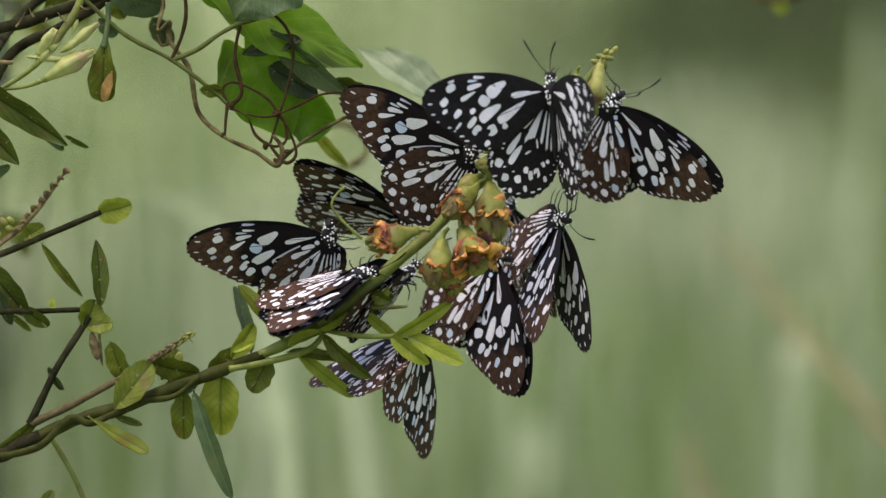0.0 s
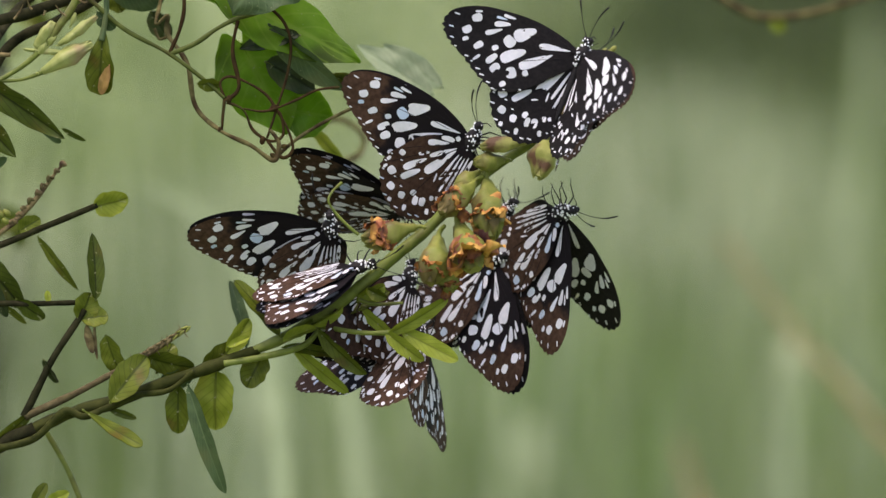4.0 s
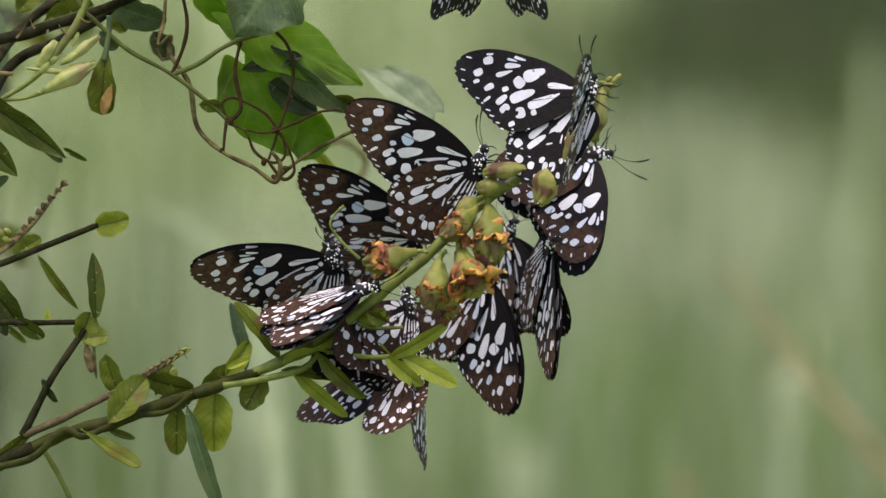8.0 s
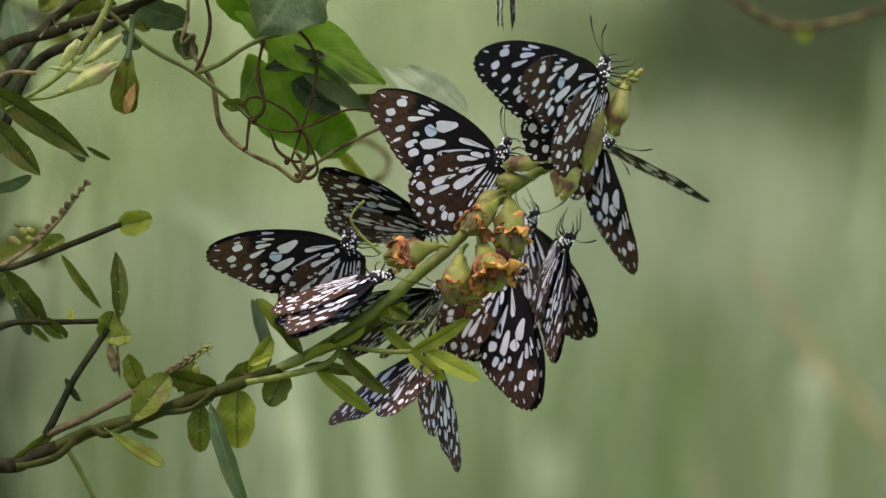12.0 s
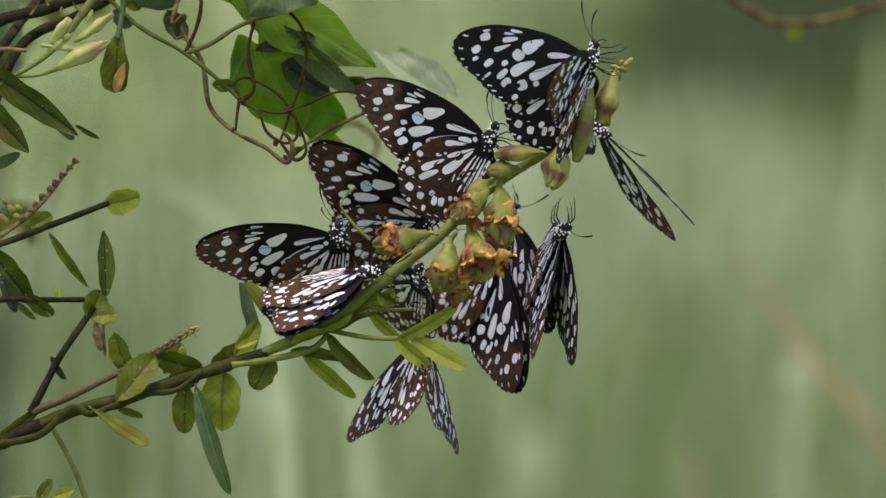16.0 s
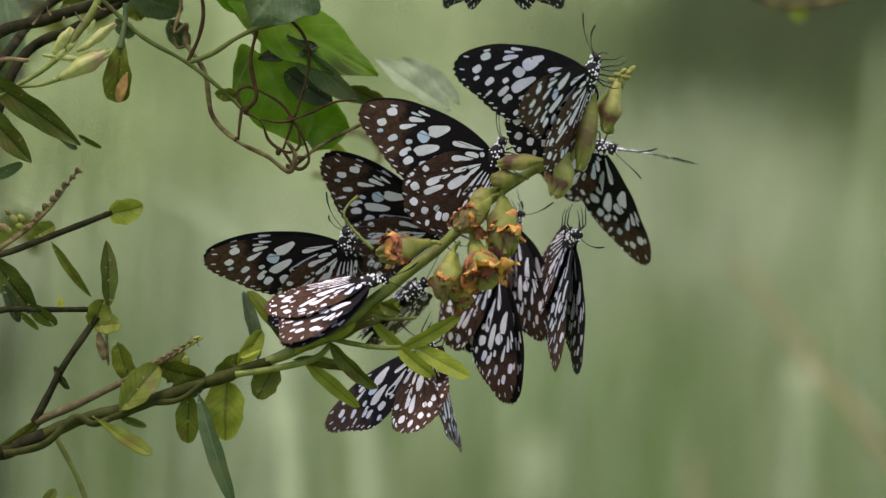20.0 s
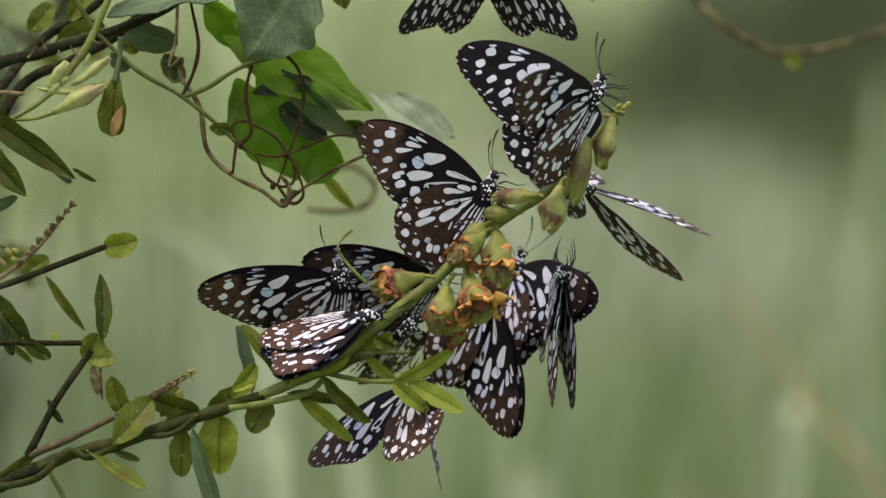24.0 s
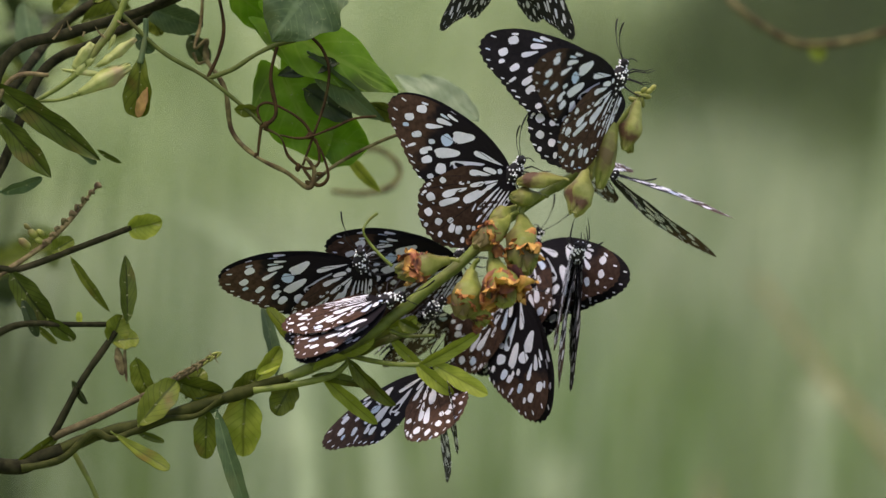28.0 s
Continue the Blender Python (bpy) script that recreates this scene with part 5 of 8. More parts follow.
    walk(tiger_a_wings["right_hindwing"], [(0, pose(0, 0, 0, -42.1, -0.0, 0.0)), (1, pose(0, 0, 0, -51.0, -0.8, -0.7)), (2, pose(0, 0, 0, -31.7, -0.0, 0.0)), (3, pose(0, 0, 0, -42.3, -0.0, 0.0)), (4, pose(0, 0, 0, -33.7, -0.0, 0.0)), (7, pose(0, 0, 0, -26.7, -0.0, 0.0)), (8, pose(0, 0, 0, -32.8, -0.0, 0.0)), (9, pose(0, 0, 0, -41.4, -0.0, 0.0)), (10, pose(0, 0, 0, -58.9, -0.0, 0.0)), (11, pose(0, 0, 0, -73.6, -0.0, 0.0)), (12, pose(0, 0, 0, -61.0, -0.0, 0.0)), (15, pose(0, 0, 0, -48.9, -0.0, 0.0)), (16, pose(0, 0, 0, -40.8, -0.0, 0.0)), (17, pose(0, 0, 0, -38.9, -0.0, 0.0)), (18, pose(0, 0, 0, -34.3, -0.0, 0.0)), (19, pose(0, 0, 0, -40.8, -0.0, 0.0)), (20, pose(0, 0, 0, -48.3, -0.0, 0.0)), (23, pose(0, 0, 0, -44.4, -0.0, 0.0)), (24, pose(0, 0, 0, -45.4, -0.0, 0.0)), (25, pose(0, 0, 0, -38.5, -0.0, 0.0)), (26, pose(0, 0, 0, -50.1, -0.0, 0.0)), (27, pose(0, 0, 0, -45.3, -0.0, 0.0)), (28, pose(0, 0, 0, -46.2, -0.0, 0.0))])
    walk(tiger_b, [(0, pose(0.05796, 2.91903, 0.99206, -157.0, -41.0, -52.6)),
        (1, pose(0.05811, 2.91890, 0.99085, -150.4, -45.0, -51.9)),
        (2, pose(0.05263, 2.91907, 0.99241, 148.9, -61.1, 57.5)),
        (3, pose(0.05117, 2.91882, 0.99003, 146.1, -69.4, 54.0)),
        (4, pose(0.05086, 2.92023, 1.00348, 140.6, -65.5, 52.6)),
        (7, pose(0.05158, 2.91861, 0.98804, 156.8, 7.0, 15.0)),
        (8, pose(0.05118, 2.91810, 0.98320, 140.5, -0.9, 2.1)),
        (9, pose(0.04904, 2.91822, 0.98436, 143.9, -3.4, -3.5)),
        (9.5, pose(0.04970, 2.91833, 0.98545, -170.9, -11.3, -26.0)),
        (10, pose(0.05036, 2.91845, 0.98655, -126.4, -0.9, -47.5)),
        (11, pose(0.04892, 2.91884, 0.99023, -117.7, 0.1, -49.3)),
        (12, pose(0.04649, 2.91851, 0.98739, -135.8, 3.6, -57.2)),
        (15, pose(0.04327, 2.91860, 0.98810, -142.1, -0.1, -68.9)),
        (16, pose(0.04877, 2.91854, 0.98753, -140.0, 24.1, -54.7)),
        (17, pose(0.04673, 2.91839, 0.98596, -131.9, 3.2, -68.1)),
        (18, pose(0.04576, 2.91829, 0.98505, -137.5, 10.1, -61.3)),
        (19, pose(0.04482, 2.91832, 0.98527, -128.9, 15.7, -37.8)),
        (20, pose(0.04908, 2.91814, 0.98360, -124.4, 2.1, -44.9)),
        (23, pose(0.04452, 2.91867, 0.98879, -124.0, 30.2, -30.6)),
        (24, pose(0.04458, 2.91800, 0.98245, -133.6, 12.7, -52.0)),
        (25, pose(0.04489, 2.91812, 0.98385, -134.7, 14.8, -53.5)),
        (26, pose(0.04887, 2.91782, 0.98077, -134.0, 4.5, -66.7)),
        (27, pose(0.04853, 2.91783, 0.98083, -126.9, 5.6, -63.4)),
        (28, pose(0.04446, 2.91789, 0.98152, -121.3, 8.7, -56.9))])
    walk(tiger_b_wings["left_forewing"], [(0, pose(0, 0, 0, 85.9, 12.6, -0.9)), (1, pose(0, 0, 0, 85.3, 14.3, -1.2)), (2, pose(0, 0, 0, 9.2, -2.6, 15.4)), (3, pose(0, 0, 0, 5.1, -2.1, 21.9)), (4, pose(0, 0, 0, 7.3, -1.7, 13.0)), (7, pose(0, 0, 0, 85.0, 10.8, -0.9)), (8, pose(0, 0, 0, 84.6, -5.8, 0.5)), (9, pose(0, 0, 0, 84.6, 0.9, -0.1)), (10, pose(0, 0, 0, 66.9, -19.8, 8.2)), (11, pose(0, 0, 0, 46.5, -11.9, 11.1)), (12, pose(0, 0, 0, 61.1, 8.5, -4.7)), (15, pose(0, 0, 0, 84.0, 29.1, -2.9)), (16, pose(0, 0, 0, 80.3, 58.9, -8.3)), (17, pose(0, 0, 0, 81.3, 33.2, -4.8)), (18, pose(0, 0, 0, 79.0, 38.4, -6.9)), (19, pose(0, 0, 0, 84.5, 28.4, -2.6)), (20, pose(0, 0, 0, 64.1, 4.7, -2.3)), (23, pose(0, 0, 0, 82.6, 43.3, -5.1)), (24, pose(0, 0, 0, 87.5, 51.2, -1.9)), (25, pose(0, 0, 0, 82.0, 39.9, -5.1)), (26, pose(0, 0, 0, 83.1, 27.6, -3.2)), (27, pose(0, 0, 0, 78.2, 31.5, -6.2)), (28, pose(0, 0, 0, 81.4, 42.0, -5.8))])
    walk(tiger_b_wings["left_hindwing"], [(0, pose(0, 0, 0, 86.0, -0.0, 0.0)), (1, pose(0, 0, 0, 85.4, -0.0, 0.0)), (2, pose(0, 0, 0, 9.5, -0.0, 0.0)), (3, pose(0, 0, 0, 5.5, -0.0, 0.0)), (4, pose(0, 0, 0, 7.5, -0.0, 0.0)), (7, pose(0, 0, 0, 85.0, -0.0, 0.0)), (8, pose(0, 0, 0, 84.6, -0.0, 0.0)), (9, pose(0, 0, 0, 84.6, -0.0, 0.0)), (10, pose(0, 0, 0, 68.3, -0.0, 0.0)), (11, pose(0, 0, 0, 47.6, -0.0, 0.0)), (12, pose(0, 0, 0, 61.4, 0.0, -0.0)), (15, pose(0, 0, 0, 84.7, 0.0, -0.0)), (16, pose(0, 0, 0, 85.0, 0.0, -0.0)), (17, pose(0, 0, 0, 82.8, -0.0, 0.0)), (18, pose(0, 0, 0, 81.4, -0.0, 0.0)), (19, pose(0, 0, 0, 85.2, -0.0, 0.0)), (20, pose(0, 0, 0, 64.2, 0.0, -0.0)), (23, pose(0, 0, 0, 84.6, -0.0, 0.0)), (24, pose(0, 0, 0, 88.4, -0.0, 0.0)), (25, pose(0, 0, 0, 83.9, -0.0, 0.0)), (26, pose(0, 0, 0, 83.9, 0.0, -0.0)), (27, pose(0, 0, 0, 80.0, 0.0, -0.0)), (28, pose(0, 0, 0, 83.6, 0.0, -0.0))])
    walk(tiger_b_wings["right_forewing"], [(0, pose(0, 0, 0, -85.9, 12.6, 0.9)), (1, pose(0, 0, 0, -85.9, 14.3, 1.0)), (2, pose(0, 0, 0, -24.8, -6.7, -14.1)), (3, pose(0, 0, 0, -22.4, -8.7, -20.3)), (4, pose(0, 0, 0, -11.4, -2.6, -12.8)), (7, pose(0, 0, 0, -85.9, 10.8, 0.8)), (8, pose(0, 0, 0, -86.0, -5.8, -0.4)), (9, pose(0, 0, 0, -86.0, 0.9, 0.1)), (10, pose(0, 0, 0, -51.6, -17.1, -13.1)), (11, pose(0, 0, 0, -29.4, -8.1, -14.0)), (12, pose(0, 0, 0, -71.0, 9.2, 3.2)), (15, pose(0, 0, 0, -66.8, 27.2, 11.1)), (16, pose(0, 0, 0, -66.0, 57.0, 20.5)), (17, pose(0, 0, 0, -71.2, 32.1, 10.3)), (18, pose(0, 0, 0, -55.7, 33.7, 20.7)), (19, pose(0, 0, 0, -68.1, 26.7, 10.2)), (20, pose(0, 0, 0, -64.3, 4.7, 2.2)), (23, pose(0, 0, 0, -83.3, 43.3, 4.6)), (24, pose(0, 0, 0, -46.7, 42.2, 32.3)), (25, pose(0, 0, 0, -57.4, 35.4, 20.3)), (26, pose(0, 0, 0, -52.1, 22.6, 16.7)), (27, pose(0, 0, 0, -57.9, 27.9, 16.4)), (28, pose(0, 0, 0, -68.9, 40.4, 14.0))])
    walk(tiger_b_wings["right_hindwing"], [(0, pose(0, 0, 0, -86.0, -0.0, 0.0)), (1, pose(0, 0, 0, -86.0, -0.0, 0.0)), (2, pose(0, 0, 0, -25.6, -0.0, 0.0)), (3, pose(0, 0, 0, -23.9, -0.0, 0.0)), (4, pose(0, 0, 0, -11.7, -0.0, 0.0)), (7, pose(0, 0, 0, -86.0, -0.0, 0.0)), (8, pose(0, 0, 0, -86.0, -0.0, 0.0)), (9, pose(0, 0, 0, -86.0, -0.0, 0.0)), (10, pose(0, 0, 0, -53.6, -0.0, 0.0)), (11, pose(0, 0, 0, -30.4, -0.0, 0.0)), (12, pose(0, 0, 0, -71.3, 0.0, 0.0)), (15, pose(0, 0, 0, -69.5, 0.0, 0.0)), (16, pose(0, 0, 0, -77.2, 0.0, 0.0)), (17, pose(0, 0, 0, -74.1, -0.0, -0.0)), (18, pose(0, 0, 0, -62.0, -0.0, -0.0)), (19, pose(0, 0, 0, -70.6, -0.0, -0.0)), (20, pose(0, 0, 0, -64.4, 0.0, 0.0)), (23, pose(0, 0, 0, -85.1, -0.0, -0.0)), (24, pose(0, 0, 0, -59.5, -0.0, 0.0)), (25, pose(0, 0, 0, -63.9, -0.0, -0.0)), (26, pose(0, 0, 0, -55.4, 0.0, 0.0)), (27, pose(0, 0, 0, -62.0, 0.0, 0.0)), (28, pose(0, 0, 0, -74.1, 0.0, 0.0))])
    walk(tiger_c, [(0, pose(0.00851, 2.88357, 0.97999, 36.2, -55.1, -50.6)),
        (2, pose(0.01078, 2.88397, 0.98373, 24.7, -61.8, -36.0)),
        (3, pose(0.01109, 2.88389, 0.98301, 38.0, -58.5, -47.5)),
        (4, pose(0.00991, 2.88387, 0.98282, 21.1, -62.0, -32.6)),
        (7, pose(0.00925, 2.88411, 0.98511, 29.3, -63.3, -35.9)),
        (8, pose(0.01152, 2.88389, 0.98298, 34.1, -62.5, -42.2)),
        (9, pose(0.00934, 2.88399, 0.98399, 16.0, -65.1, -25.6)),
        (10, pose(0.00884, 2.88416, 0.98561, 27.1, -64.9, -35.0)),
        (11, pose(0.00759, 2.88442, 0.98802, 33.2, -61.6, -43.3)),
        (12, pose(0.01133, 2.88412, 0.98520, 28.1, -61.6, -36.7)),
        (15, pose(0.00912, 2.88415, 0.98551, 33.1, -64.1, -42.7)),
        (16, pose(0.01101, 2.88411, 0.98510, 30.1, -62.7, -41.6)),
        (17, pose(0.01015, 2.88407, 0.98472, 22.1, -67.7, -32.3)),
        (18, pose(0.01036, 2.88409, 0.98493, 30.9, -63.2, -41.8)),
        (19, pose(0.01047, 2.88413, 0.98528, 28.6, -62.7, -37.1)),
        (20, pose(0.01246, 2.88389, 0.98298, 28.8, -62.2, -35.1)),
        (23, pose(0.00947, 2.88410, 0.98505, 32.8, -59.6, -40.9)),
        (24, pose(0.01160, 2.88393, 0.98339, 27.6, -61.1, -36.0)),
        (25, pose(0.01144, 2.88390, 0.98306, 24.9, -59.0, -33.6)),
        (26, pose(0.01100, 2.88389, 0.98300, 28.6, -58.8, -38.8)),
        (27, pose(0.01189, 2.88379, 0.98210, 31.9, -55.9, -40.5)),
        (28, pose(0.01189, 2.88388, 0.98289, 25.5, -57.9, -33.9))])
    walk(tiger_c_wings["left_forewing"], [(0, pose(0, 0, 0, 88.8, -0.9, 0.0)), (2, pose(0, 0, 0, 88.8, -1.1, 0.0)), (3, pose(0, 0, 0, 88.8, 1.8, -0.0)), (4, pose(0, 0, 0, 88.8, 1.8, -0.0)), (7, pose(0, 0, 0, 88.8, 1.3, -0.0)), (8, pose(0, 0, 0, 88.8, 2.6, -0.1)), (9, pose(0, 0, 0, 88.8, -1.4, 0.0)), (10, pose(0, 0, 0, 88.8, 1.5, -0.0)), (11, pose(0, 0, 0, 88.8, 0.1, -0.0)), (12, pose(0, 0, 0, 88.8, 1.0, -0.0)), (15, pose(0, 0, 0, 88.8, -1.2, 0.0)), (16, pose(0, 0, 0, 88.8, -1.1, 0.0)), (17, pose(0, 0, 0, 88.8, 1.7, -0.0)), (18, pose(0, 0, 0, 88.8, -1.3, 0.0)), (19, pose(0, 0, 0, 88.8, -1.1, 0.0)), (20, pose(0, 0, 0, 88.8, -4.4, 0.1)), (23, pose(0, 0, 0, 88.8, 0.7, -0.0)), (24, pose(0, 0, 0, 88.8, 1.0, -0.0)), (25, pose(0, 0, 0, 88.8, 3.8, -0.1)), (26, pose(0, 0, 0, 88.8, 5.9, -0.1)), (27, pose(0, 0, 0, 88.8, 3.7, -0.1)), (28, pose(0, 0, 0, 88.8, 3.5, -0.1))])
    walk(tiger_c_wings["left_hindwing"], [(0, pose(0, 0, 0, 88.8, -0.0, 0.0)), (2, pose(0, 0, 0, 88.8, -0.0, 0.0)), (3, pose(0, 0, 0, 88.8, -0.0, 0.0)), (4, pose(0, 0, 0, 88.8, -0.0, 0.0)), (7, pose(0, 0, 0, 88.8, -0.0, 0.0)), (8, pose(0, 0, 0, 88.8, -0.0, 0.0)), (9, pose(0, 0, 0, 88.8, -0.0, 0.0)), (10, pose(0, 0, 0, 88.8, -0.0, 0.0)), (11, pose(0, 0, 0, 88.8, -0.0, 0.0)), (12, pose(0, 0, 0, 88.8, -0.0, 0.0)), (15, pose(0, 0, 0, 88.8, -0.0, 0.0)), (16, pose(0, 0, 0, 88.8, -0.0, 0.0)), (17, pose(0, 0, 0, 88.8, -0.0, 0.0)), (18, pose(0, 0, 0, 88.8, -0.0, 0.0)), (19, pose(0, 0, 0, 88.8, -0.0, 0.0)), (20, pose(0, 0, 0, 88.8, -0.0, 0.0)), (23, pose(0, 0, 0, 88.8, -0.0, 0.0)), (24, pose(0, 0, 0, 88.8, -0.0, 0.0)), (25, pose(0, 0, 0, 88.8, -0.0, 0.0)), (26, pose(0, 0, 0, 88.8, -0.0, 0.0)), (27, pose(0, 0, 0, 88.8, -0.0, 0.0)), (28, pose(0, 0, 0, 88.8, -0.0, 0.0))])
    walk(tiger_c_wings["right_forewing"], [(0, pose(0, 0, 0, -88.6, -0.9, -0.0)), (2, pose(0, 0, 0, -88.7, -1.1, -0.0)), (3, pose(0, 0, 0, -88.4, 1.8, 0.0)), (4, pose(0, 0, 0, -89.0, 1.8, 0.0)), (7, pose(0, 0, 0, -88.5, 1.3, 0.0)), (8, pose(0, 0, 0, -89.0, 2.6, 0.0)), (9, pose(0, 0, 0, -89.0, -1.4, -0.0)), (10, pose(0, 0, 0, -89.0, 1.5, 0.0)), (11, pose(0, 0, 0, -89.0, 0.1, 0.0)), (12, pose(0, 0, 0, -89.0, 1.0, 0.0)), (15, pose(0, 0, 0, -89.0, -1.2, -0.0)), (16, pose(0, 0, 0, -89.0, -1.1, -0.0)), (17, pose(0, 0, 0, -89.0, 1.7, 0.0)), (18, pose(0, 0, 0, -89.0, -1.3, -0.0)), (19, pose(0, 0, 0, -89.0, -1.1, -0.0)), (20, pose(0, 0, 0, -88.8, -4.4, -0.1)), (23, pose(0, 0, 0, -89.0, 0.7, 0.0)), (24, pose(0, 0, 0, -89.0, 1.0, 0.0)), (25, pose(0, 0, 0, -89.0, 3.8, 0.1)), (26, pose(0, 0, 0, -88.9, 5.9, 0.1)), (27, pose(0, 0, 0, -89.0, 3.7, 0.1)), (28, pose(0, 0, 0, -89.0, 3.5, 0.1))])
    walk(tiger_c_wings["right_hindwing"], [(0, pose(0, 0, 0, -88.6, -0.0, 0.0)), (2, pose(0, 0, 0, -88.7, -0.0, 0.0)), (3, pose(0, 0, 0, -88.4, -0.0, 0.0)), (4, pose(0, 0, 0, -89.0, -0.0, 0.0)), (7, pose(0, 0, 0, -88.5, -0.0, 0.0)), (8, pose(0, 0, 0, -89.0, -0.0, 0.0)), (9, pose(0, 0, 0, -89.0, -0.0, 0.0)), (10, pose(0, 0, 0, -89.0, -0.0, 0.0)), (11, pose(0, 0, 0, -89.0, -0.0, 0.0)), (12, pose(0, 0, 0, -89.0, -0.0, 0.0)), (15, pose(0, 0, 0, -89.0, -0.0, 0.0)), (16, pose(0, 0, 0, -89.0, -0.0, 0.0)), (17, pose(0, 0, 0, -89.0, -0.0, 0.0)), (18, pose(0, 0, 0, -89.0, -0.0, 0.0)), (19, pose(0, 0, 0, -89.0, -0.0, 0.0)), (20, pose(0, 0, 0, -88.8, -0.0, 0.0)), (23, pose(0, 0, 0, -89.0, -0.0, 0.0)), (24, pose(0, 0, 0, -89.0, -0.0, 0.0)), (25, pose(0, 0, 0, -89.0, -0.0, 0.0)), (26, pose(0, 0, 0, -88.9, -0.0, 0.0)), (27, pose(0, 0, 0, -89.0, -0.0, 0.0)), (28, pose(0, 0, 0, -89.0, -0.0, 0.0))])
    walk(tiger_d, [(0, pose(-0.01444, 2.91504, 0.95412, 58.7, -9.9, -34.6)),
        (1, pose(-0.01019, 2.91503, 0.95401, 37.2, -23.8, -11.5)),
        (2, pose(-0.01215, 2.91512, 0.95483, 48.5, -17.3, -31.2)),
        (3, pose(-0.01057, 2.91515, 0.95516, 53.3, -16.4, -33.3)),
        (4, pose(-0.01193, 2.91516, 0.95522, 52.0, -15.6, -29.1)),
        (7, pose(-0.00645, 2.91517, 0.95537, 36.9, -37.9, -29.3)),
        (8, pose(-0.00608, 2.91519, 0.95553, 37.0, -38.6, -30.8)),
        (9, pose(-0.00658, 2.91524, 0.95599, 40.5, -37.7, -34.5)),
        (10, pose(-0.00751, 2.91530, 0.95660, 46.0, -35.5, -39.1)),
        (11, pose(-0.01387, 2.91532, 0.95686, 53.6, -9.4, -28.6)),
        (12, pose(-0.01130, 2.91531, 0.95675, 57.9, -10.3, -35.9)),
        (15, pose(-0.01170, 2.91528, 0.95655, 39.1, -19.7, -16.8)),
        (16, pose(-0.00746, 2.91516, 0.95532, 36.7, -39.0, -33.3)),
        (17, pose(-0.00706, 2.91514, 0.95509, 35.7, -39.3, -32.6)),
        (18, pose(-0.00643, 2.91514, 0.95502, 36.4, -39.0, -33.5)),
        (19, pose(-0.00562, 2.91513, 0.95502, 38.8, -38.4, -35.7)),
        (20, pose(-0.00484, 2.91513, 0.95495, 43.3, -38.1, -38.5)),
        (23, pose(-0.00384, 2.91455, 0.94946, 71.1, -51.0, -52.2)),
        (24, pose(-0.00463, 2.91464, 0.95032, 66.7, -53.3, -45.5)),
        (25, pose(-0.00543, 2.91473, 0.95118, 62.5, -53.9, -40.7)),
        (26, pose(-0.00538, 2.91471, 0.95101, 63.1, -53.8, -41.3)),
        (27, pose(-0.00527, 2.91467, 0.95059, 64.5, -53.5, -42.7)),
        (28, pose(-0.00512, 2.91461, 0.95004, 66.3, -53.0, -44.6))])
    walk(tiger_d_wings["left_forewing"], [(0, pose(0, 0, 0, 89.0, -9.4, 0.2)), (1, pose(0, 0, 0, 87.9, -23.8, 0.8)), (2, pose(0, 0, 0, 89.0, -13.9, 0.3)), (3, pose(0, 0, 0, 88.9, -18.0, 0.3)), (4, pose(0, 0, 0, 88.9, -17.1, 0.3)), (7, pose(0, 0, 0, 88.8, -11.0, 0.2)), (8, pose(0, 0, 0, 88.8, -11.0, 0.2)), (9, pose(0, 0, 0, 88.8, -9.0, 0.2)), (10, pose(0, 0, 0, 88.8, -5.3, 0.1)), (11, pose(0, 0, 0, 89.0, -15.8, 0.3)), (12, pose(0, 0, 0, 89.0, -12.9, 0.2)), (15, pose(0, 0, 0, 88.9, -24.7, 0.5)), (16, pose(0, 0, 0, 88.8, -7.5, 0.2)), (17, pose(0, 0, 0, 88.8, -7.8, 0.2)), (18, pose(0, 0, 0, 88.8, -6.6, 0.2)), (19, pose(0, 0, 0, 88.8, -4.5, 0.1)), (20, pose(0, 0, 0, 88.8, -3.1, 0.1)), (23, pose(0, 0, 0, 88.8, -2.8, 0.1)), (24, pose(0, 0, 0, 88.8, -5.5, 0.1)), (25, pose(0, 0, 0, 88.8, -8.3, 0.2)), (26, pose(0, 0, 0, 88.8, -8.0, 0.2)), (27, pose(0, 0, 0, 88.8, -7.4, 0.1)), (28, pose(0, 0, 0, 88.8, -6.6, 0.1))])
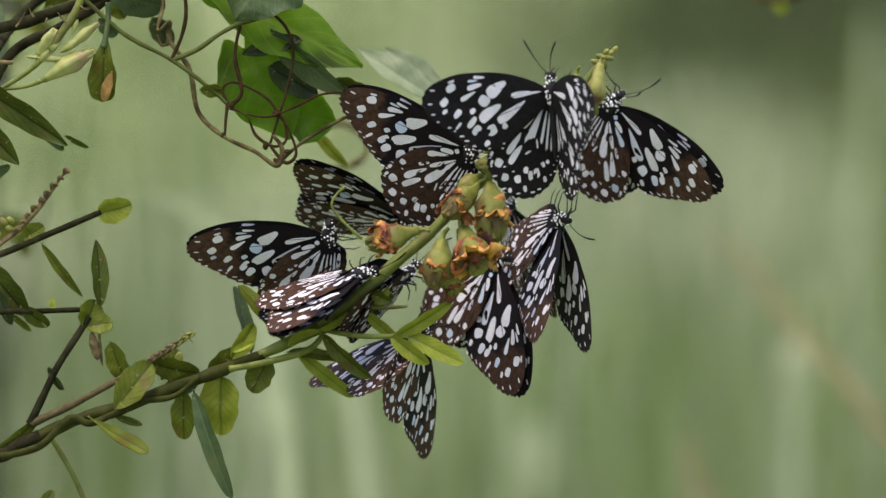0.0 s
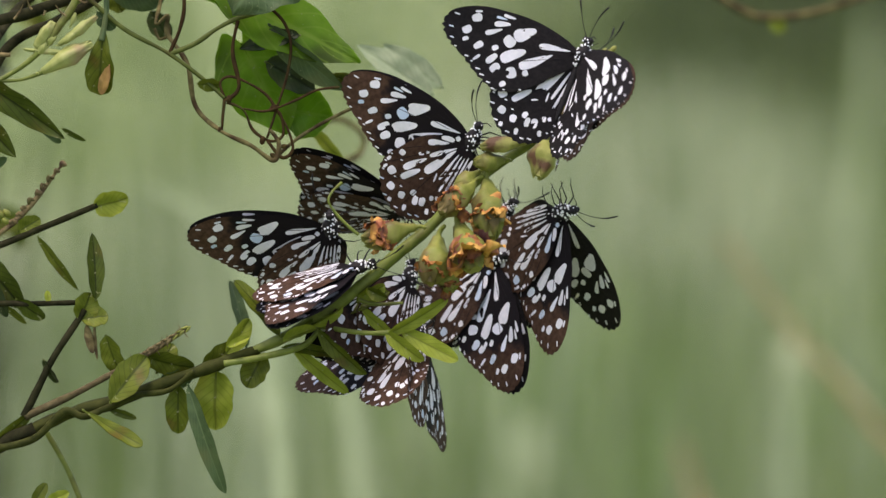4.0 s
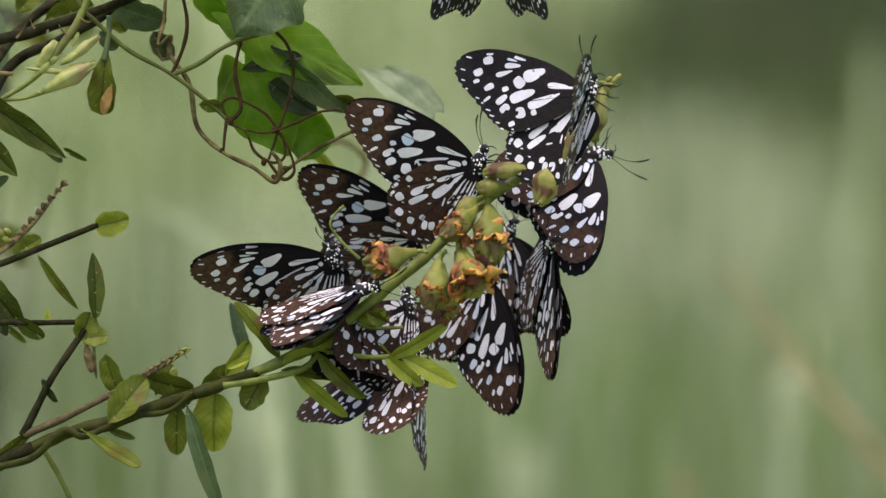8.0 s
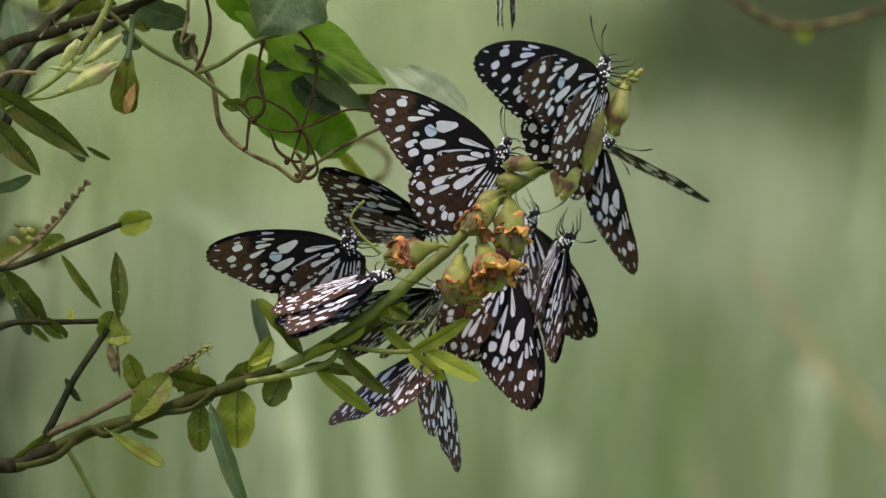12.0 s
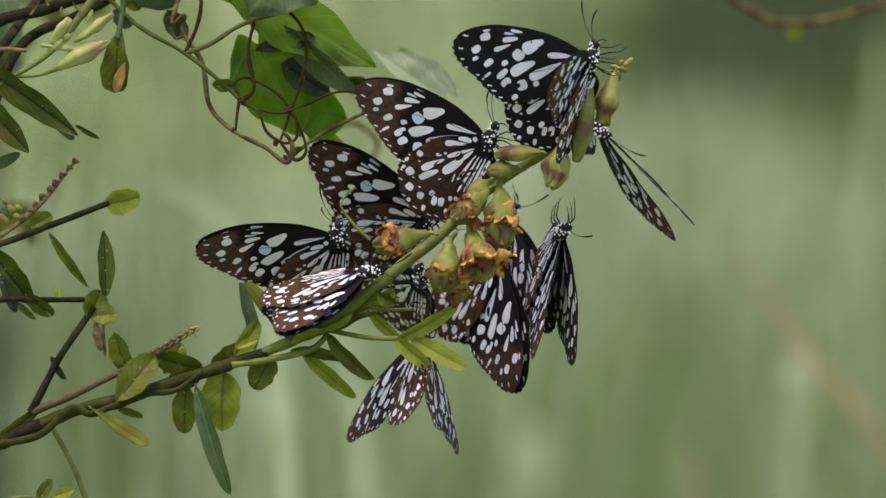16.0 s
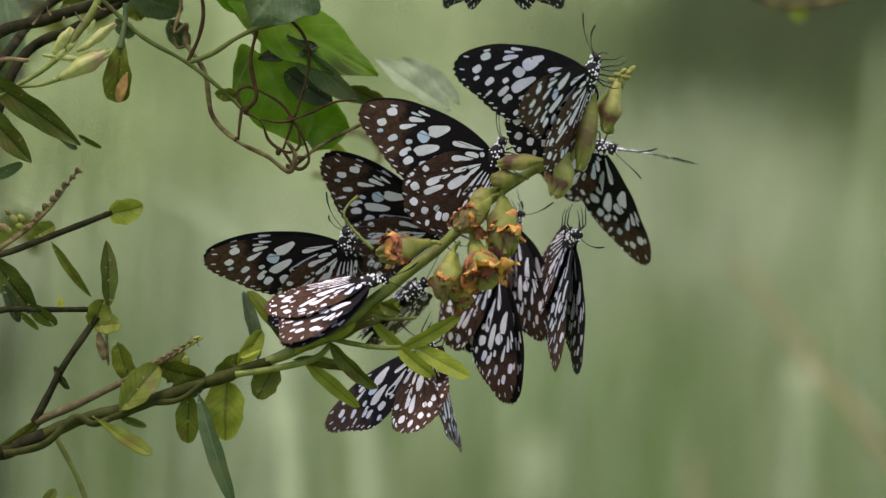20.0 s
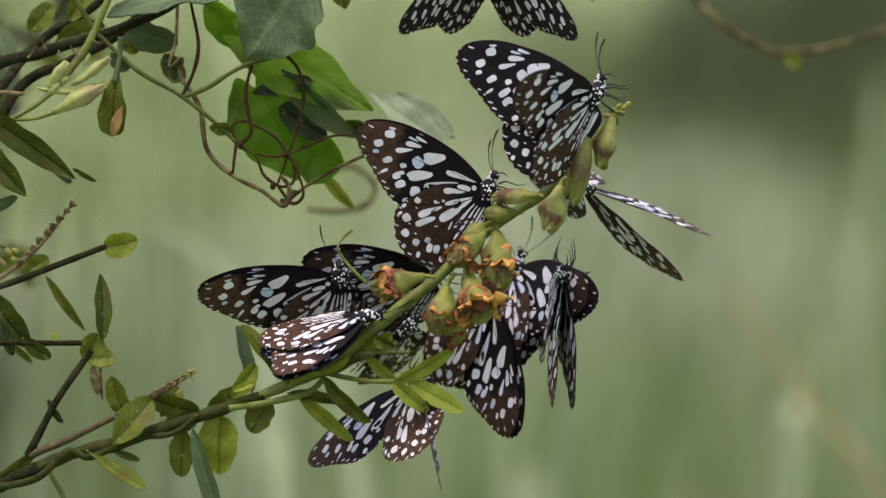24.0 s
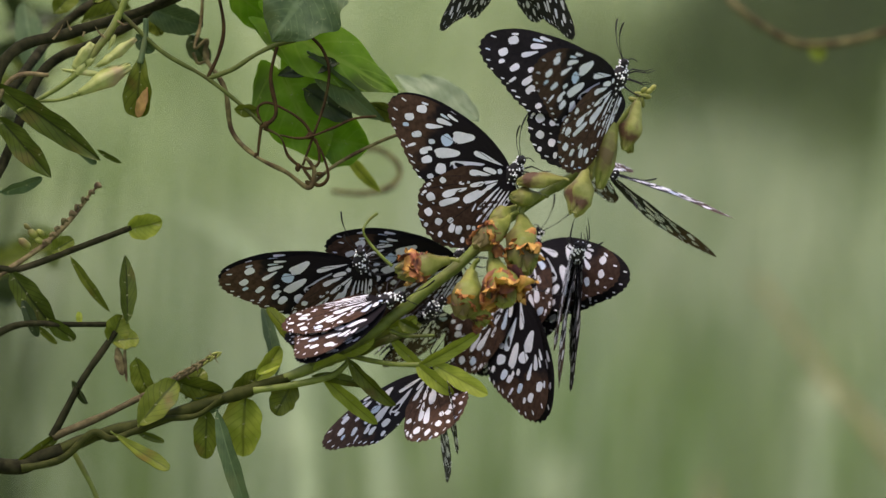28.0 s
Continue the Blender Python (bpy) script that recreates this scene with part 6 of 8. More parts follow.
    walk(tiger_d_wings["left_hindwing"], [(0, pose(0, 0, 0, 89.0, 3.3, -0.1)), (1, pose(0, 0, 0, 88.1, 8.1, -0.3)), (2, pose(0, 0, 0, 89.0, 3.2, -0.1)), (3, pose(0, 0, 0, 89.0, 4.3, -0.1)), (4, pose(0, 0, 0, 89.0, 4.2, -0.1)), (7, pose(0, 0, 0, 88.8, -0.0, 0.0)), (8, pose(0, 0, 0, 88.8, -0.0, 0.0)), (9, pose(0, 0, 0, 88.8, -0.0, 0.0)), (10, pose(0, 0, 0, 88.8, -0.0, 0.0)), (11, pose(0, 0, 0, 89.0, 6.6, -0.1)), (12, pose(0, 0, 0, 89.0, 5.0, -0.1)), (15, pose(0, 0, 0, 89.0, 8.9, -0.2)), (16, pose(0, 0, 0, 88.8, -0.0, 0.0)), (17, pose(0, 0, 0, 88.8, -0.0, 0.0)), (18, pose(0, 0, 0, 88.8, -0.0, 0.0)), (19, pose(0, 0, 0, 88.8, -0.0, 0.0)), (20, pose(0, 0, 0, 88.8, -0.0, 0.0)), (23, pose(0, 0, 0, 88.8, -0.0, 0.0)), (24, pose(0, 0, 0, 88.8, -0.0, 0.0)), (25, pose(0, 0, 0, 88.8, -0.0, 0.0)), (26, pose(0, 0, 0, 88.8, -0.0, 0.0)), (27, pose(0, 0, 0, 88.8, -0.0, 0.0)), (28, pose(0, 0, 0, 88.8, -0.0, 0.0))])
    walk(tiger_d_wings["right_forewing"], [(0, pose(0, 0, 0, -88.7, -9.4, -0.2)), (1, pose(0, 0, 0, -88.4, -23.8, -0.7)), (2, pose(0, 0, 0, -88.3, -13.9, -0.4)), (3, pose(0, 0, 0, -88.2, -18.0, -0.6)), (4, pose(0, 0, 0, -88.3, -17.1, -0.5)), (7, pose(0, 0, 0, -88.6, -11.0, -0.3)), (8, pose(0, 0, 0, -88.6, -11.0, -0.3)), (9, pose(0, 0, 0, -88.5, -9.0, -0.3)), (10, pose(0, 0, 0, -88.3, -5.3, -0.2)), (11, pose(0, 0, 0, -88.1, -15.8, -0.5)), (12, pose(0, 0, 0, -88.2, -12.8, -0.4)), (15, pose(0, 0, 0, -88.4, -24.7, -0.7)), (16, pose(0, 0, 0, -88.7, -7.5, -0.2)), (17, pose(0, 0, 0, -88.7, -7.8, -0.2)), (18, pose(0, 0, 0, -88.6, -6.6, -0.2)), (19, pose(0, 0, 0, -88.5, -4.5, -0.1)), (20, pose(0, 0, 0, -88.2, -3.1, -0.1)), (23, pose(0, 0, 0, -87.4, -2.8, -0.1)), (24, pose(0, 0, 0, -87.7, -5.5, -0.2)), (25, pose(0, 0, 0, -88.0, -8.3, -0.3)), (26, pose(0, 0, 0, -88.0, -8.0, -0.3)), (27, pose(0, 0, 0, -87.9, -7.4, -0.2)), (28, pose(0, 0, 0, -87.9, -6.6, -0.2))])
    walk(tiger_d_wings["right_hindwing"], [(0, pose(0, 0, 0, -88.7, 3.3, 0.1)), (1, pose(0, 0, 0, -88.5, 8.1, 0.2)), (2, pose(0, 0, 0, -88.4, 3.2, 0.1)), (3, pose(0, 0, 0, -88.3, 4.3, 0.1)), (4, pose(0, 0, 0, -88.3, 4.2, 0.1)), (7, pose(0, 0, 0, -88.6, -0.0, 0.0)), (8, pose(0, 0, 0, -88.6, -0.0, 0.0)), (9, pose(0, 0, 0, -88.5, -0.0, 0.0)), (10, pose(0, 0, 0, -88.3, -0.0, 0.0)), (11, pose(0, 0, 0, -88.2, 6.6, 0.2)), (12, pose(0, 0, 0, -88.2, 5.0, 0.2)), (15, pose(0, 0, 0, -88.6, 8.9, 0.2)), (16, pose(0, 0, 0, -88.7, -0.0, 0.0)), (17, pose(0, 0, 0, -88.7, -0.0, 0.0)), (18, pose(0, 0, 0, -88.6, -0.0, 0.0)), (19, pose(0, 0, 0, -88.5, -0.0, 0.0)), (20, pose(0, 0, 0, -88.2, -0.0, 0.0)), (23, pose(0, 0, 0, -87.4, -0.0, 0.0)), (24, pose(0, 0, 0, -87.7, -0.0, 0.0)), (25, pose(0, 0, 0, -88.0, -0.0, 0.0)), (26, pose(0, 0, 0, -88.0, -0.0, 0.0)), (27, pose(0, 0, 0, -87.9, -0.0, 0.0)), (28, pose(0, 0, 0, -87.9, -0.0, 0.0))])
    walk(tiger_e, [(0, pose(-0.03891, 2.88851, 0.95038, 91.7, -57.9, -89.1)),
        (3, pose(-0.03778, 2.88867, 0.95196, 88.6, -58.3, -89.4)),
        (8, pose(-0.03652, 2.88838, 0.94919, 94.0, -56.1, -89.7)),
        (11, pose(-0.03900, 2.88884, 0.95354, 94.6, -55.8, -90.7)),
        (17, pose(-0.03789, 2.88842, 0.94954, 95.7, -55.2, -90.3)),
        (20, pose(-0.03668, 2.88851, 0.95047, 96.8, -54.3, -91.6)),
        (25, pose(-0.03699, 2.88856, 0.95094, 98.3, -54.1, -91.2)),
        (28, pose(-0.03809, 2.88842, 0.94955, 98.4, -54.1, -91.2))])
    walk(tiger_e_wings["left_forewing"], [(0, pose(0, 0, 0, 88.8, -0.4, 0.0)), (3, pose(0, 0, 0, 88.8, -1.4, 0.0)), (8, pose(0, 0, 0, 88.8, -0.9, 0.0)), (11, pose(0, 0, 0, 88.8, 0.1, -0.0)), (17, pose(0, 0, 0, 88.8, -1.8, 0.0)), (20, pose(0, 0, 0, 88.8, -1.5, 0.0)), (25, pose(0, 0, 0, 88.8, -1.2, 0.0)), (28, pose(0, 0, 0, 88.8, -1.1, 0.0))])
    walk(tiger_e_wings["left_hindwing"], [(0, pose(0, 0, 0, 88.8, -0.0, 0.0)), (3, pose(0, 0, 0, 88.8, -0.0, 0.0)), (8, pose(0, 0, 0, 88.8, -0.0, 0.0)), (11, pose(0, 0, 0, 88.8, -0.0, 0.0)), (17, pose(0, 0, 0, 88.8, -0.0, 0.0)), (20, pose(0, 0, 0, 88.8, -0.0, 0.0)), (25, pose(0, 0, 0, 88.8, -0.0, 0.0)), (28, pose(0, 0, 0, 88.8, -0.0, 0.0))])
    walk(tiger_e_wings["right_forewing"], [(0, pose(0, 0, 0, -88.8, -0.4, -0.0)), (3, pose(0, 0, 0, -89.0, -1.4, -0.0)), (8, pose(0, 0, 0, -88.9, -0.9, -0.0)), (11, pose(0, 0, 0, -89.0, 0.1, 0.0)), (17, pose(0, 0, 0, -89.0, -1.8, -0.0)), (20, pose(0, 0, 0, -89.0, -1.5, -0.0)), (25, pose(0, 0, 0, -88.9, -1.2, -0.0)), (28, pose(0, 0, 0, -89.0, -1.1, -0.0))])
    walk(tiger_e_wings["right_hindwing"], [(0, pose(0, 0, 0, -88.8, -0.0, 0.0)), (3, pose(0, 0, 0, -89.0, -0.0, 0.0)), (8, pose(0, 0, 0, -88.9, -0.0, 0.0)), (11, pose(0, 0, 0, -89.0, -0.0, 0.0)), (17, pose(0, 0, 0, -89.0, -0.0, 0.0)), (20, pose(0, 0, 0, -89.0, -0.0, 0.0)), (25, pose(0, 0, 0, -88.9, -0.0, 0.0)), (28, pose(0, 0, 0, -89.0, -0.0, 0.0))])
    walk(tiger_f, [(0, pose(-0.02853, 2.87921, 0.93853, 104.4, -14.0, -7.0)),
        (1, pose(-0.02853, 2.87921, 0.93853, 104.4, -14.0, -7.0)),
        (2, pose(-0.02847, 2.87928, 0.93916, 104.3, -14.0, -6.7)),
        (3, pose(-0.02827, 2.87930, 0.93941, 104.2, -14.2, -6.6)),
        (4, pose(-0.02791, 2.87930, 0.93940, 104.0, -14.4, -6.7)),
        (7, pose(-0.02672, 2.87930, 0.93931, 103.5, -15.3, -7.0)),
        (8, pose(-0.02662, 2.87930, 0.93929, 103.3, -15.7, -7.3)),
        (9, pose(-0.02748, 2.87940, 0.94029, 103.0, -16.3, -7.9)),
        (10, pose(-0.02904, 2.87960, 0.94218, 102.5, -17.2, -8.7)),
        (11, pose(-0.02987, 2.87971, 0.94320, 102.3, -17.6, -9.1)),
        (12, pose(-0.02983, 2.87967, 0.94285, 102.5, -17.4, -8.8)),
        (15, pose(-0.02934, 2.87934, 0.93971, 105.1, -14.8, -6.3)),
        (16, pose(-0.02910, 2.87925, 0.93883, 106.2, -13.9, -5.4)),
        (17, pose(-0.02884, 2.87921, 0.93848, 107.0, -13.3, -4.7)),
        (18, pose(-0.02858, 2.87922, 0.93861, 107.5, -13.2, -4.4)),
        (19, pose(-0.02858, 2.87922, 0.93861, 107.5, -13.2, -4.4)),
        (20, pose(-0.02832, 2.87927, 0.93898, 107.9, -13.6, -4.2)),
        (23, pose(-0.02831, 2.87924, 0.93880, 107.4, -12.3, -3.8)),
        (24, pose(-0.02831, 2.87923, 0.93870, 107.2, -11.8, -3.7)),
        (25, pose(-0.02832, 2.87922, 0.93861, 107.0, -11.6, -3.6)),
        (26, pose(-0.02839, 2.87922, 0.93853, 106.8, -12.0, -3.9)),
        (27, pose(-0.02855, 2.87921, 0.93847, 106.6, -12.9, -4.3)),
        (28, pose(-0.02875, 2.87921, 0.93842, 106.4, -14.0, -5.0))])
    walk(tiger_f_wings["left_forewing"], [(0, pose(0, 0, 0, 88.6, -29.0, 0.7)), (1, pose(0, 0, 0, 88.6, -29.0, 0.7)), (2, pose(0, 0, 0, 88.6, -29.4, 0.7)), (3, pose(0, 0, 0, 88.6, -29.3, 0.7)), (4, pose(0, 0, 0, 88.6, -29.0, 0.7)), (7, pose(0, 0, 0, 88.7, -28.0, 0.6)), (8, pose(0, 0, 0, 88.7, -27.4, 0.6)), (9, pose(0, 0, 0, 88.7, -26.5, 0.6)), (10, pose(0, 0, 0, 88.7, -25.6, 0.6)), (11, pose(0, 0, 0, 88.7, -25.2, 0.6)), (12, pose(0, 0, 0, 88.7, -25.5, 0.6)), (15, pose(0, 0, 0, 88.7, -27.8, 0.6)), (16, pose(0, 0, 0, 88.7, -28.5, 0.6)), (17, pose(0, 0, 0, 88.7, -29.0, 0.6)), (18, pose(0, 0, 0, 88.7, -29.4, 0.7)), (19, pose(0, 0, 0, 88.7, -29.4, 0.7)), (20, pose(0, 0, 0, 88.6, -29.6, 0.7)), (23, pose(0, 0, 0, 88.6, -29.8, 0.7)), (24, pose(0, 0, 0, 88.6, -29.8, 0.7)), (25, pose(0, 0, 0, 88.5, -29.8, 0.7)), (26, pose(0, 0, 0, 88.6, -29.9, 0.7)), (27, pose(0, 0, 0, 88.6, -30.1, 0.7)), (28, pose(0, 0, 0, 88.6, -30.2, 0.7))])
    walk(tiger_f_wings["left_hindwing"], [(0, pose(0, 0, 0, 88.8, 0.1, -0.0)), (1, pose(0, 0, 0, 88.8, 0.1, -0.0)), (2, pose(0, 0, 0, 88.8, 0.0, -0.0)), (3, pose(0, 0, 0, 88.8, 0.0, -0.0)), (4, pose(0, 0, 0, 88.8, 0.0, -0.0)), (7, pose(0, 0, 0, 88.8, 0.1, -0.0)), (8, pose(0, 0, 0, 88.8, 0.1, -0.0)), (9, pose(0, 0, 0, 88.8, 0.2, -0.0)), (10, pose(0, 0, 0, 88.8, 0.2, -0.0)), (11, pose(0, 0, 0, 88.8, 0.3, -0.0)), (12, pose(0, 0, 0, 88.8, 0.2, -0.0)), (15, pose(0, 0, 0, 88.8, 0.0, -0.0)), (16, pose(0, 0, 0, 88.8, -0.1, 0.0)), (17, pose(0, 0, 0, 88.8, -0.1, 0.0)), (18, pose(0, 0, 0, 88.8, -0.2, 0.0)), (19, pose(0, 0, 0, 88.8, -0.2, 0.0)), (20, pose(0, 0, 0, 88.8, -0.2, 0.0)), (23, pose(0, 0, 0, 88.8, -0.2, 0.0)), (24, pose(0, 0, 0, 88.7, -0.1, 0.0)), (25, pose(0, 0, 0, 88.7, -0.1, 0.0)), (26, pose(0, 0, 0, 88.7, -0.1, 0.0)), (27, pose(0, 0, 0, 88.8, -0.1, 0.0)), (28, pose(0, 0, 0, 88.8, -0.1, 0.0))])
    walk(tiger_f_wings["right_forewing"], [(0, pose(0, 0, 0, -88.8, -29.0, -0.6)), (1, pose(0, 0, 0, -88.8, -29.0, -0.6)), (2, pose(0, 0, 0, -88.8, -29.4, -0.6)), (3, pose(0, 0, 0, -88.8, -29.3, -0.6)), (4, pose(0, 0, 0, -88.8, -29.0, -0.6)), (7, pose(0, 0, 0, -88.9, -28.0, -0.5)), (8, pose(0, 0, 0, -88.9, -27.4, -0.5)), (9, pose(0, 0, 0, -88.9, -26.5, -0.5)), (10, pose(0, 0, 0, -88.9, -25.6, -0.5)), (11, pose(0, 0, 0, -88.9, -25.2, -0.5)), (12, pose(0, 0, 0, -88.9, -25.5, -0.5)), (15, pose(0, 0, 0, -88.9, -27.8, -0.5)), (16, pose(0, 0, 0, -88.8, -28.5, -0.6)), (17, pose(0, 0, 0, -88.8, -29.0, -0.6)), (18, pose(0, 0, 0, -88.8, -29.4, -0.6)), (19, pose(0, 0, 0, -88.8, -29.4, -0.6)), (20, pose(0, 0, 0, -88.8, -29.6, -0.6)), (23, pose(0, 0, 0, -88.8, -29.8, -0.6)), (24, pose(0, 0, 0, -88.8, -29.8, -0.6)), (25, pose(0, 0, 0, -88.8, -29.8, -0.6)), (26, pose(0, 0, 0, -88.8, -29.9, -0.6)), (27, pose(0, 0, 0, -88.8, -30.1, -0.6)), (28, pose(0, 0, 0, -88.8, -30.2, -0.6))])
    walk(tiger_f_wings["right_hindwing"], [(0, pose(0, 0, 0, -89.0, 0.1, 0.0)), (1, pose(0, 0, 0, -89.0, 0.1, 0.0)), (2, pose(0, 0, 0, -89.0, 0.0, 0.0)), (3, pose(0, 0, 0, -89.0, 0.0, 0.0)), (4, pose(0, 0, 0, -89.0, 0.0, 0.0)), (7, pose(0, 0, 0, -89.0, 0.1, 0.0)), (8, pose(0, 0, 0, -89.0, 0.1, 0.0)), (9, pose(0, 0, 0, -89.0, 0.2, 0.0)), (10, pose(0, 0, 0, -89.0, 0.2, 0.0)), (11, pose(0, 0, 0, -89.0, 0.3, 0.0)), (12, pose(0, 0, 0, -89.0, 0.2, 0.0)), (15, pose(0, 0, 0, -89.0, 0.0, 0.0)), (16, pose(0, 0, 0, -89.0, -0.1, -0.0)), (17, pose(0, 0, 0, -89.0, -0.1, -0.0)), (18, pose(0, 0, 0, -89.0, -0.2, -0.0)), (19, pose(0, 0, 0, -89.0, -0.2, -0.0)), (20, pose(0, 0, 0, -89.0, -0.2, -0.0)), (23, pose(0, 0, 0, -89.0, -0.2, -0.0)), (24, pose(0, 0, 0, -89.0, -0.1, -0.0)), (25, pose(0, 0, 0, -89.0, -0.1, -0.0)), (26, pose(0, 0, 0, -89.0, -0.1, -0.0)), (27, pose(0, 0, 0, -89.0, -0.1, -0.0)), (28, pose(0, 0, 0, -89.0, -0.1, -0.0))])
    walk(tiger_g, [(0, pose(0.03922, 2.89702, 0.95484, 166.8, -7.9, -67.2)),
        (1, pose(0.04361, 2.89741, 0.95862, -172.1, -3.0, -49.8)),
        (2, pose(0.04180, 2.89731, 0.95767, -171.4, -12.6, -49.4)),
        (3, pose(0.04240, 2.89732, 0.95769, -164.4, -21.1, -32.6)),
        (4, pose(0.04167, 2.89720, 0.95657, -166.9, -13.9, -45.4)),
        (7, pose(0.03520, 2.89696, 0.95419, -3.0, -146.7, 103.8)),
        (8, pose(0.03821, 2.89690, 0.95358, -6.3, -154.1, 105.4)),
        (9, pose(0.03437, 2.89676, 0.95221, -11.0, -146.7, 106.1)),
        (10, pose(0.03492, 2.89688, 0.95346, -5.9, -145.4, 105.0)),
        (11, pose(0.03390, 2.89792, 0.96341, 176.2, -11.0, -61.1)),
        (12, pose(0.03475, 2.89692, 0.95379, 165.6, -31.2, -72.7)),
        (15, pose(0.03806, 2.89741, 0.95855, 173.2, 4.8, -67.3)),
        (16, pose(0.03778, 2.89680, 0.95278, -5.7, -156.6, 104.6)),
        (17, pose(0.03820, 2.89726, 0.95715, 173.5, 2.0, -67.4)),
        (18, pose(0.03734, 2.89695, 0.95424, -7.4, -135.0, 115.4)),
        (19, pose(0.03747, 2.89724, 0.95701, -4.0, -147.2, 115.0)),
        (20, pose(0.04033, 2.89690, 0.95376, 175.4, -17.3, -75.1)),
        (23, pose(0.03727, 2.89721, 0.95666, 174.8, -17.4, -76.4)),
        (24, pose(0.03939, 2.89688, 0.95340, -2.7, -151.5, 98.5)),
        (25, pose(0.03822, 2.89716, 0.95612, -0.7, -158.4, 96.5)),
        (26, pose(0.03754, 2.89690, 0.95355, -1.4, -147.0, 97.7)),
        (27, pose(0.03732, 2.89695, 0.95418, -1.1, -140.7, 95.1)),
        (28, pose(0.03577, 2.89695, 0.95410, -5.0, -141.6, 97.6))])
    walk(tiger_g_wings["left_forewing"], [(0, pose(0, 0, 0, 77.8, 25.0, -5.2)), (1, pose(0, 0, 0, 63.5, -5.2, 2.6)), (2, pose(0, 0, 0, 74.4, -5.4, 1.5)), (3, pose(0, 0, 0, 72.9, -9.4, 2.9)), (4, pose(0, 0, 0, 68.0, -6.9, 2.8)), (7, pose(0, 0, 0, 89.5, 2.7, -0.0)), (8, pose(0, 0, 0, 89.3, 4.4, -0.1)), (9, pose(0, 0, 0, 89.3, 1.6, -0.0)), (10, pose(0, 0, 0, 89.3, 5.9, -0.1)), (11, pose(0, 0, 0, 89.0, -12.3, 0.2)), (12, pose(0, 0, 0, 89.4, 11.7, -0.1)), (15, pose(0, 0, 0, 88.1, 11.4, -0.4)), (16, pose(0, 0, 0, 78.0, 9.7, -2.1)), (17, pose(0, 0, 0, 86.5, 9.5, -0.6)), (18, pose(0, 0, 0, 80.8, -13.5, 2.2)), (19, pose(0, 0, 0, 82.7, -5.6, 0.7)), (20, pose(0, 0, 0, 82.8, 11.6, -1.5)), (23, pose(0, 0, 0, 83.2, 8.8, -1.0)), (24, pose(0, 0, 0, 86.1, 2.9, -0.2)), (25, pose(0, 0, 0, 82.7, 7.4, -0.9)), (26, pose(0, 0, 0, 81.8, -1.5, 0.2)), (27, pose(0, 0, 0, 82.2, -9.3, 1.3)), (28, pose(0, 0, 0, 85.9, -9.9, 0.7))])
    walk(tiger_g_wings["left_hindwing"], [(0, pose(0, 0, 0, 79.0, -0.0, 0.0)), (1, pose(0, 0, 0, 63.6, -0.0, 0.0)), (2, pose(0, 0, 0, 74.5, -0.0, 0.0)), (3, pose(0, 0, 0, 73.2, -0.0, 0.0)), (4, pose(0, 0, 0, 68.2, -0.0, 0.0)), (7, pose(0, 0, 0, 89.5, -3.2, 0.0)), (8, pose(0, 0, 0, 89.3, -2.8, 0.0)), (9, pose(0, 0, 0, 89.3, -2.8, 0.0)), (10, pose(0, 0, 0, 89.3, -3.1, 0.0)), (11, pose(0, 0, 0, 89.0, -0.0, 0.0)), (12, pose(0, 0, 0, 89.4, -0.4, 0.0)), (15, pose(0, 0, 0, 88.2, -0.0, 0.0)), (16, pose(0, 0, 0, 78.2, -0.0, 0.0)), (17, pose(0, 0, 0, 86.5, -0.0, 0.0)), (18, pose(0, 0, 0, 81.0, -0.8, 0.1)), (19, pose(0, 0, 0, 82.8, -1.1, 0.1)), (20, pose(0, 0, 0, 82.9, -0.8, 0.1)), (23, pose(0, 0, 0, 83.3, -1.3, 0.2)), (24, pose(0, 0, 0, 86.1, -0.7, 0.0)), (25, pose(0, 0, 0, 82.8, -0.5, 0.1)), (26, pose(0, 0, 0, 81.8, -0.9, 0.1)), (27, pose(0, 0, 0, 82.3, 0.2, -0.0)), (28, pose(0, 0, 0, 85.9, 0.7, -0.1))])
    walk(tiger_g_wings["right_forewing"], [(0, pose(0, 0, 0, -74.5, 24.7, 6.6)), (1, pose(0, 0, 0, -64.9, -5.3, -2.5)), (2, pose(0, 0, 0, -70.4, -5.3, -1.9)), (3, pose(0, 0, 0, -67.5, -9.1, -3.8)), (4, pose(0, 0, 0, -71.6, -7.1, -2.3)), (7, pose(0, 0, 0, -89.5, 2.7, 0.0)), (8, pose(0, 0, 0, -89.3, 4.4, 0.1)), (9, pose(0, 0, 0, -89.3, 1.6, 0.0)), (10, pose(0, 0, 0, -89.4, 5.9, 0.1)), (11, pose(0, 0, 0, -86.1, -12.3, -0.8)), (12, pose(0, 0, 0, -89.4, 11.7, 0.1)), (15, pose(0, 0, 0, -82.9, 11.4, 1.4)), (16, pose(0, 0, 0, -85.0, 9.9, 0.9)), (17, pose(0, 0, 0, -82.0, 9.4, 1.3)), (18, pose(0, 0, 0, -89.0, -13.6, -0.2)), (19, pose(0, 0, 0, -89.0, -5.7, -0.1)), (20, pose(0, 0, 0, -87.7, 11.7, 0.5)), (23, pose(0, 0, 0, -89.0, 8.8, 0.2)), (24, pose(0, 0, 0, -85.6, 2.9, 0.2)), (25, pose(0, 0, 0, -89.0, 7.5, 0.1)), (26, pose(0, 0, 0, -89.0, -1.5, -0.0)), (27, pose(0, 0, 0, -89.0, -9.4, -0.2)), (28, pose(0, 0, 0, -89.0, -9.9, -0.2))])
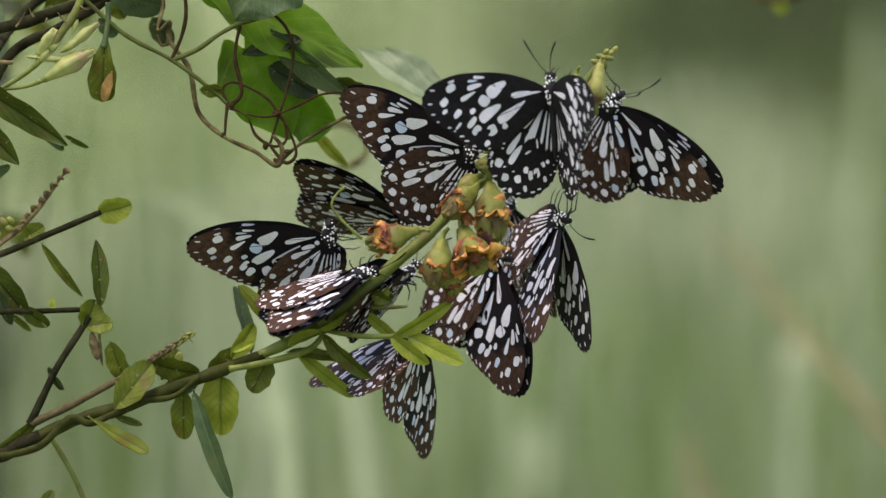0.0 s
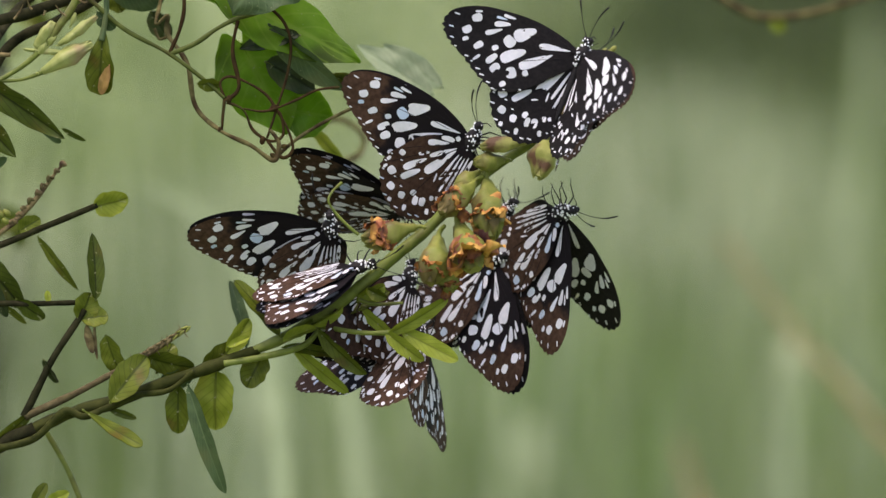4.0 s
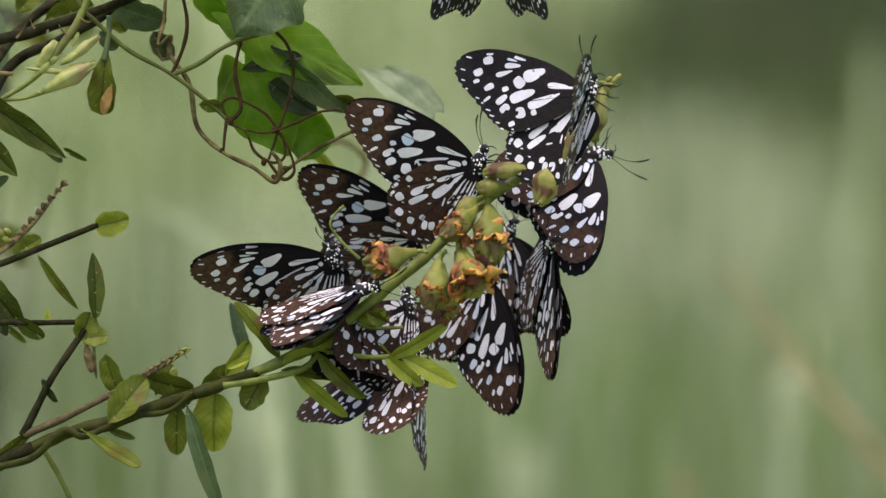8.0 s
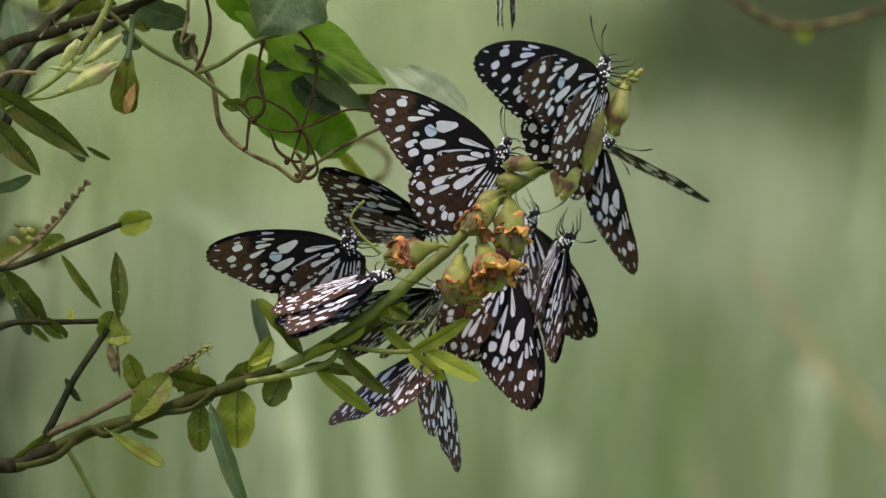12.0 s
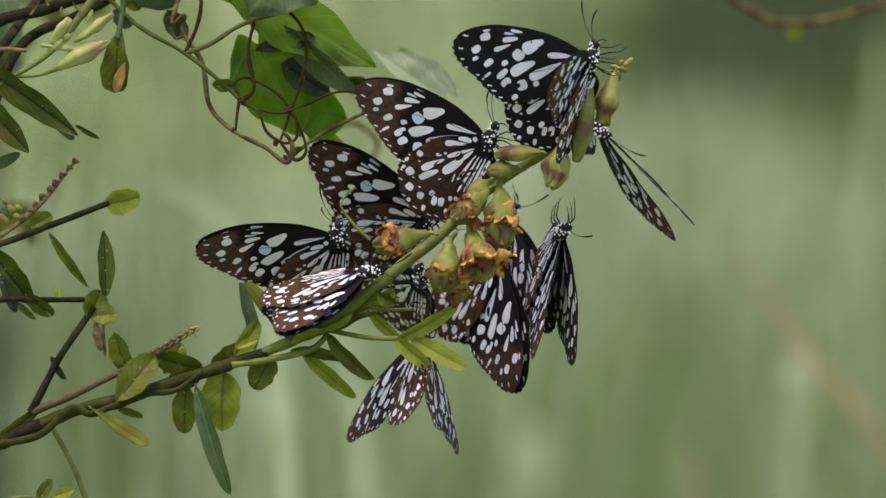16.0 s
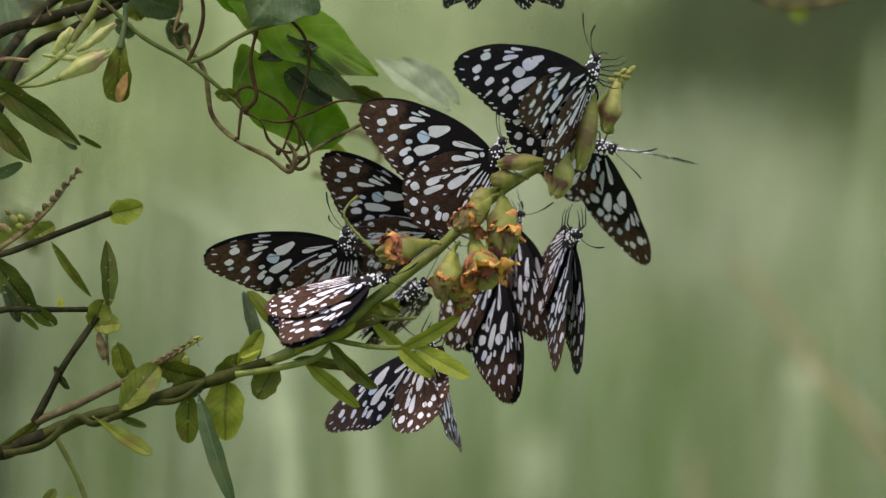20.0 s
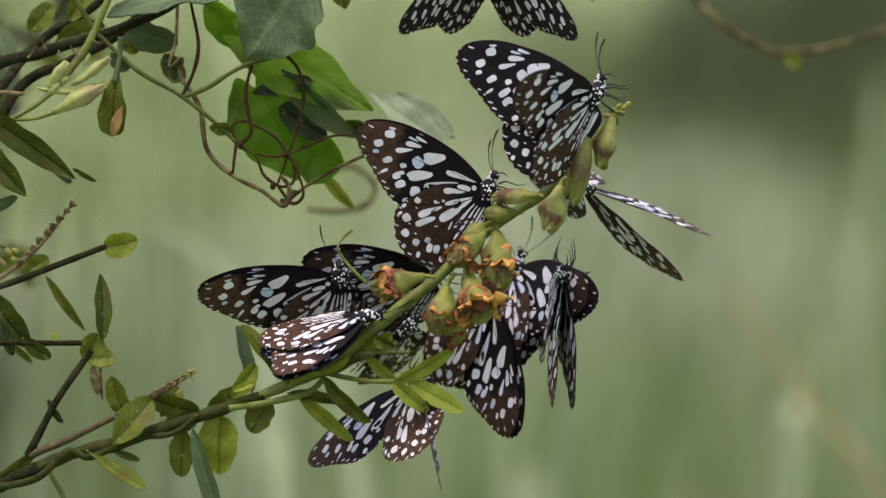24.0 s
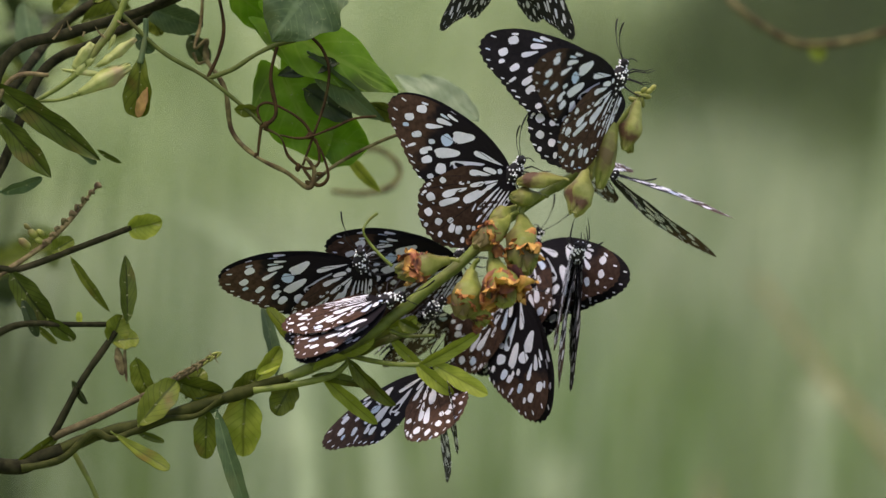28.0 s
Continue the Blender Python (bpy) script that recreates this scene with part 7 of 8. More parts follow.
    walk(tiger_g_wings["right_hindwing"], [(0, pose(0, 0, 0, -75.9, -0.0, 0.0)), (1, pose(0, 0, 0, -65.0, -0.0, 0.0)), (2, pose(0, 0, 0, -70.5, -0.0, 0.0)), (3, pose(0, 0, 0, -67.8, -0.0, 0.0)), (4, pose(0, 0, 0, -71.8, -0.0, 0.0)), (7, pose(0, 0, 0, -89.5, -3.2, -0.0)), (8, pose(0, 0, 0, -89.3, -2.8, -0.0)), (9, pose(0, 0, 0, -89.3, -2.8, -0.0)), (10, pose(0, 0, 0, -89.4, -3.1, -0.0)), (11, pose(0, 0, 0, -86.2, -0.0, 0.0)), (12, pose(0, 0, 0, -89.4, -0.4, -0.0)), (15, pose(0, 0, 0, -83.0, -0.0, 0.0)), (16, pose(0, 0, 0, -85.0, -0.0, -0.0)), (17, pose(0, 0, 0, -82.1, -0.0, 0.0)), (18, pose(0, 0, 0, -89.0, -0.8, -0.0)), (19, pose(0, 0, 0, -89.0, -1.1, -0.0)), (20, pose(0, 0, 0, -87.8, -0.8, -0.0)), (23, pose(0, 0, 0, -89.0, -1.3, -0.0)), (24, pose(0, 0, 0, -85.6, -0.7, -0.1)), (25, pose(0, 0, 0, -89.0, -0.5, -0.0)), (26, pose(0, 0, 0, -89.0, -0.9, -0.0)), (27, pose(0, 0, 0, -89.0, 0.2, 0.0)), (28, pose(0, 0, 0, -89.0, 0.7, 0.0))])
    walk(tiger_h, [(0, pose(0.01791, 2.91340, 0.93854, 168.6, -18.9, -42.0)),
        (3, pose(0.01839, 2.91334, 0.93791, 162.1, -21.0, -32.5)),
        (8, pose(0.01759, 2.91356, 0.94006, 168.5, -17.5, -39.5)),
        (11, pose(0.01605, 2.91360, 0.94042, 168.5, -20.1, -41.6)),
        (17, pose(0.01689, 2.91367, 0.94106, 169.6, -19.8, -49.7)),
        (20, pose(0.01577, 2.91360, 0.94043, 171.4, -18.3, -56.3)),
        (25, pose(0.01556, 2.91365, 0.94092, 169.9, -21.4, -44.2)),
        (28, pose(0.01613, 2.91353, 0.93973, 167.6, -22.3, -41.0))])
    walk(tiger_h_wings["left_forewing"], [(0, pose(0, 0, 0, 87.1, 9.4, -0.5)), (3, pose(0, 0, 0, 87.9, 6.8, -0.2)), (8, pose(0, 0, 0, 88.3, 7.7, -0.2)), (11, pose(0, 0, 0, 88.2, 8.5, -0.3)), (17, pose(0, 0, 0, 88.3, 10.1, -0.3)), (20, pose(0, 0, 0, 88.6, 11.9, -0.3)), (25, pose(0, 0, 0, 88.4, 8.4, -0.2)), (28, pose(0, 0, 0, 88.2, 8.3, -0.3))])
    walk(tiger_h_wings["left_hindwing"], [(0, pose(0, 0, 0, 87.1, -0.0, 0.0)), (3, pose(0, 0, 0, 87.9, -0.0, 0.0)), (8, pose(0, 0, 0, 88.3, -0.0, 0.0)), (11, pose(0, 0, 0, 88.2, -0.0, 0.0)), (17, pose(0, 0, 0, 88.4, -0.0, 0.0)), (20, pose(0, 0, 0, 88.6, -0.0, 0.0)), (25, pose(0, 0, 0, 88.4, -0.0, 0.0)), (28, pose(0, 0, 0, 88.2, -0.0, 0.0))])
    walk(tiger_h_wings["right_forewing"], [(0, pose(0, 0, 0, -88.5, 9.4, 0.2)), (3, pose(0, 0, 0, -88.5, 6.8, 0.2)), (8, pose(0, 0, 0, -88.5, 7.7, 0.2)), (11, pose(0, 0, 0, -88.5, 8.5, 0.2)), (17, pose(0, 0, 0, -88.5, 10.1, 0.3)), (20, pose(0, 0, 0, -88.5, 11.9, 0.3)), (25, pose(0, 0, 0, -88.5, 8.4, 0.2)), (28, pose(0, 0, 0, -88.5, 8.3, 0.2))])
    walk(tiger_h_wings["right_hindwing"], [(0, pose(0, 0, 0, -88.5, -0.0, 0.0)), (3, pose(0, 0, 0, -88.5, -0.0, 0.0)), (8, pose(0, 0, 0, -88.5, -0.0, 0.0)), (11, pose(0, 0, 0, -88.5, -0.0, 0.0)), (17, pose(0, 0, 0, -88.5, -0.0, 0.0)), (20, pose(0, 0, 0, -88.5, -0.0, 0.0)), (25, pose(0, 0, 0, -88.5, -0.0, 0.0)), (28, pose(0, 0, 0, -88.5, -0.0, 0.0))])
    walk(tiger_i, [(0, pose(-0.00776, 2.89301, 0.91664, -147.8, -28.3, 63.8)),
        (1, pose(-0.00727, 2.89256, 0.91244, -152.7, -23.8, 72.9)),
        (2, pose(-0.00891, 2.89293, 0.91595, -150.9, -27.3, 73.1)),
        (3, pose(-0.00831, 2.89300, 0.91654, -154.4, -30.9, 81.9)),
        (4, pose(-0.00680, 2.89283, 0.91501, -153.8, -32.9, 82.2)),
        (7, pose(-0.00812, 2.89286, 0.91521, 17.7, -150.9, -84.0)),
        (8, pose(-0.00800, 2.89280, 0.91458, 24.6, -146.1, -93.2)),
        (9, pose(-0.00942, 2.89273, 0.91384, 24.6, -146.2, -89.8)),
        (10, pose(-0.01102, 2.89297, 0.91627, 24.9, -147.3, -89.0)),
        (11, pose(-0.01021, 2.89326, 0.91915, -142.6, -27.3, 72.1)),
        (12, pose(-0.00961, 2.89309, 0.91743, -154.7, -25.8, 80.1)),
        (15, pose(-0.00756, 2.89282, 0.91474, -159.2, -22.8, 78.4)),
        (16, pose(-0.00804, 2.89282, 0.91493, 11.0, -148.0, -87.9)),
        (17, pose(-0.00914, 2.89289, 0.91553, 10.0, -150.1, -84.3)),
        (18, pose(-0.00718, 2.89284, 0.91513, 12.3, -144.3, -88.7)),
        (19, pose(-0.00865, 2.89281, 0.91485, 12.6, -152.6, -78.7)),
        (20, pose(-0.00734, 2.89281, 0.91476, 14.0, -144.8, -82.3)),
        (23, pose(-0.00932, 2.89302, 0.91665, 12.4, -148.2, -77.3)),
        (24, pose(-0.00954, 2.89282, 0.91463, 15.7, -149.4, -79.9)),
        (25, pose(-0.01187, 2.89308, 0.91713, 8.1, -147.9, -71.5)),
        (26, pose(-0.00832, 2.89290, 0.91553, 18.0, -143.1, -80.8)),
        (27, pose(-0.00971, 2.89290, 0.91560, 20.5, -145.5, -81.4)),
        (28, pose(-0.01096, 2.89268, 0.91347, 19.7, -152.5, -78.3))])
    walk(tiger_i_wings["left_forewing"], [(0, pose(0, 0, 0, 64.7, -2.3, 1.1)), (1, pose(0, 0, 0, 56.8, 0.1, -0.0)), (2, pose(0, 0, 0, 50.6, -0.1, 0.1)), (3, pose(0, 0, 0, 57.3, -0.4, 0.2)), (4, pose(0, 0, 0, 55.2, 0.3, -0.2)), (7, pose(0, 0, 0, 48.3, 6.0, -5.4)), (8, pose(0, 0, 0, 60.8, 3.4, -1.9)), (9, pose(0, 0, 0, 54.2, 1.7, -1.3)), (10, pose(0, 0, 0, 55.6, 3.3, -2.3)), (11, pose(0, 0, 0, 51.1, 1.9, -1.6)), (12, pose(0, 0, 0, 56.0, 2.2, -1.5)), (15, pose(0, 0, 0, 59.2, 2.9, -1.7)), (16, pose(0, 0, 0, 61.0, 0.7, -0.4)), (17, pose(0, 0, 0, 57.4, 4.6, -2.9)), (18, pose(0, 0, 0, 54.7, 0.7, -0.5)), (19, pose(0, 0, 0, 46.7, 9.0, -8.4)), (20, pose(0, 0, 0, 55.5, 4.0, -2.7)), (23, pose(0, 0, 0, 58.0, 4.1, -2.5)), (24, pose(0, 0, 0, 56.0, 5.5, -3.7)), (25, pose(0, 0, 0, 58.9, 7.5, -4.5)), (26, pose(0, 0, 0, 55.7, -0.6, 0.4)), (27, pose(0, 0, 0, 60.3, -0.3, 0.2)), (28, pose(0, 0, 0, 57.4, 6.6, -4.2))])
    walk(tiger_i_wings["left_hindwing"], [(0, pose(0, 0, 0, 63.9, -13.6, 6.6)), (1, pose(0, 0, 0, 55.9, -11.8, 7.9)), (2, pose(0, 0, 0, 50.1, -8.6, 7.1)), (3, pose(0, 0, 0, 56.2, -13.8, 9.1)), (4, pose(0, 0, 0, 54.3, -12.2, 8.7)), (7, pose(0, 0, 0, 47.4, -12.2, 11.0)), (8, pose(0, 0, 0, 59.9, -14.1, 8.0)), (9, pose(0, 0, 0, 52.8, -14.9, 11.0)), (10, pose(0, 0, 0, 54.4, -14.0, 9.8)), (11, pose(0, 0, 0, 50.5, -9.7, 7.9)), (12, pose(0, 0, 0, 55.1, -12.2, 8.4)), (15, pose(0, 0, 0, 59.0, -7.6, 4.6)), (16, pose(0, 0, 0, 60.2, -12.4, 7.0)), (17, pose(0, 0, 0, 56.7, -11.8, 7.7)), (18, pose(0, 0, 0, 53.7, -13.0, 9.4)), (19, pose(0, 0, 0, 46.5, -10.2, 9.5)), (20, pose(0, 0, 0, 54.5, -13.3, 9.3)), (23, pose(0, 0, 0, 56.9, -14.4, 9.2)), (24, pose(0, 0, 0, 54.7, -15.7, 10.8)), (25, pose(0, 0, 0, 58.0, -15.1, 9.2)), (26, pose(0, 0, 0, 54.3, -15.0, 10.6)), (27, pose(0, 0, 0, 59.2, -14.9, 8.7)), (28, pose(0, 0, 0, 56.0, -16.7, 11.0))])
    walk(tiger_i_wings["right_forewing"], [(0, pose(0, 0, 0, -54.5, -2.1, -1.5)), (1, pose(0, 0, 0, -53.6, 0.1, 0.0)), (2, pose(0, 0, 0, -45.4, -0.1, -0.1)), (3, pose(0, 0, 0, -53.9, -0.3, -0.2)), (4, pose(0, 0, 0, -51.6, 0.2, 0.2)), (7, pose(0, 0, 0, -48.0, 6.0, 5.4)), (8, pose(0, 0, 0, -56.9, 3.2, 2.1)), (9, pose(0, 0, 0, -49.8, 1.6, 1.4)), (10, pose(0, 0, 0, -52.1, 3.2, 2.5)), (11, pose(0, 0, 0, -55.9, 2.1, 1.4)), (12, pose(0, 0, 0, -63.5, 2.4, 1.2)), (15, pose(0, 0, 0, -67.3, 3.1, 1.3)), (16, pose(0, 0, 0, -71.0, 0.8, 0.3)), (17, pose(0, 0, 0, -67.1, 5.0, 2.1)), (18, pose(0, 0, 0, -62.7, 0.7, 0.4)), (19, pose(0, 0, 0, -51.2, 9.6, 7.7)), (20, pose(0, 0, 0, -62.6, 4.3, 2.2)), (23, pose(0, 0, 0, -65.2, 4.4, 2.0)), (24, pose(0, 0, 0, -62.6, 5.9, 3.1)), (25, pose(0, 0, 0, -68.4, 8.2, 3.2)), (26, pose(0, 0, 0, -62.0, -0.7, -0.4)), (27, pose(0, 0, 0, -65.8, -0.3, -0.2)), (28, pose(0, 0, 0, -63.3, 7.0, 3.5))])
    walk(tiger_i_wings["right_hindwing"], [(0, pose(0, 0, 0, -53.6, -12.2, -8.9)), (1, pose(0, 0, 0, -52.7, -11.3, -8.5)), (2, pose(0, 0, 0, -44.9, -7.9, -7.9)), (3, pose(0, 0, 0, -52.8, -13.2, -9.9)), (4, pose(0, 0, 0, -50.7, -11.7, -9.4)), (7, pose(0, 0, 0, -47.1, -12.1, -11.0)), (8, pose(0, 0, 0, -55.9, -13.5, -9.0)), (9, pose(0, 0, 0, -48.3, -14.0, -12.2)), (10, pose(0, 0, 0, -50.9, -13.4, -10.7)), (11, pose(0, 0, 0, -55.3, -10.3, -7.1)), (12, pose(0, 0, 0, -62.8, -13.2, -6.7)), (15, pose(0, 0, 0, -67.1, -8.2, -3.4)), (16, pose(0, 0, 0, -70.4, -13.4, -4.7)), (17, pose(0, 0, 0, -66.5, -12.9, -5.6)), (18, pose(0, 0, 0, -61.7, -14.1, -7.5)), (19, pose(0, 0, 0, -51.0, -10.9, -8.7)), (20, pose(0, 0, 0, -61.7, -14.4, -7.6)), (23, pose(0, 0, 0, -64.3, -15.4, -7.3)), (24, pose(0, 0, 0, -61.4, -16.8, -9.0)), (25, pose(0, 0, 0, -67.7, -16.4, -6.6)), (26, pose(0, 0, 0, -60.8, -16.1, -8.8)), (27, pose(0, 0, 0, -64.8, -15.7, -7.3)), (28, pose(0, 0, 0, -62.1, -17.7, -9.1))])
    walk(tiger_j, [(0, pose(0.02335, 2.93531, 0.95562, -155.9, -51.0, -90.3)),
        (1, pose(0.02532, 2.93494, 0.95208, -154.8, -48.5, -86.9)),
        (2, pose(0.02340, 2.93517, 0.95427, -176.5, -48.6, -74.2)),
        (4, pose(0.02312, 2.93495, 0.95222, 163.3, -47.9, -50.9)),
        (7, pose(0.02384, 2.93522, 0.95476, 174.0, -49.6, -60.9)),
        (9, pose(0.02391, 2.93482, 0.95095, 176.1, -65.2, -47.6)),
        (10, pose(0.02265, 2.93511, 0.95375, 176.1, -61.9, -41.2)),
        (11, pose(0.02091, 2.93562, 0.95863, -178.8, -55.3, -50.6)),
        (12, pose(0.02335, 2.93536, 0.95608, -167.0, -48.1, -69.6)),
        (15, pose(0.02026, 2.93504, 0.95306, 178.1, -49.5, -62.2)),
        (19, pose(0.02054, 2.93505, 0.95311, 177.5, -49.5, -61.9)),
        (23, pose(0.02327, 2.93515, 0.95412, 176.7, -55.7, -56.2)),
        (24, pose(0.02400, 2.93482, 0.95098, 100.6, -69.5, 23.5)),
        (25, pose(0.02126, 2.93534, 0.95589, 120.3, -68.5, 12.0)),
        (26, pose(0.02082, 2.93520, 0.95457, 113.4, -68.3, 16.5)),
        (27, pose(0.02140, 2.93525, 0.95507, 120.2, -68.1, 14.1)),
        (28, pose(0.02122, 2.93500, 0.95265, 100.3, -65.2, 32.7))])
    walk(tiger_j_wings["left_forewing"], [(0, pose(0, 0, 0, 85.6, -3.8, 0.3)), (1, pose(0, 0, 0, 87.2, -3.1, 0.2)), (2, pose(0, 0, 0, 86.6, -3.3, 0.2)), (4, pose(0, 0, 0, 87.0, -1.3, 0.1)), (7, pose(0, 0, 0, 87.1, -1.4, 0.1)), (9, pose(0, 0, 0, 87.6, 0.5, -0.0)), (10, pose(0, 0, 0, 87.2, -0.0, 0.0)), (11, pose(0, 0, 0, 86.9, -0.8, 0.0)), (12, pose(0, 0, 0, 86.8, -2.1, 0.1)), (15, pose(0, 0, 0, 86.7, -1.4, 0.1)), (19, pose(0, 0, 0, 87.0, -1.4, 0.1)), (23, pose(0, 0, 0, 87.2, -0.5, 0.0)), (24, pose(0, 0, 0, 87.5, 0.2, -0.0)), (25, pose(0, 0, 0, 87.4, -0.1, 0.0)), (26, pose(0, 0, 0, 86.9, -0.1, 0.0)), (27, pose(0, 0, 0, 87.2, -0.1, 0.0)), (28, pose(0, 0, 0, 86.9, 0.1, -0.0))])
    walk(tiger_j_wings["left_hindwing"], [(0, pose(0, 0, 0, 85.6, -0.0, 0.0)), (1, pose(0, 0, 0, 87.2, -0.0, 0.0)), (2, pose(0, 0, 0, 86.6, -0.0, 0.0)), (4, pose(0, 0, 0, 87.0, -0.0, 0.0)), (7, pose(0, 0, 0, 87.1, -0.0, 0.0)), (9, pose(0, 0, 0, 87.6, -0.0, 0.0)), (10, pose(0, 0, 0, 87.2, -0.0, 0.0)), (11, pose(0, 0, 0, 86.9, -0.0, 0.0)), (12, pose(0, 0, 0, 86.8, -0.0, 0.0)), (15, pose(0, 0, 0, 86.7, -0.0, 0.0)), (19, pose(0, 0, 0, 87.0, -0.0, 0.0)), (23, pose(0, 0, 0, 87.2, -0.0, 0.0)), (24, pose(0, 0, 0, 87.5, -0.0, 0.0)), (25, pose(0, 0, 0, 87.4, -0.0, 0.0)), (26, pose(0, 0, 0, 86.9, -0.0, 0.0)), (27, pose(0, 0, 0, 87.2, -0.0, 0.0)), (28, pose(0, 0, 0, 86.9, -0.0, 0.0))])
    walk(tiger_j_wings["right_forewing"], [(0, pose(0, 0, 0, -87.0, -3.8, -0.2)), (1, pose(0, 0, 0, -87.0, -3.1, -0.2)), (2, pose(0, 0, 0, -87.0, -3.3, -0.2)), (4, pose(0, 0, 0, -87.0, -1.3, -0.1)), (7, pose(0, 0, 0, -87.0, -1.4, -0.1)), (9, pose(0, 0, 0, -87.0, 0.5, 0.0)), (10, pose(0, 0, 0, -87.0, -0.0, -0.0)), (11, pose(0, 0, 0, -87.0, -0.8, -0.0)), (12, pose(0, 0, 0, -87.0, -2.1, -0.1)), (15, pose(0, 0, 0, -87.0, -1.4, -0.1)), (19, pose(0, 0, 0, -87.0, -1.4, -0.1)), (23, pose(0, 0, 0, -87.0, -0.5, -0.0)), (24, pose(0, 0, 0, -87.0, 0.2, 0.0)), (25, pose(0, 0, 0, -87.0, -0.1, -0.0)), (26, pose(0, 0, 0, -87.0, -0.1, -0.0)), (27, pose(0, 0, 0, -87.0, -0.1, -0.0)), (28, pose(0, 0, 0, -87.0, 0.1, 0.0))])
    walk(tiger_j_wings["right_hindwing"], [(0, pose(0, 0, 0, -87.0, -0.0, 0.0)), (1, pose(0, 0, 0, -87.0, -0.0, 0.0)), (2, pose(0, 0, 0, -87.0, -0.0, 0.0)), (4, pose(0, 0, 0, -87.0, -0.0, 0.0)), (7, pose(0, 0, 0, -87.0, -0.0, 0.0)), (9, pose(0, 0, 0, -87.0, -0.0, 0.0)), (10, pose(0, 0, 0, -87.0, -0.0, 0.0)), (11, pose(0, 0, 0, -87.0, -0.0, 0.0)), (12, pose(0, 0, 0, -87.0, -0.0, 0.0)), (15, pose(0, 0, 0, -87.0, -0.0, 0.0)), (19, pose(0, 0, 0, -87.0, -0.0, 0.0)), (23, pose(0, 0, 0, -87.0, -0.0, 0.0)), (24, pose(0, 0, 0, -87.0, -0.0, 0.0)), (25, pose(0, 0, 0, -87.0, -0.0, 0.0)), (26, pose(0, 0, 0, -87.0, -0.0, 0.0)), (27, pose(0, 0, 0, -87.0, -0.0, 0.0)), (28, pose(0, 0, 0, -87.0, -0.0, 0.0))])
    walk(tiger_k, [(0, pose(-0.01269, 2.90806, 0.93556, 36.6, -40.7, 36.5)),
        (4, pose(-0.01026, 2.90780, 0.93310, -47.8, -63.4, 80.0)),
        (9, pose(-0.01131, 2.90764, 0.93154, -60.4, -52.1, 95.0)),
        (10.5, pose(-0.01000, 2.90787, 0.93378, 111.5, -76.7, -76.8)),
        (12, pose(-0.00868, 2.90811, 0.93602, 116.5, -25.7, -81.7)),
        (15, pose(-0.00862, 2.90816, 0.93647, 111.5, -10.4, -100.6)),
        (16, pose(-0.01005, 2.90804, 0.93533, 48.0, -45.1, -96.7)),
        (17, pose(-0.01148, 2.90792, 0.93419, -51.5, -46.9, -45.7)),
        (25, pose(-0.01228, 2.90781, 0.93316, -72.9, -39.7, -40.0)),
        (28, pose(-0.01228, 2.90781, 0.93316, -72.9, -39.7, -40.0))])
    walk(tiger_k_wings["left_forewing"], [(0, pose(0, 0, 0, 75.1, -47.6, 11.1)), (4, pose(0, 0, 0, 76.7, -41.1, 8.9)), (9, pose(0, 0, 0, 76.9, -39.9, 8.5)), (12, pose(0, 0, 0, 79.3, 20.8, -3.8)), (15, pose(0, 0, 0, 77.1, -38.8, 8.1)), (17, pose(0, 0, 0, 74.8, -48.4, 11.4)), (25, pose(0, 0, 0, 75.2, -47.2, 11.0)), (28, pose(0, 0, 0, 75.2, -47.2, 11.0))])
    walk(tiger_k_wings["left_hindwing"], [(0, pose(0, 0, 0, 80.0, -0.0, 0.0)), (4, pose(0, 0, 0, 80.0, -0.0, 0.0)), (9, pose(0, 0, 0, 80.0, -0.0, 0.0)), (12, pose(0, 0, 0, 80.0, -0.0, 0.0)), (15, pose(0, 0, 0, 80.0, -0.0, 0.0)), (17, pose(0, 0, 0, 80.0, -0.0, 0.0)), (25, pose(0, 0, 0, 80.0, -0.0, 0.0)), (28, pose(0, 0, 0, 80.0, -0.0, 0.0))])
    walk(tiger_k_wings["right_forewing"], [(0, pose(0, 0, 0, -72.9, -47.3, -12.7)), (4, pose(0, 0, 0, -76.7, -41.2, -8.8)), (9, pose(0, 0, 0, -75.5, -39.7, -9.4)), (12, pose(0, 0, 0, -77.9, 20.7, 4.3)), (15, pose(0, 0, 0, -78.4, -38.9, -7.3)), (17, pose(0, 0, 0, -82.3, -49.1, -5.9)), (25, pose(0, 0, 0, -77.2, -47.4, -9.5)), (28, pose(0, 0, 0, -77.2, -47.4, -9.5))])
    walk(tiger_k_wings["right_hindwing"], [(0, pose(0, 0, 0, -78.5, -0.0, 0.0)), (4, pose(0, 0, 0, -80.0, -0.0, 0.0)), (9, pose(0, 0, 0, -78.9, -0.0, 0.0)), (12, pose(0, 0, 0, -78.7, -0.0, 0.0)), (15, pose(0, 0, 0, -81.0, -0.0, 0.0)), (17, pose(0, 0, 0, -84.9, -0.0, 0.0)), (25, pose(0, 0, 0, -81.4, -0.0, 0.0)), (28, pose(0, 0, 0, -81.4, -0.0, 0.0))])
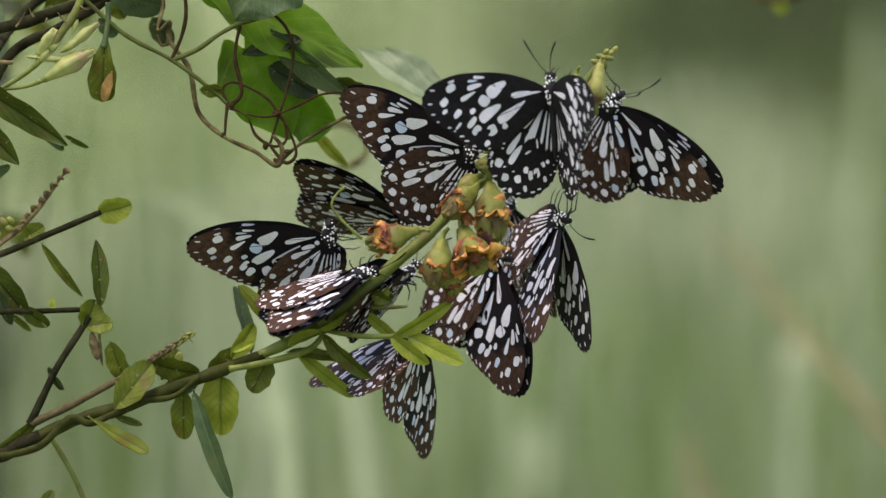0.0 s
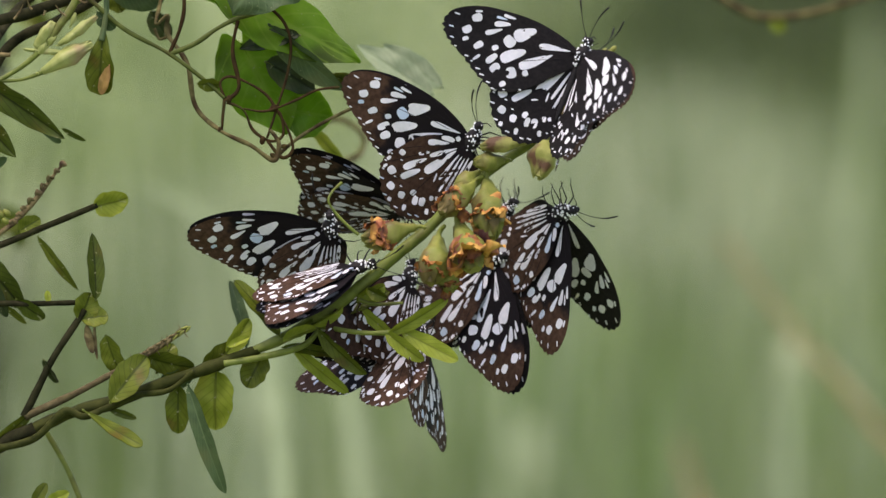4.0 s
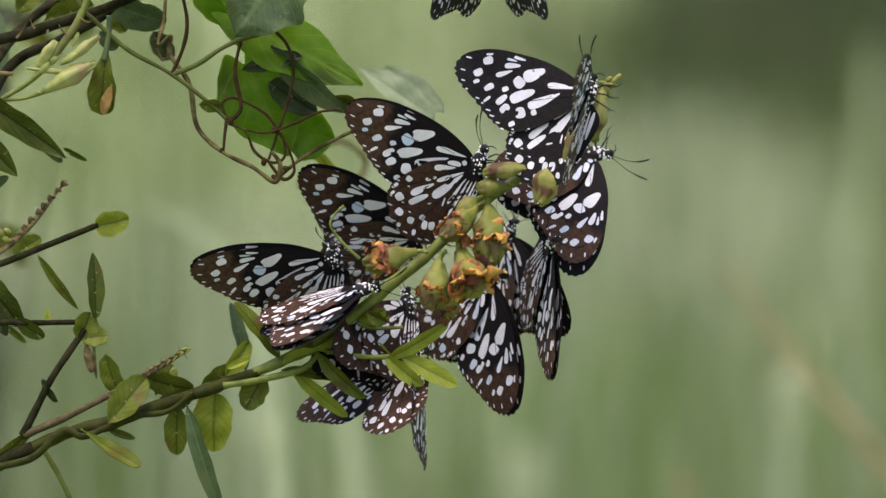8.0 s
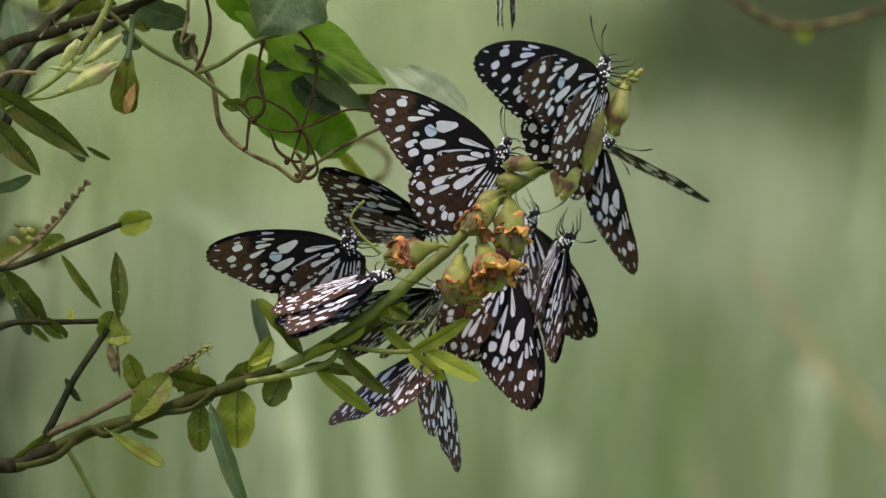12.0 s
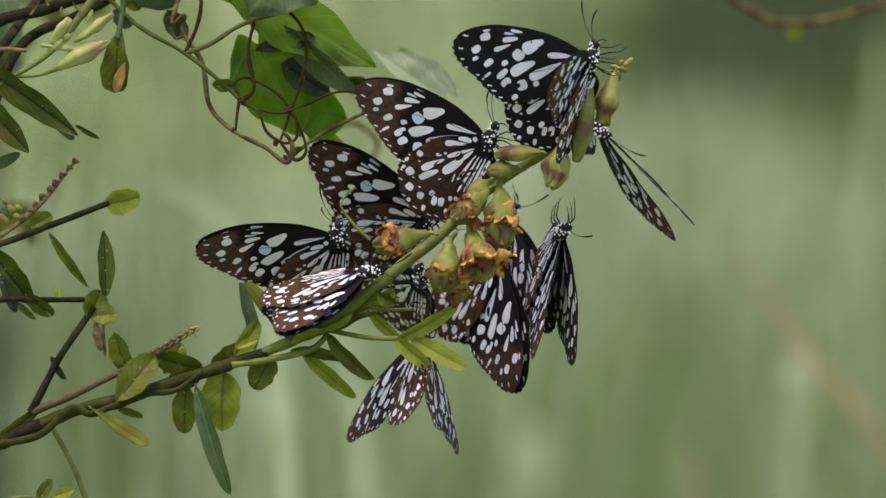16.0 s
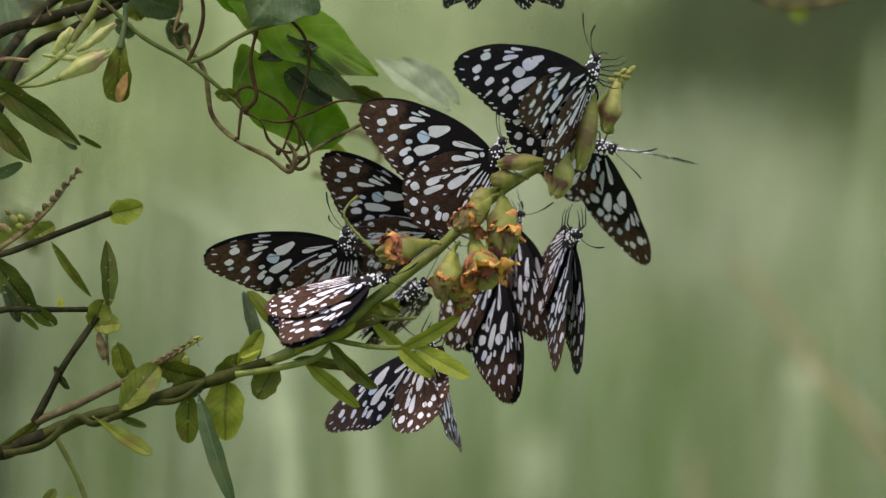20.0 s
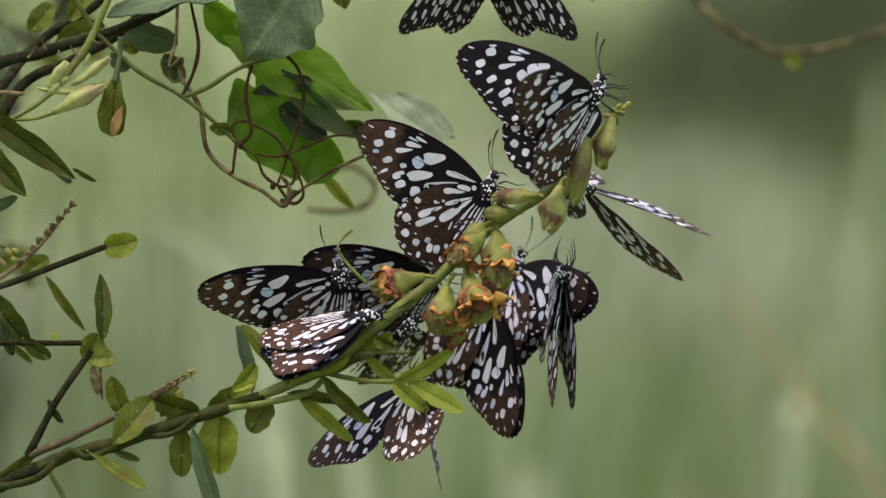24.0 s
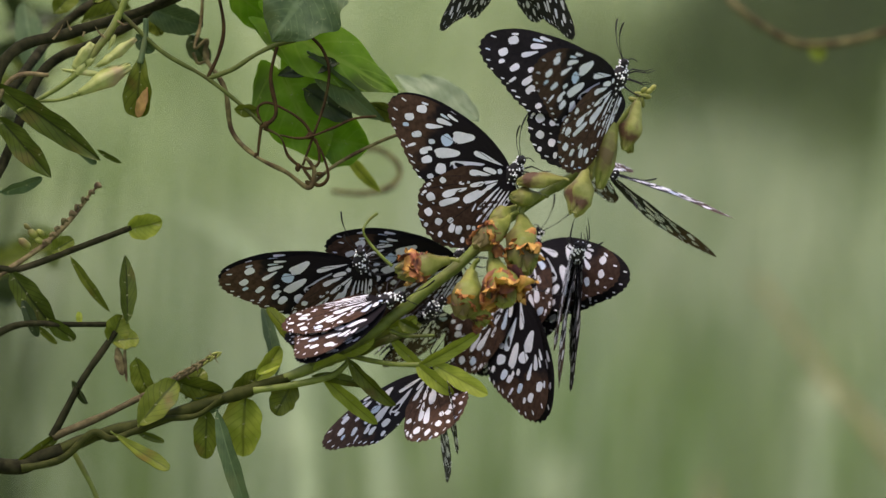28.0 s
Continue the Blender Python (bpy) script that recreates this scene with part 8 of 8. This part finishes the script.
    walk(tiger_l, [(0, pose(0.01434, 2.89659, 1.06561, 176.2, -54.2, -88.1)),
        (8, pose(0.01518, 2.89648, 1.06455, -179.5, -50.3, -93.6)),
        (9, pose(0.01521, 2.89668, 1.06645, -167.5, -44.0, -113.3)),
        (10, pose(0.01399, 2.89637, 1.06349, -174.7, -52.9, -94.5)),
        (11, pose(0.01343, 2.89646, 1.06438, -178.1, -51.5, -92.9)),
        (12, pose(0.01231, 2.89627, 1.06255, -178.6, -51.1, -90.8)),
        (15, pose(0.01218, 2.89656, 1.06526, 178.9, -45.0, -81.6)),
        (19, pose(0.01247, 2.89647, 1.06438, -178.1, -50.9, -88.1)),
        (23, pose(0.01068, 2.89647, 1.06440, 179.3, -49.7, -91.3)),
        (24, pose(0.01054, 2.89647, 1.06440, 179.2, -46.4, -89.4)),
        (25, pose(0.01011, 2.89648, 1.06457, 179.7, -43.9, -88.2)),
        (26, pose(0.01141, 2.89645, 1.06427, -179.8, -44.3, -88.5)),
        (27, pose(0.01206, 2.89645, 1.06421, -179.1, -46.3, -93.5)),
        (28, pose(0.00899, 2.89644, 1.06412, 177.2, -42.5, -86.7))])
    walk(tiger_l_wings["left_forewing"], [(0, pose(0, 0, 0, 71.0, -2.9, 1.0)), (8, pose(0, 0, 0, 67.4, -0.6, 0.3)), (9, pose(0, 0, 0, 89.0, -0.5, 0.0)), (10, pose(0, 0, 0, 89.0, 0.7, -0.0)), (11, pose(0, 0, 0, 89.0, -0.2, 0.0)), (12, pose(0, 0, 0, 89.0, -0.1, 0.0)), (15, pose(0, 0, 0, 53.8, -0.1, 0.1)), (19, pose(0, 0, 0, 65.6, 0.6, -0.3)), (23, pose(0, 0, 0, 58.4, -0.0, 0.0)), (24, pose(0, 0, 0, 51.5, -0.2, 0.1)), (25, pose(0, 0, 0, 46.5, -0.1, 0.1)), (26, pose(0, 0, 0, 51.2, 0.0, -0.0)), (27, pose(0, 0, 0, 65.6, 0.1, -0.0)), (28, pose(0, 0, 0, 62.1, -0.4, 0.2))])
    walk(tiger_l_wings["left_hindwing"], [(0, pose(0, 0, 0, 71.0, -0.0, 0.0)), (8, pose(0, 0, 0, 67.4, -0.0, 0.0)), (9, pose(0, 0, 0, 89.0, -0.0, 0.0)), (10, pose(0, 0, 0, 89.0, -0.0, 0.0)), (11, pose(0, 0, 0, 89.0, -0.0, 0.0)), (12, pose(0, 0, 0, 89.0, -0.0, 0.0)), (15, pose(0, 0, 0, 53.8, -0.0, 0.0)), (19, pose(0, 0, 0, 65.6, -0.0, 0.0)), (23, pose(0, 0, 0, 58.4, -0.0, 0.0)), (24, pose(0, 0, 0, 51.5, -0.0, 0.0)), (25, pose(0, 0, 0, 46.5, -0.0, 0.0)), (26, pose(0, 0, 0, 51.2, -0.0, 0.0)), (27, pose(0, 0, 0, 65.6, -0.0, 0.0)), (28, pose(0, 0, 0, 62.1, -0.0, 0.0))])
    walk(tiger_l_wings["right_forewing"], [(0, pose(0, 0, 0, -63.5, -2.7, -1.4)), (8, pose(0, 0, 0, -63.7, -0.6, -0.3)), (9, pose(0, 0, 0, -88.3, -0.5, -0.0)), (10, pose(0, 0, 0, -88.0, 0.7, 0.0)), (11, pose(0, 0, 0, -88.2, -0.2, -0.0)), (12, pose(0, 0, 0, -87.5, -0.1, -0.0)), (15, pose(0, 0, 0, -50.5, -0.1, -0.1)), (19, pose(0, 0, 0, -64.0, 0.6, 0.3)), (23, pose(0, 0, 0, -58.8, -0.0, -0.0)), (24, pose(0, 0, 0, -50.1, -0.2, -0.1)), (25, pose(0, 0, 0, -44.8, -0.1, -0.1)), (26, pose(0, 0, 0, -49.7, 0.0, 0.0)), (27, pose(0, 0, 0, -65.5, 0.1, 0.0)), (28, pose(0, 0, 0, -60.9, -0.4, -0.2))])
    walk(tiger_l_wings["right_hindwing"], [(0, pose(0, 0, 0, -63.5, -0.0, 0.0)), (8, pose(0, 0, 0, -63.7, -0.0, 0.0)), (9, pose(0, 0, 0, -88.3, -0.0, 0.0)), (10, pose(0, 0, 0, -88.0, -0.0, 0.0)), (11, pose(0, 0, 0, -88.2, -0.0, 0.0)), (12, pose(0, 0, 0, -87.5, -0.0, 0.0)), (15, pose(0, 0, 0, -50.5, -0.0, 0.0)), (19, pose(0, 0, 0, -64.0, -0.0, 0.0)), (23, pose(0, 0, 0, -58.8, -0.0, 0.0)), (24, pose(0, 0, 0, -50.1, -0.0, 0.0)), (25, pose(0, 0, 0, -44.8, -0.0, 0.0)), (26, pose(0, 0, 0, -49.7, -0.0, 0.0)), (27, pose(0, 0, 0, -65.5, -0.0, 0.0)), (28, pose(0, 0, 0, -60.9, -0.0, 0.0))])
    walk(tiger_n, [(0, pose(0.02944, 2.92922, 1.08900, -161.1, -25.0, -58.2)),
        (25, pose(0.02944, 2.92922, 1.08900, -161.1, -25.0, -58.2)),
        (28, pose(0.02944, 2.92922, 1.08900, -161.1, -25.0, -58.2))])
    walk(tiger_n_wings["left_forewing"], [(0, pose(0, 0, 0, 83.5, -0.6, 0.1)), (25, pose(0, 0, 0, 83.5, -0.6, 0.1)), (28, pose(0, 0, 0, 83.5, -0.6, 0.1))])
    walk(tiger_n_wings["left_hindwing"], [(0, pose(0, 0, 0, 83.5, -0.0, 0.0)), (25, pose(0, 0, 0, 83.5, -0.0, 0.0)), (28, pose(0, 0, 0, 83.5, -0.0, 0.0))])
    walk(tiger_n_wings["right_forewing"], [(0, pose(0, 0, 0, -86.0, -0.6, -0.0)), (25, pose(0, 0, 0, -86.0, -0.6, -0.0)), (28, pose(0, 0, 0, -86.0, -0.6, -0.0))])
    walk(tiger_n_wings["right_hindwing"], [(0, pose(0, 0, 0, -86.0, -0.0, 0.0)), (25, pose(0, 0, 0, -86.0, -0.0, 0.0)), (28, pose(0, 0, 0, -86.0, -0.0, 0.0))])
    walk(tiger_m, [(0, pose(0.57700, 3.06556, 0.56849, -54.7, -43.9, 154.1)),
        (8, pose(0.52243, 3.07376, 0.64650, -38.2, -56.8, 136.1)),
        (13.5, pose(0.30973, 3.09033, 0.80417, -56.8, -41.3, 156.5)),
        (14.3, pose(0.18577, 3.09862, 0.88306, -60.5, -35.9, 160.8)),
        (14.5, pose(0.14704, 3.10021, 0.89824, -48.6, -49.9, 147.4)),
        (14.6, pose(0.13067, 3.10018, 0.89789, -42.9, -54.0, 141.2)),
        (14.7, pose(0.12280, 3.10274, 0.92226, -59.5, -37.5, 159.6)),
        (14.8, pose(0.14368, 3.10498, 0.94361, -59.1, -38.1, 159.1)),
        (14.95, pose(0.20605, 3.10411, 0.91528, -41.5, -54.9, 139.7)),
        (15.15, pose(0.18769, 3.09661, 0.86395, -50.1, -48.6, 149.0)),
        (15.3, pose(0.15091, 3.09715, 0.86910, -60.6, -35.7, 161.0)),
        (15.4, pose(0.13807, 3.10077, 0.90349, -56.0, -42.3, 155.5)),
        (15.5, pose(0.12904, 3.10366, 0.93100, -37.9, -56.9, 135.9)),
        (15.6, pose(0.10957, 3.10550, 0.94858, -55.7, -42.7, 155.2)),
        (15.7, pose(0.10613, 3.10911, 0.98291, -60.7, -35.6, 161.0)),
        (15.8, pose(0.11375, 3.11268, 1.01683, -50.6, -48.1, 149.5)),
        (16, pose(0.12862, 3.11853, 1.07246, -41.1, -55.2, 139.2)),
        (17, pose(0.25468, 3.14511, 1.32539, -58.9, -38.4, 158.9)),
        (20, pose(0.49155, 3.16373, 1.50252, -59.6, -37.3, 159.8)),
        (28, pose(0.60121, 3.17156, 1.57708, -43.5, -53.7, 141.8))])
    walk(tiger_m_wings["left_forewing"], [(0, pose(0, 0, 0, 14.9, -1.3, 4.8)), (8, pose(0, 0, 0, 61.9, -4.4, 2.4)), (13.5, pose(0, 0, 0, 29.9, -2.5, 4.3)), (14.3, pose(0, 0, 0, 69.9, -4.7, 1.7)), (14.5, pose(0, 0, 0, 14.9, -1.3, 4.8)), (14.6, pose(0, 0, 0, 61.9, -4.4, 2.4)), (14.7, pose(0, 0, 0, 29.9, -2.5, 4.3)), (14.8, pose(0, 0, 0, 69.9, -4.7, 1.7)), (14.95, pose(0, 0, 0, 14.9, -1.3, 4.8)), (15.15, pose(0, 0, 0, 61.9, -4.4, 2.4)), (15.3, pose(0, 0, 0, 29.9, -2.5, 4.3)), (15.4, pose(0, 0, 0, 69.9, -4.7, 1.7)), (15.5, pose(0, 0, 0, 61.9, -4.4, 2.4)), (15.6, pose(0, 0, 0, 14.9, -1.3, 4.8)), (15.7, pose(0, 0, 0, 29.9, -2.5, 4.3)), (15.8, pose(0, 0, 0, 69.9, -4.7, 1.7)), (16, pose(0, 0, 0, 14.9, -1.3, 4.8)), (17, pose(0, 0, 0, 61.9, -4.4, 2.4)), (20, pose(0, 0, 0, 29.9, -2.5, 4.3)), (28, pose(0, 0, 0, 69.9, -4.7, 1.7))])
    walk(tiger_m_wings["left_hindwing"], [(0, pose(0, 0, 0, 15.0, -0.0, 0.0)), (8, pose(0, 0, 0, 62.0, -0.0, 0.0)), (13.5, pose(0, 0, 0, 30.0, -0.0, 0.0)), (14.3, pose(0, 0, 0, 70.0, -0.0, 0.0)), (14.5, pose(0, 0, 0, 15.0, -0.0, 0.0)), (14.6, pose(0, 0, 0, 62.0, -0.0, 0.0)), (14.7, pose(0, 0, 0, 30.0, -0.0, 0.0)), (14.8, pose(0, 0, 0, 70.0, -0.0, 0.0)), (14.95, pose(0, 0, 0, 15.0, -0.0, 0.0)), (15.15, pose(0, 0, 0, 62.0, -0.0, 0.0)), (15.3, pose(0, 0, 0, 30.0, -0.0, 0.0)), (15.4, pose(0, 0, 0, 70.0, -0.0, 0.0)), (15.5, pose(0, 0, 0, 62.0, -0.0, 0.0)), (15.6, pose(0, 0, 0, 15.0, -0.0, 0.0)), (15.7, pose(0, 0, 0, 30.0, -0.0, 0.0)), (15.8, pose(0, 0, 0, 70.0, -0.0, 0.0)), (16, pose(0, 0, 0, 15.0, -0.0, 0.0)), (17, pose(0, 0, 0, 62.0, -0.0, 0.0)), (20, pose(0, 0, 0, 30.0, -0.0, 0.0)), (28, pose(0, 0, 0, 70.0, -0.0, 0.0))])
    walk(tiger_m_wings["right_forewing"], [(0, pose(0, 0, 0, -14.9, -1.3, -4.8)), (8, pose(0, 0, 0, -61.9, -4.4, -2.4)), (13.5, pose(0, 0, 0, -29.9, -2.5, -4.3)), (14.3, pose(0, 0, 0, -69.9, -4.7, -1.7)), (14.5, pose(0, 0, 0, -14.9, -1.3, -4.8)), (14.6, pose(0, 0, 0, -61.9, -4.4, -2.4)), (14.7, pose(0, 0, 0, -29.9, -2.5, -4.3)), (14.8, pose(0, 0, 0, -69.9, -4.7, -1.7)), (14.95, pose(0, 0, 0, -14.9, -1.3, -4.8)), (15.15, pose(0, 0, 0, -61.9, -4.4, -2.4)), (15.3, pose(0, 0, 0, -29.9, -2.5, -4.3)), (15.4, pose(0, 0, 0, -69.9, -4.7, -1.7)), (15.5, pose(0, 0, 0, -61.9, -4.4, -2.4)), (15.6, pose(0, 0, 0, -14.9, -1.3, -4.8)), (15.7, pose(0, 0, 0, -29.9, -2.5, -4.3)), (15.8, pose(0, 0, 0, -69.9, -4.7, -1.7)), (16, pose(0, 0, 0, -14.9, -1.3, -4.8)), (17, pose(0, 0, 0, -61.9, -4.4, -2.4)), (20, pose(0, 0, 0, -29.9, -2.5, -4.3)), (28, pose(0, 0, 0, -69.9, -4.7, -1.7))])
    walk(tiger_m_wings["right_hindwing"], [(0, pose(0, 0, 0, -15.0, -0.0, 0.0)), (8, pose(0, 0, 0, -62.0, -0.0, 0.0)), (13.5, pose(0, 0, 0, -30.0, -0.0, 0.0)), (14.3, pose(0, 0, 0, -70.0, -0.0, 0.0)), (14.5, pose(0, 0, 0, -15.0, -0.0, 0.0)), (14.6, pose(0, 0, 0, -62.0, -0.0, 0.0)), (14.7, pose(0, 0, 0, -30.0, -0.0, 0.0)), (14.8, pose(0, 0, 0, -70.0, -0.0, 0.0)), (14.95, pose(0, 0, 0, -15.0, -0.0, 0.0)), (15.15, pose(0, 0, 0, -62.0, -0.0, 0.0)), (15.3, pose(0, 0, 0, -30.0, -0.0, 0.0)), (15.4, pose(0, 0, 0, -70.0, -0.0, 0.0)), (15.5, pose(0, 0, 0, -62.0, -0.0, 0.0)), (15.6, pose(0, 0, 0, -15.0, -0.0, 0.0)), (15.7, pose(0, 0, 0, -30.0, -0.0, 0.0)), (15.8, pose(0, 0, 0, -70.0, -0.0, 0.0)), (16, pose(0, 0, 0, -15.0, -0.0, 0.0)), (17, pose(0, 0, 0, -62.0, -0.0, 0.0)), (20, pose(0, 0, 0, -30.0, -0.0, 0.0)), (28, pose(0, 0, 0, -70.0, -0.0, 0.0))])
    walk(spray, [(0, pose(-0.13813, 2.87806, 0.88923, -0.00, -0.26, 0.03)), (0.5, pose(-0.13813, 2.87806, 0.88923, -0.00, -0.06, 0.01)), (1, pose(-0.13813, 2.87806, 0.88923, -0.00, 0.26, -0.03)), (1.5, pose(-0.13813, 2.87806, 0.88923, -0.00, -0.14, 0.02)), (2, pose(-0.13813, 2.87806, 0.88923, -0.00, -0.73, 0.08)), (2.5, pose(-0.13813, 2.87806, 0.88923, -0.00, -0.73, 0.08)), (3, pose(-0.13813, 2.87806, 0.88923, -0.00, -0.65, 0.07)), (3.5, pose(-0.13813, 2.87806, 0.88923, -0.00, -0.38, 0.04)), (4, pose(-0.13813, 2.87806, 0.88923, -0.00, -0.16, 0.02)), (4.5, pose(-0.13813, 2.87806, 0.88923, -0.00, -0.23, 0.02)), (6.5, pose(-0.13813, 2.87806, 0.88923, -0.00, -0.65, 0.07)), (7, pose(-0.13813, 2.87806, 0.88923, -0.00, -0.50, 0.05)), (7.5, pose(-0.13813, 2.87806, 0.88923, -0.00, -1.39, 0.15)), (8, pose(-0.13813, 2.87806, 0.88923, -0.00, 0.07, -0.01)), (8.5, pose(-0.13813, 2.87806, 0.88923, -0.00, -0.66, 0.07)), (9, pose(-0.13813, 2.87806, 0.88923, -0.00, 0.08, -0.01)), (9.5, pose(-0.13813, 2.87806, 0.88923, -0.00, 0.36, -0.04)), (10, pose(-0.13813, 2.87806, 0.88923, -0.00, -1.05, 0.11)), (10.5, pose(-0.13813, 2.87806, 0.88923, -0.00, -1.07, 0.11)), (11, pose(-0.13813, 2.87806, 0.88923, -0.00, -1.91, 0.20)), (11.5, pose(-0.13813, 2.87806, 0.88923, -0.00, -1.14, 0.12)), (12, pose(-0.13813, 2.87806, 0.88923, -0.00, -0.60, 0.06)), (12.5, pose(-0.13813, 2.87806, 0.88923, -0.00, -0.65, 0.07)), (14.5, pose(-0.13813, 2.87806, 0.88923, -0.00, -0.55, 0.06)), (15, pose(-0.13813, 2.87806, 0.88923, -0.00, -0.35, 0.04)), (15.5, pose(-0.13813, 2.87806, 0.88923, -0.00, -0.30, 0.03)), (16, pose(-0.13813, 2.87806, 0.88923, -0.00, 0.01, -0.00)), (16.5, pose(-0.13813, 2.87806, 0.88923, -0.00, 0.07, -0.01)), (17, pose(-0.13813, 2.87806, 0.88923, 0.00, -0.00, 0.00)), (17.5, pose(-0.13813, 2.87806, 0.88923, -0.00, 0.01, -0.00)), (18, pose(-0.13813, 2.87806, 0.88923, -0.00, -0.10, 0.01)), (18.5, pose(-0.13813, 2.87806, 0.88923, -0.00, -0.48, 0.05)), (19, pose(-0.13813, 2.87806, 0.88923, -0.00, -0.67, 0.07)), (19.5, pose(-0.13813, 2.87806, 0.88923, -0.00, -0.36, 0.04)), (20, pose(-0.13813, 2.87806, 0.88923, -0.00, 0.03, -0.00)), (20.5, pose(-0.13813, 2.87806, 0.88923, -0.00, -0.21, 0.02)), (22.5, pose(-0.13813, 2.87806, 0.88923, -0.00, -1.33, 0.14)), (23, pose(-0.13813, 2.87806, 0.88923, -0.00, -0.89, 0.09)), (23.5, pose(-0.13813, 2.87806, 0.88923, -0.00, -0.54, 0.06)), (24, pose(-0.13813, 2.87806, 0.88923, -0.00, -0.07, 0.01)), (24.5, pose(-0.13813, 2.87806, 0.88923, -0.00, -0.26, 0.03)), (25, pose(-0.13813, 2.87806, 0.88923, -0.00, -0.30, 0.03)), (25.5, pose(-0.13813, 2.87806, 0.88923, -0.00, 0.01, -0.00)), (26, pose(-0.13813, 2.87806, 0.88923, -0.00, -0.24, 0.03)), (26.5, pose(-0.13813, 2.87806, 0.88923, -0.00, -0.11, 0.01)), (27, pose(-0.13813, 2.87806, 0.88923, -0.00, 0.19, -0.02)), (27.5, pose(-0.13813, 2.87806, 0.88923, -0.00, -0.13, 0.01)), (28, pose(-0.13813, 2.87806, 0.88923, -0.00, 0.09, -0.01))])
    walk(spike, [(0, pose(-0.01897, 0.00006, 0.00055, -0.00, 0.85, -0.09)), (1, pose(-0.04168, 0.00017, 0.00158, -0.00, 1.86, -0.20)), (2, pose(-0.05561, 0.00025, 0.00241, -0.01, 2.49, -0.26)), (4, pose(-0.03067, 0.00011, 0.00103, -0.00, 1.37, -0.14)), (7, pose(-0.00389, 0.00001, 0.00009, -0.00, 0.17, -0.02)), (8, pose(-0.04131, 0.00016, 0.00156, -0.00, 1.85, -0.19)), (9, pose(0.01313, -0.00002, -0.00022, -0.00, -0.59, 0.06)), (10, pose(-0.04526, 0.00019, 0.00178, -0.00, 2.02, -0.21)), (11, pose(-0.04168, 0.00017, 0.00158, -0.00, 1.86, -0.20)), (12, pose(-0.06915, 0.00035, 0.00336, -0.01, 3.09, -0.33)), (15, pose(-0.00076, 0.00000, 0.00002, -0.00, 0.03, -0.00)), (16, pose(-0.02809, 0.00010, 0.00091, -0.00, 1.25, -0.13)), (17, pose(0.00000, 0.00000, 0.00000, 0.00, -0.00, 0.00)), (18, pose(0.00093, -0.00000, -0.00002, -0.00, -0.04, 0.00)), (19, pose(-0.01017, 0.00003, 0.00026, -0.00, 0.45, -0.05)), (20, pose(-0.01862, 0.00006, 0.00054, -0.00, 0.83, -0.09)), (23, pose(-0.03109, 0.00011, 0.00105, -0.00, 1.39, -0.15)), (24, pose(-0.03870, 0.00015, 0.00142, -0.00, 1.73, -0.18)), (25, pose(-0.04430, 0.00018, 0.00172, -0.00, 1.98, -0.21)), (26, pose(-0.02981, 0.00010, 0.00099, -0.00, 1.33, -0.14)), (27, pose(-0.00092, 0.00000, 0.00002, -0.00, 0.04, -0.00)), (28, pose(-0.02101, 0.00007, 0.00063, -0.00, 0.94, -0.10))])
    walk(twig, [(0, pose(-0.19741, 2.89486, 1.04909, -0.00, 0.74, -0.08)), (7, pose(-0.19741, 2.89486, 1.04909, -0.01, 2.39, -0.25)), (8, pose(-0.19741, 2.89486, 1.04909, -0.00, -2.31, 0.24)), (9, pose(-0.19741, 2.89486, 1.04909, -0.00, 1.35, -0.14)), (10, pose(-0.19741, 2.89486, 1.04909, -0.00, 0.38, -0.04)), (11, pose(-0.19741, 2.89486, 1.04909, -0.00, -0.56, 0.06)), (12, pose(-0.19741, 2.89486, 1.04909, -0.00, 0.96, -0.10)), (15, pose(-0.19741, 2.89486, 1.04909, -0.00, 1.95, -0.20)), (16, pose(-0.19741, 2.89486, 1.04909, -0.00, 1.43, -0.15)), (17, pose(-0.19741, 2.89486, 1.04909, -0.00, 1.12, -0.12)), (18, pose(-0.19741, 2.89486, 1.04909, -0.00, 0.67, -0.07)), (19, pose(-0.19741, 2.89486, 1.04909, -0.00, 0.66, -0.07)), (20, pose(-0.19741, 2.89486, 1.04909, -0.00, -0.22, 0.02)), (23, pose(-0.19741, 2.89486, 1.04909, -0.00, 1.00, -0.11)), (24, pose(-0.19741, 2.89486, 1.04909, -0.00, 0.49, -0.05)), (25, pose(-0.19741, 2.89486, 1.04909, 0.00, -0.00, 0.00)), (26, pose(-0.19741, 2.89486, 1.04909, -0.00, -0.38, 0.04)), (27, pose(-0.19741, 2.89486, 1.04909, -0.00, -0.49, 0.05)), (28, pose(-0.19741, 2.89486, 1.04909, -0.00, 1.08, -0.11))])


motions()
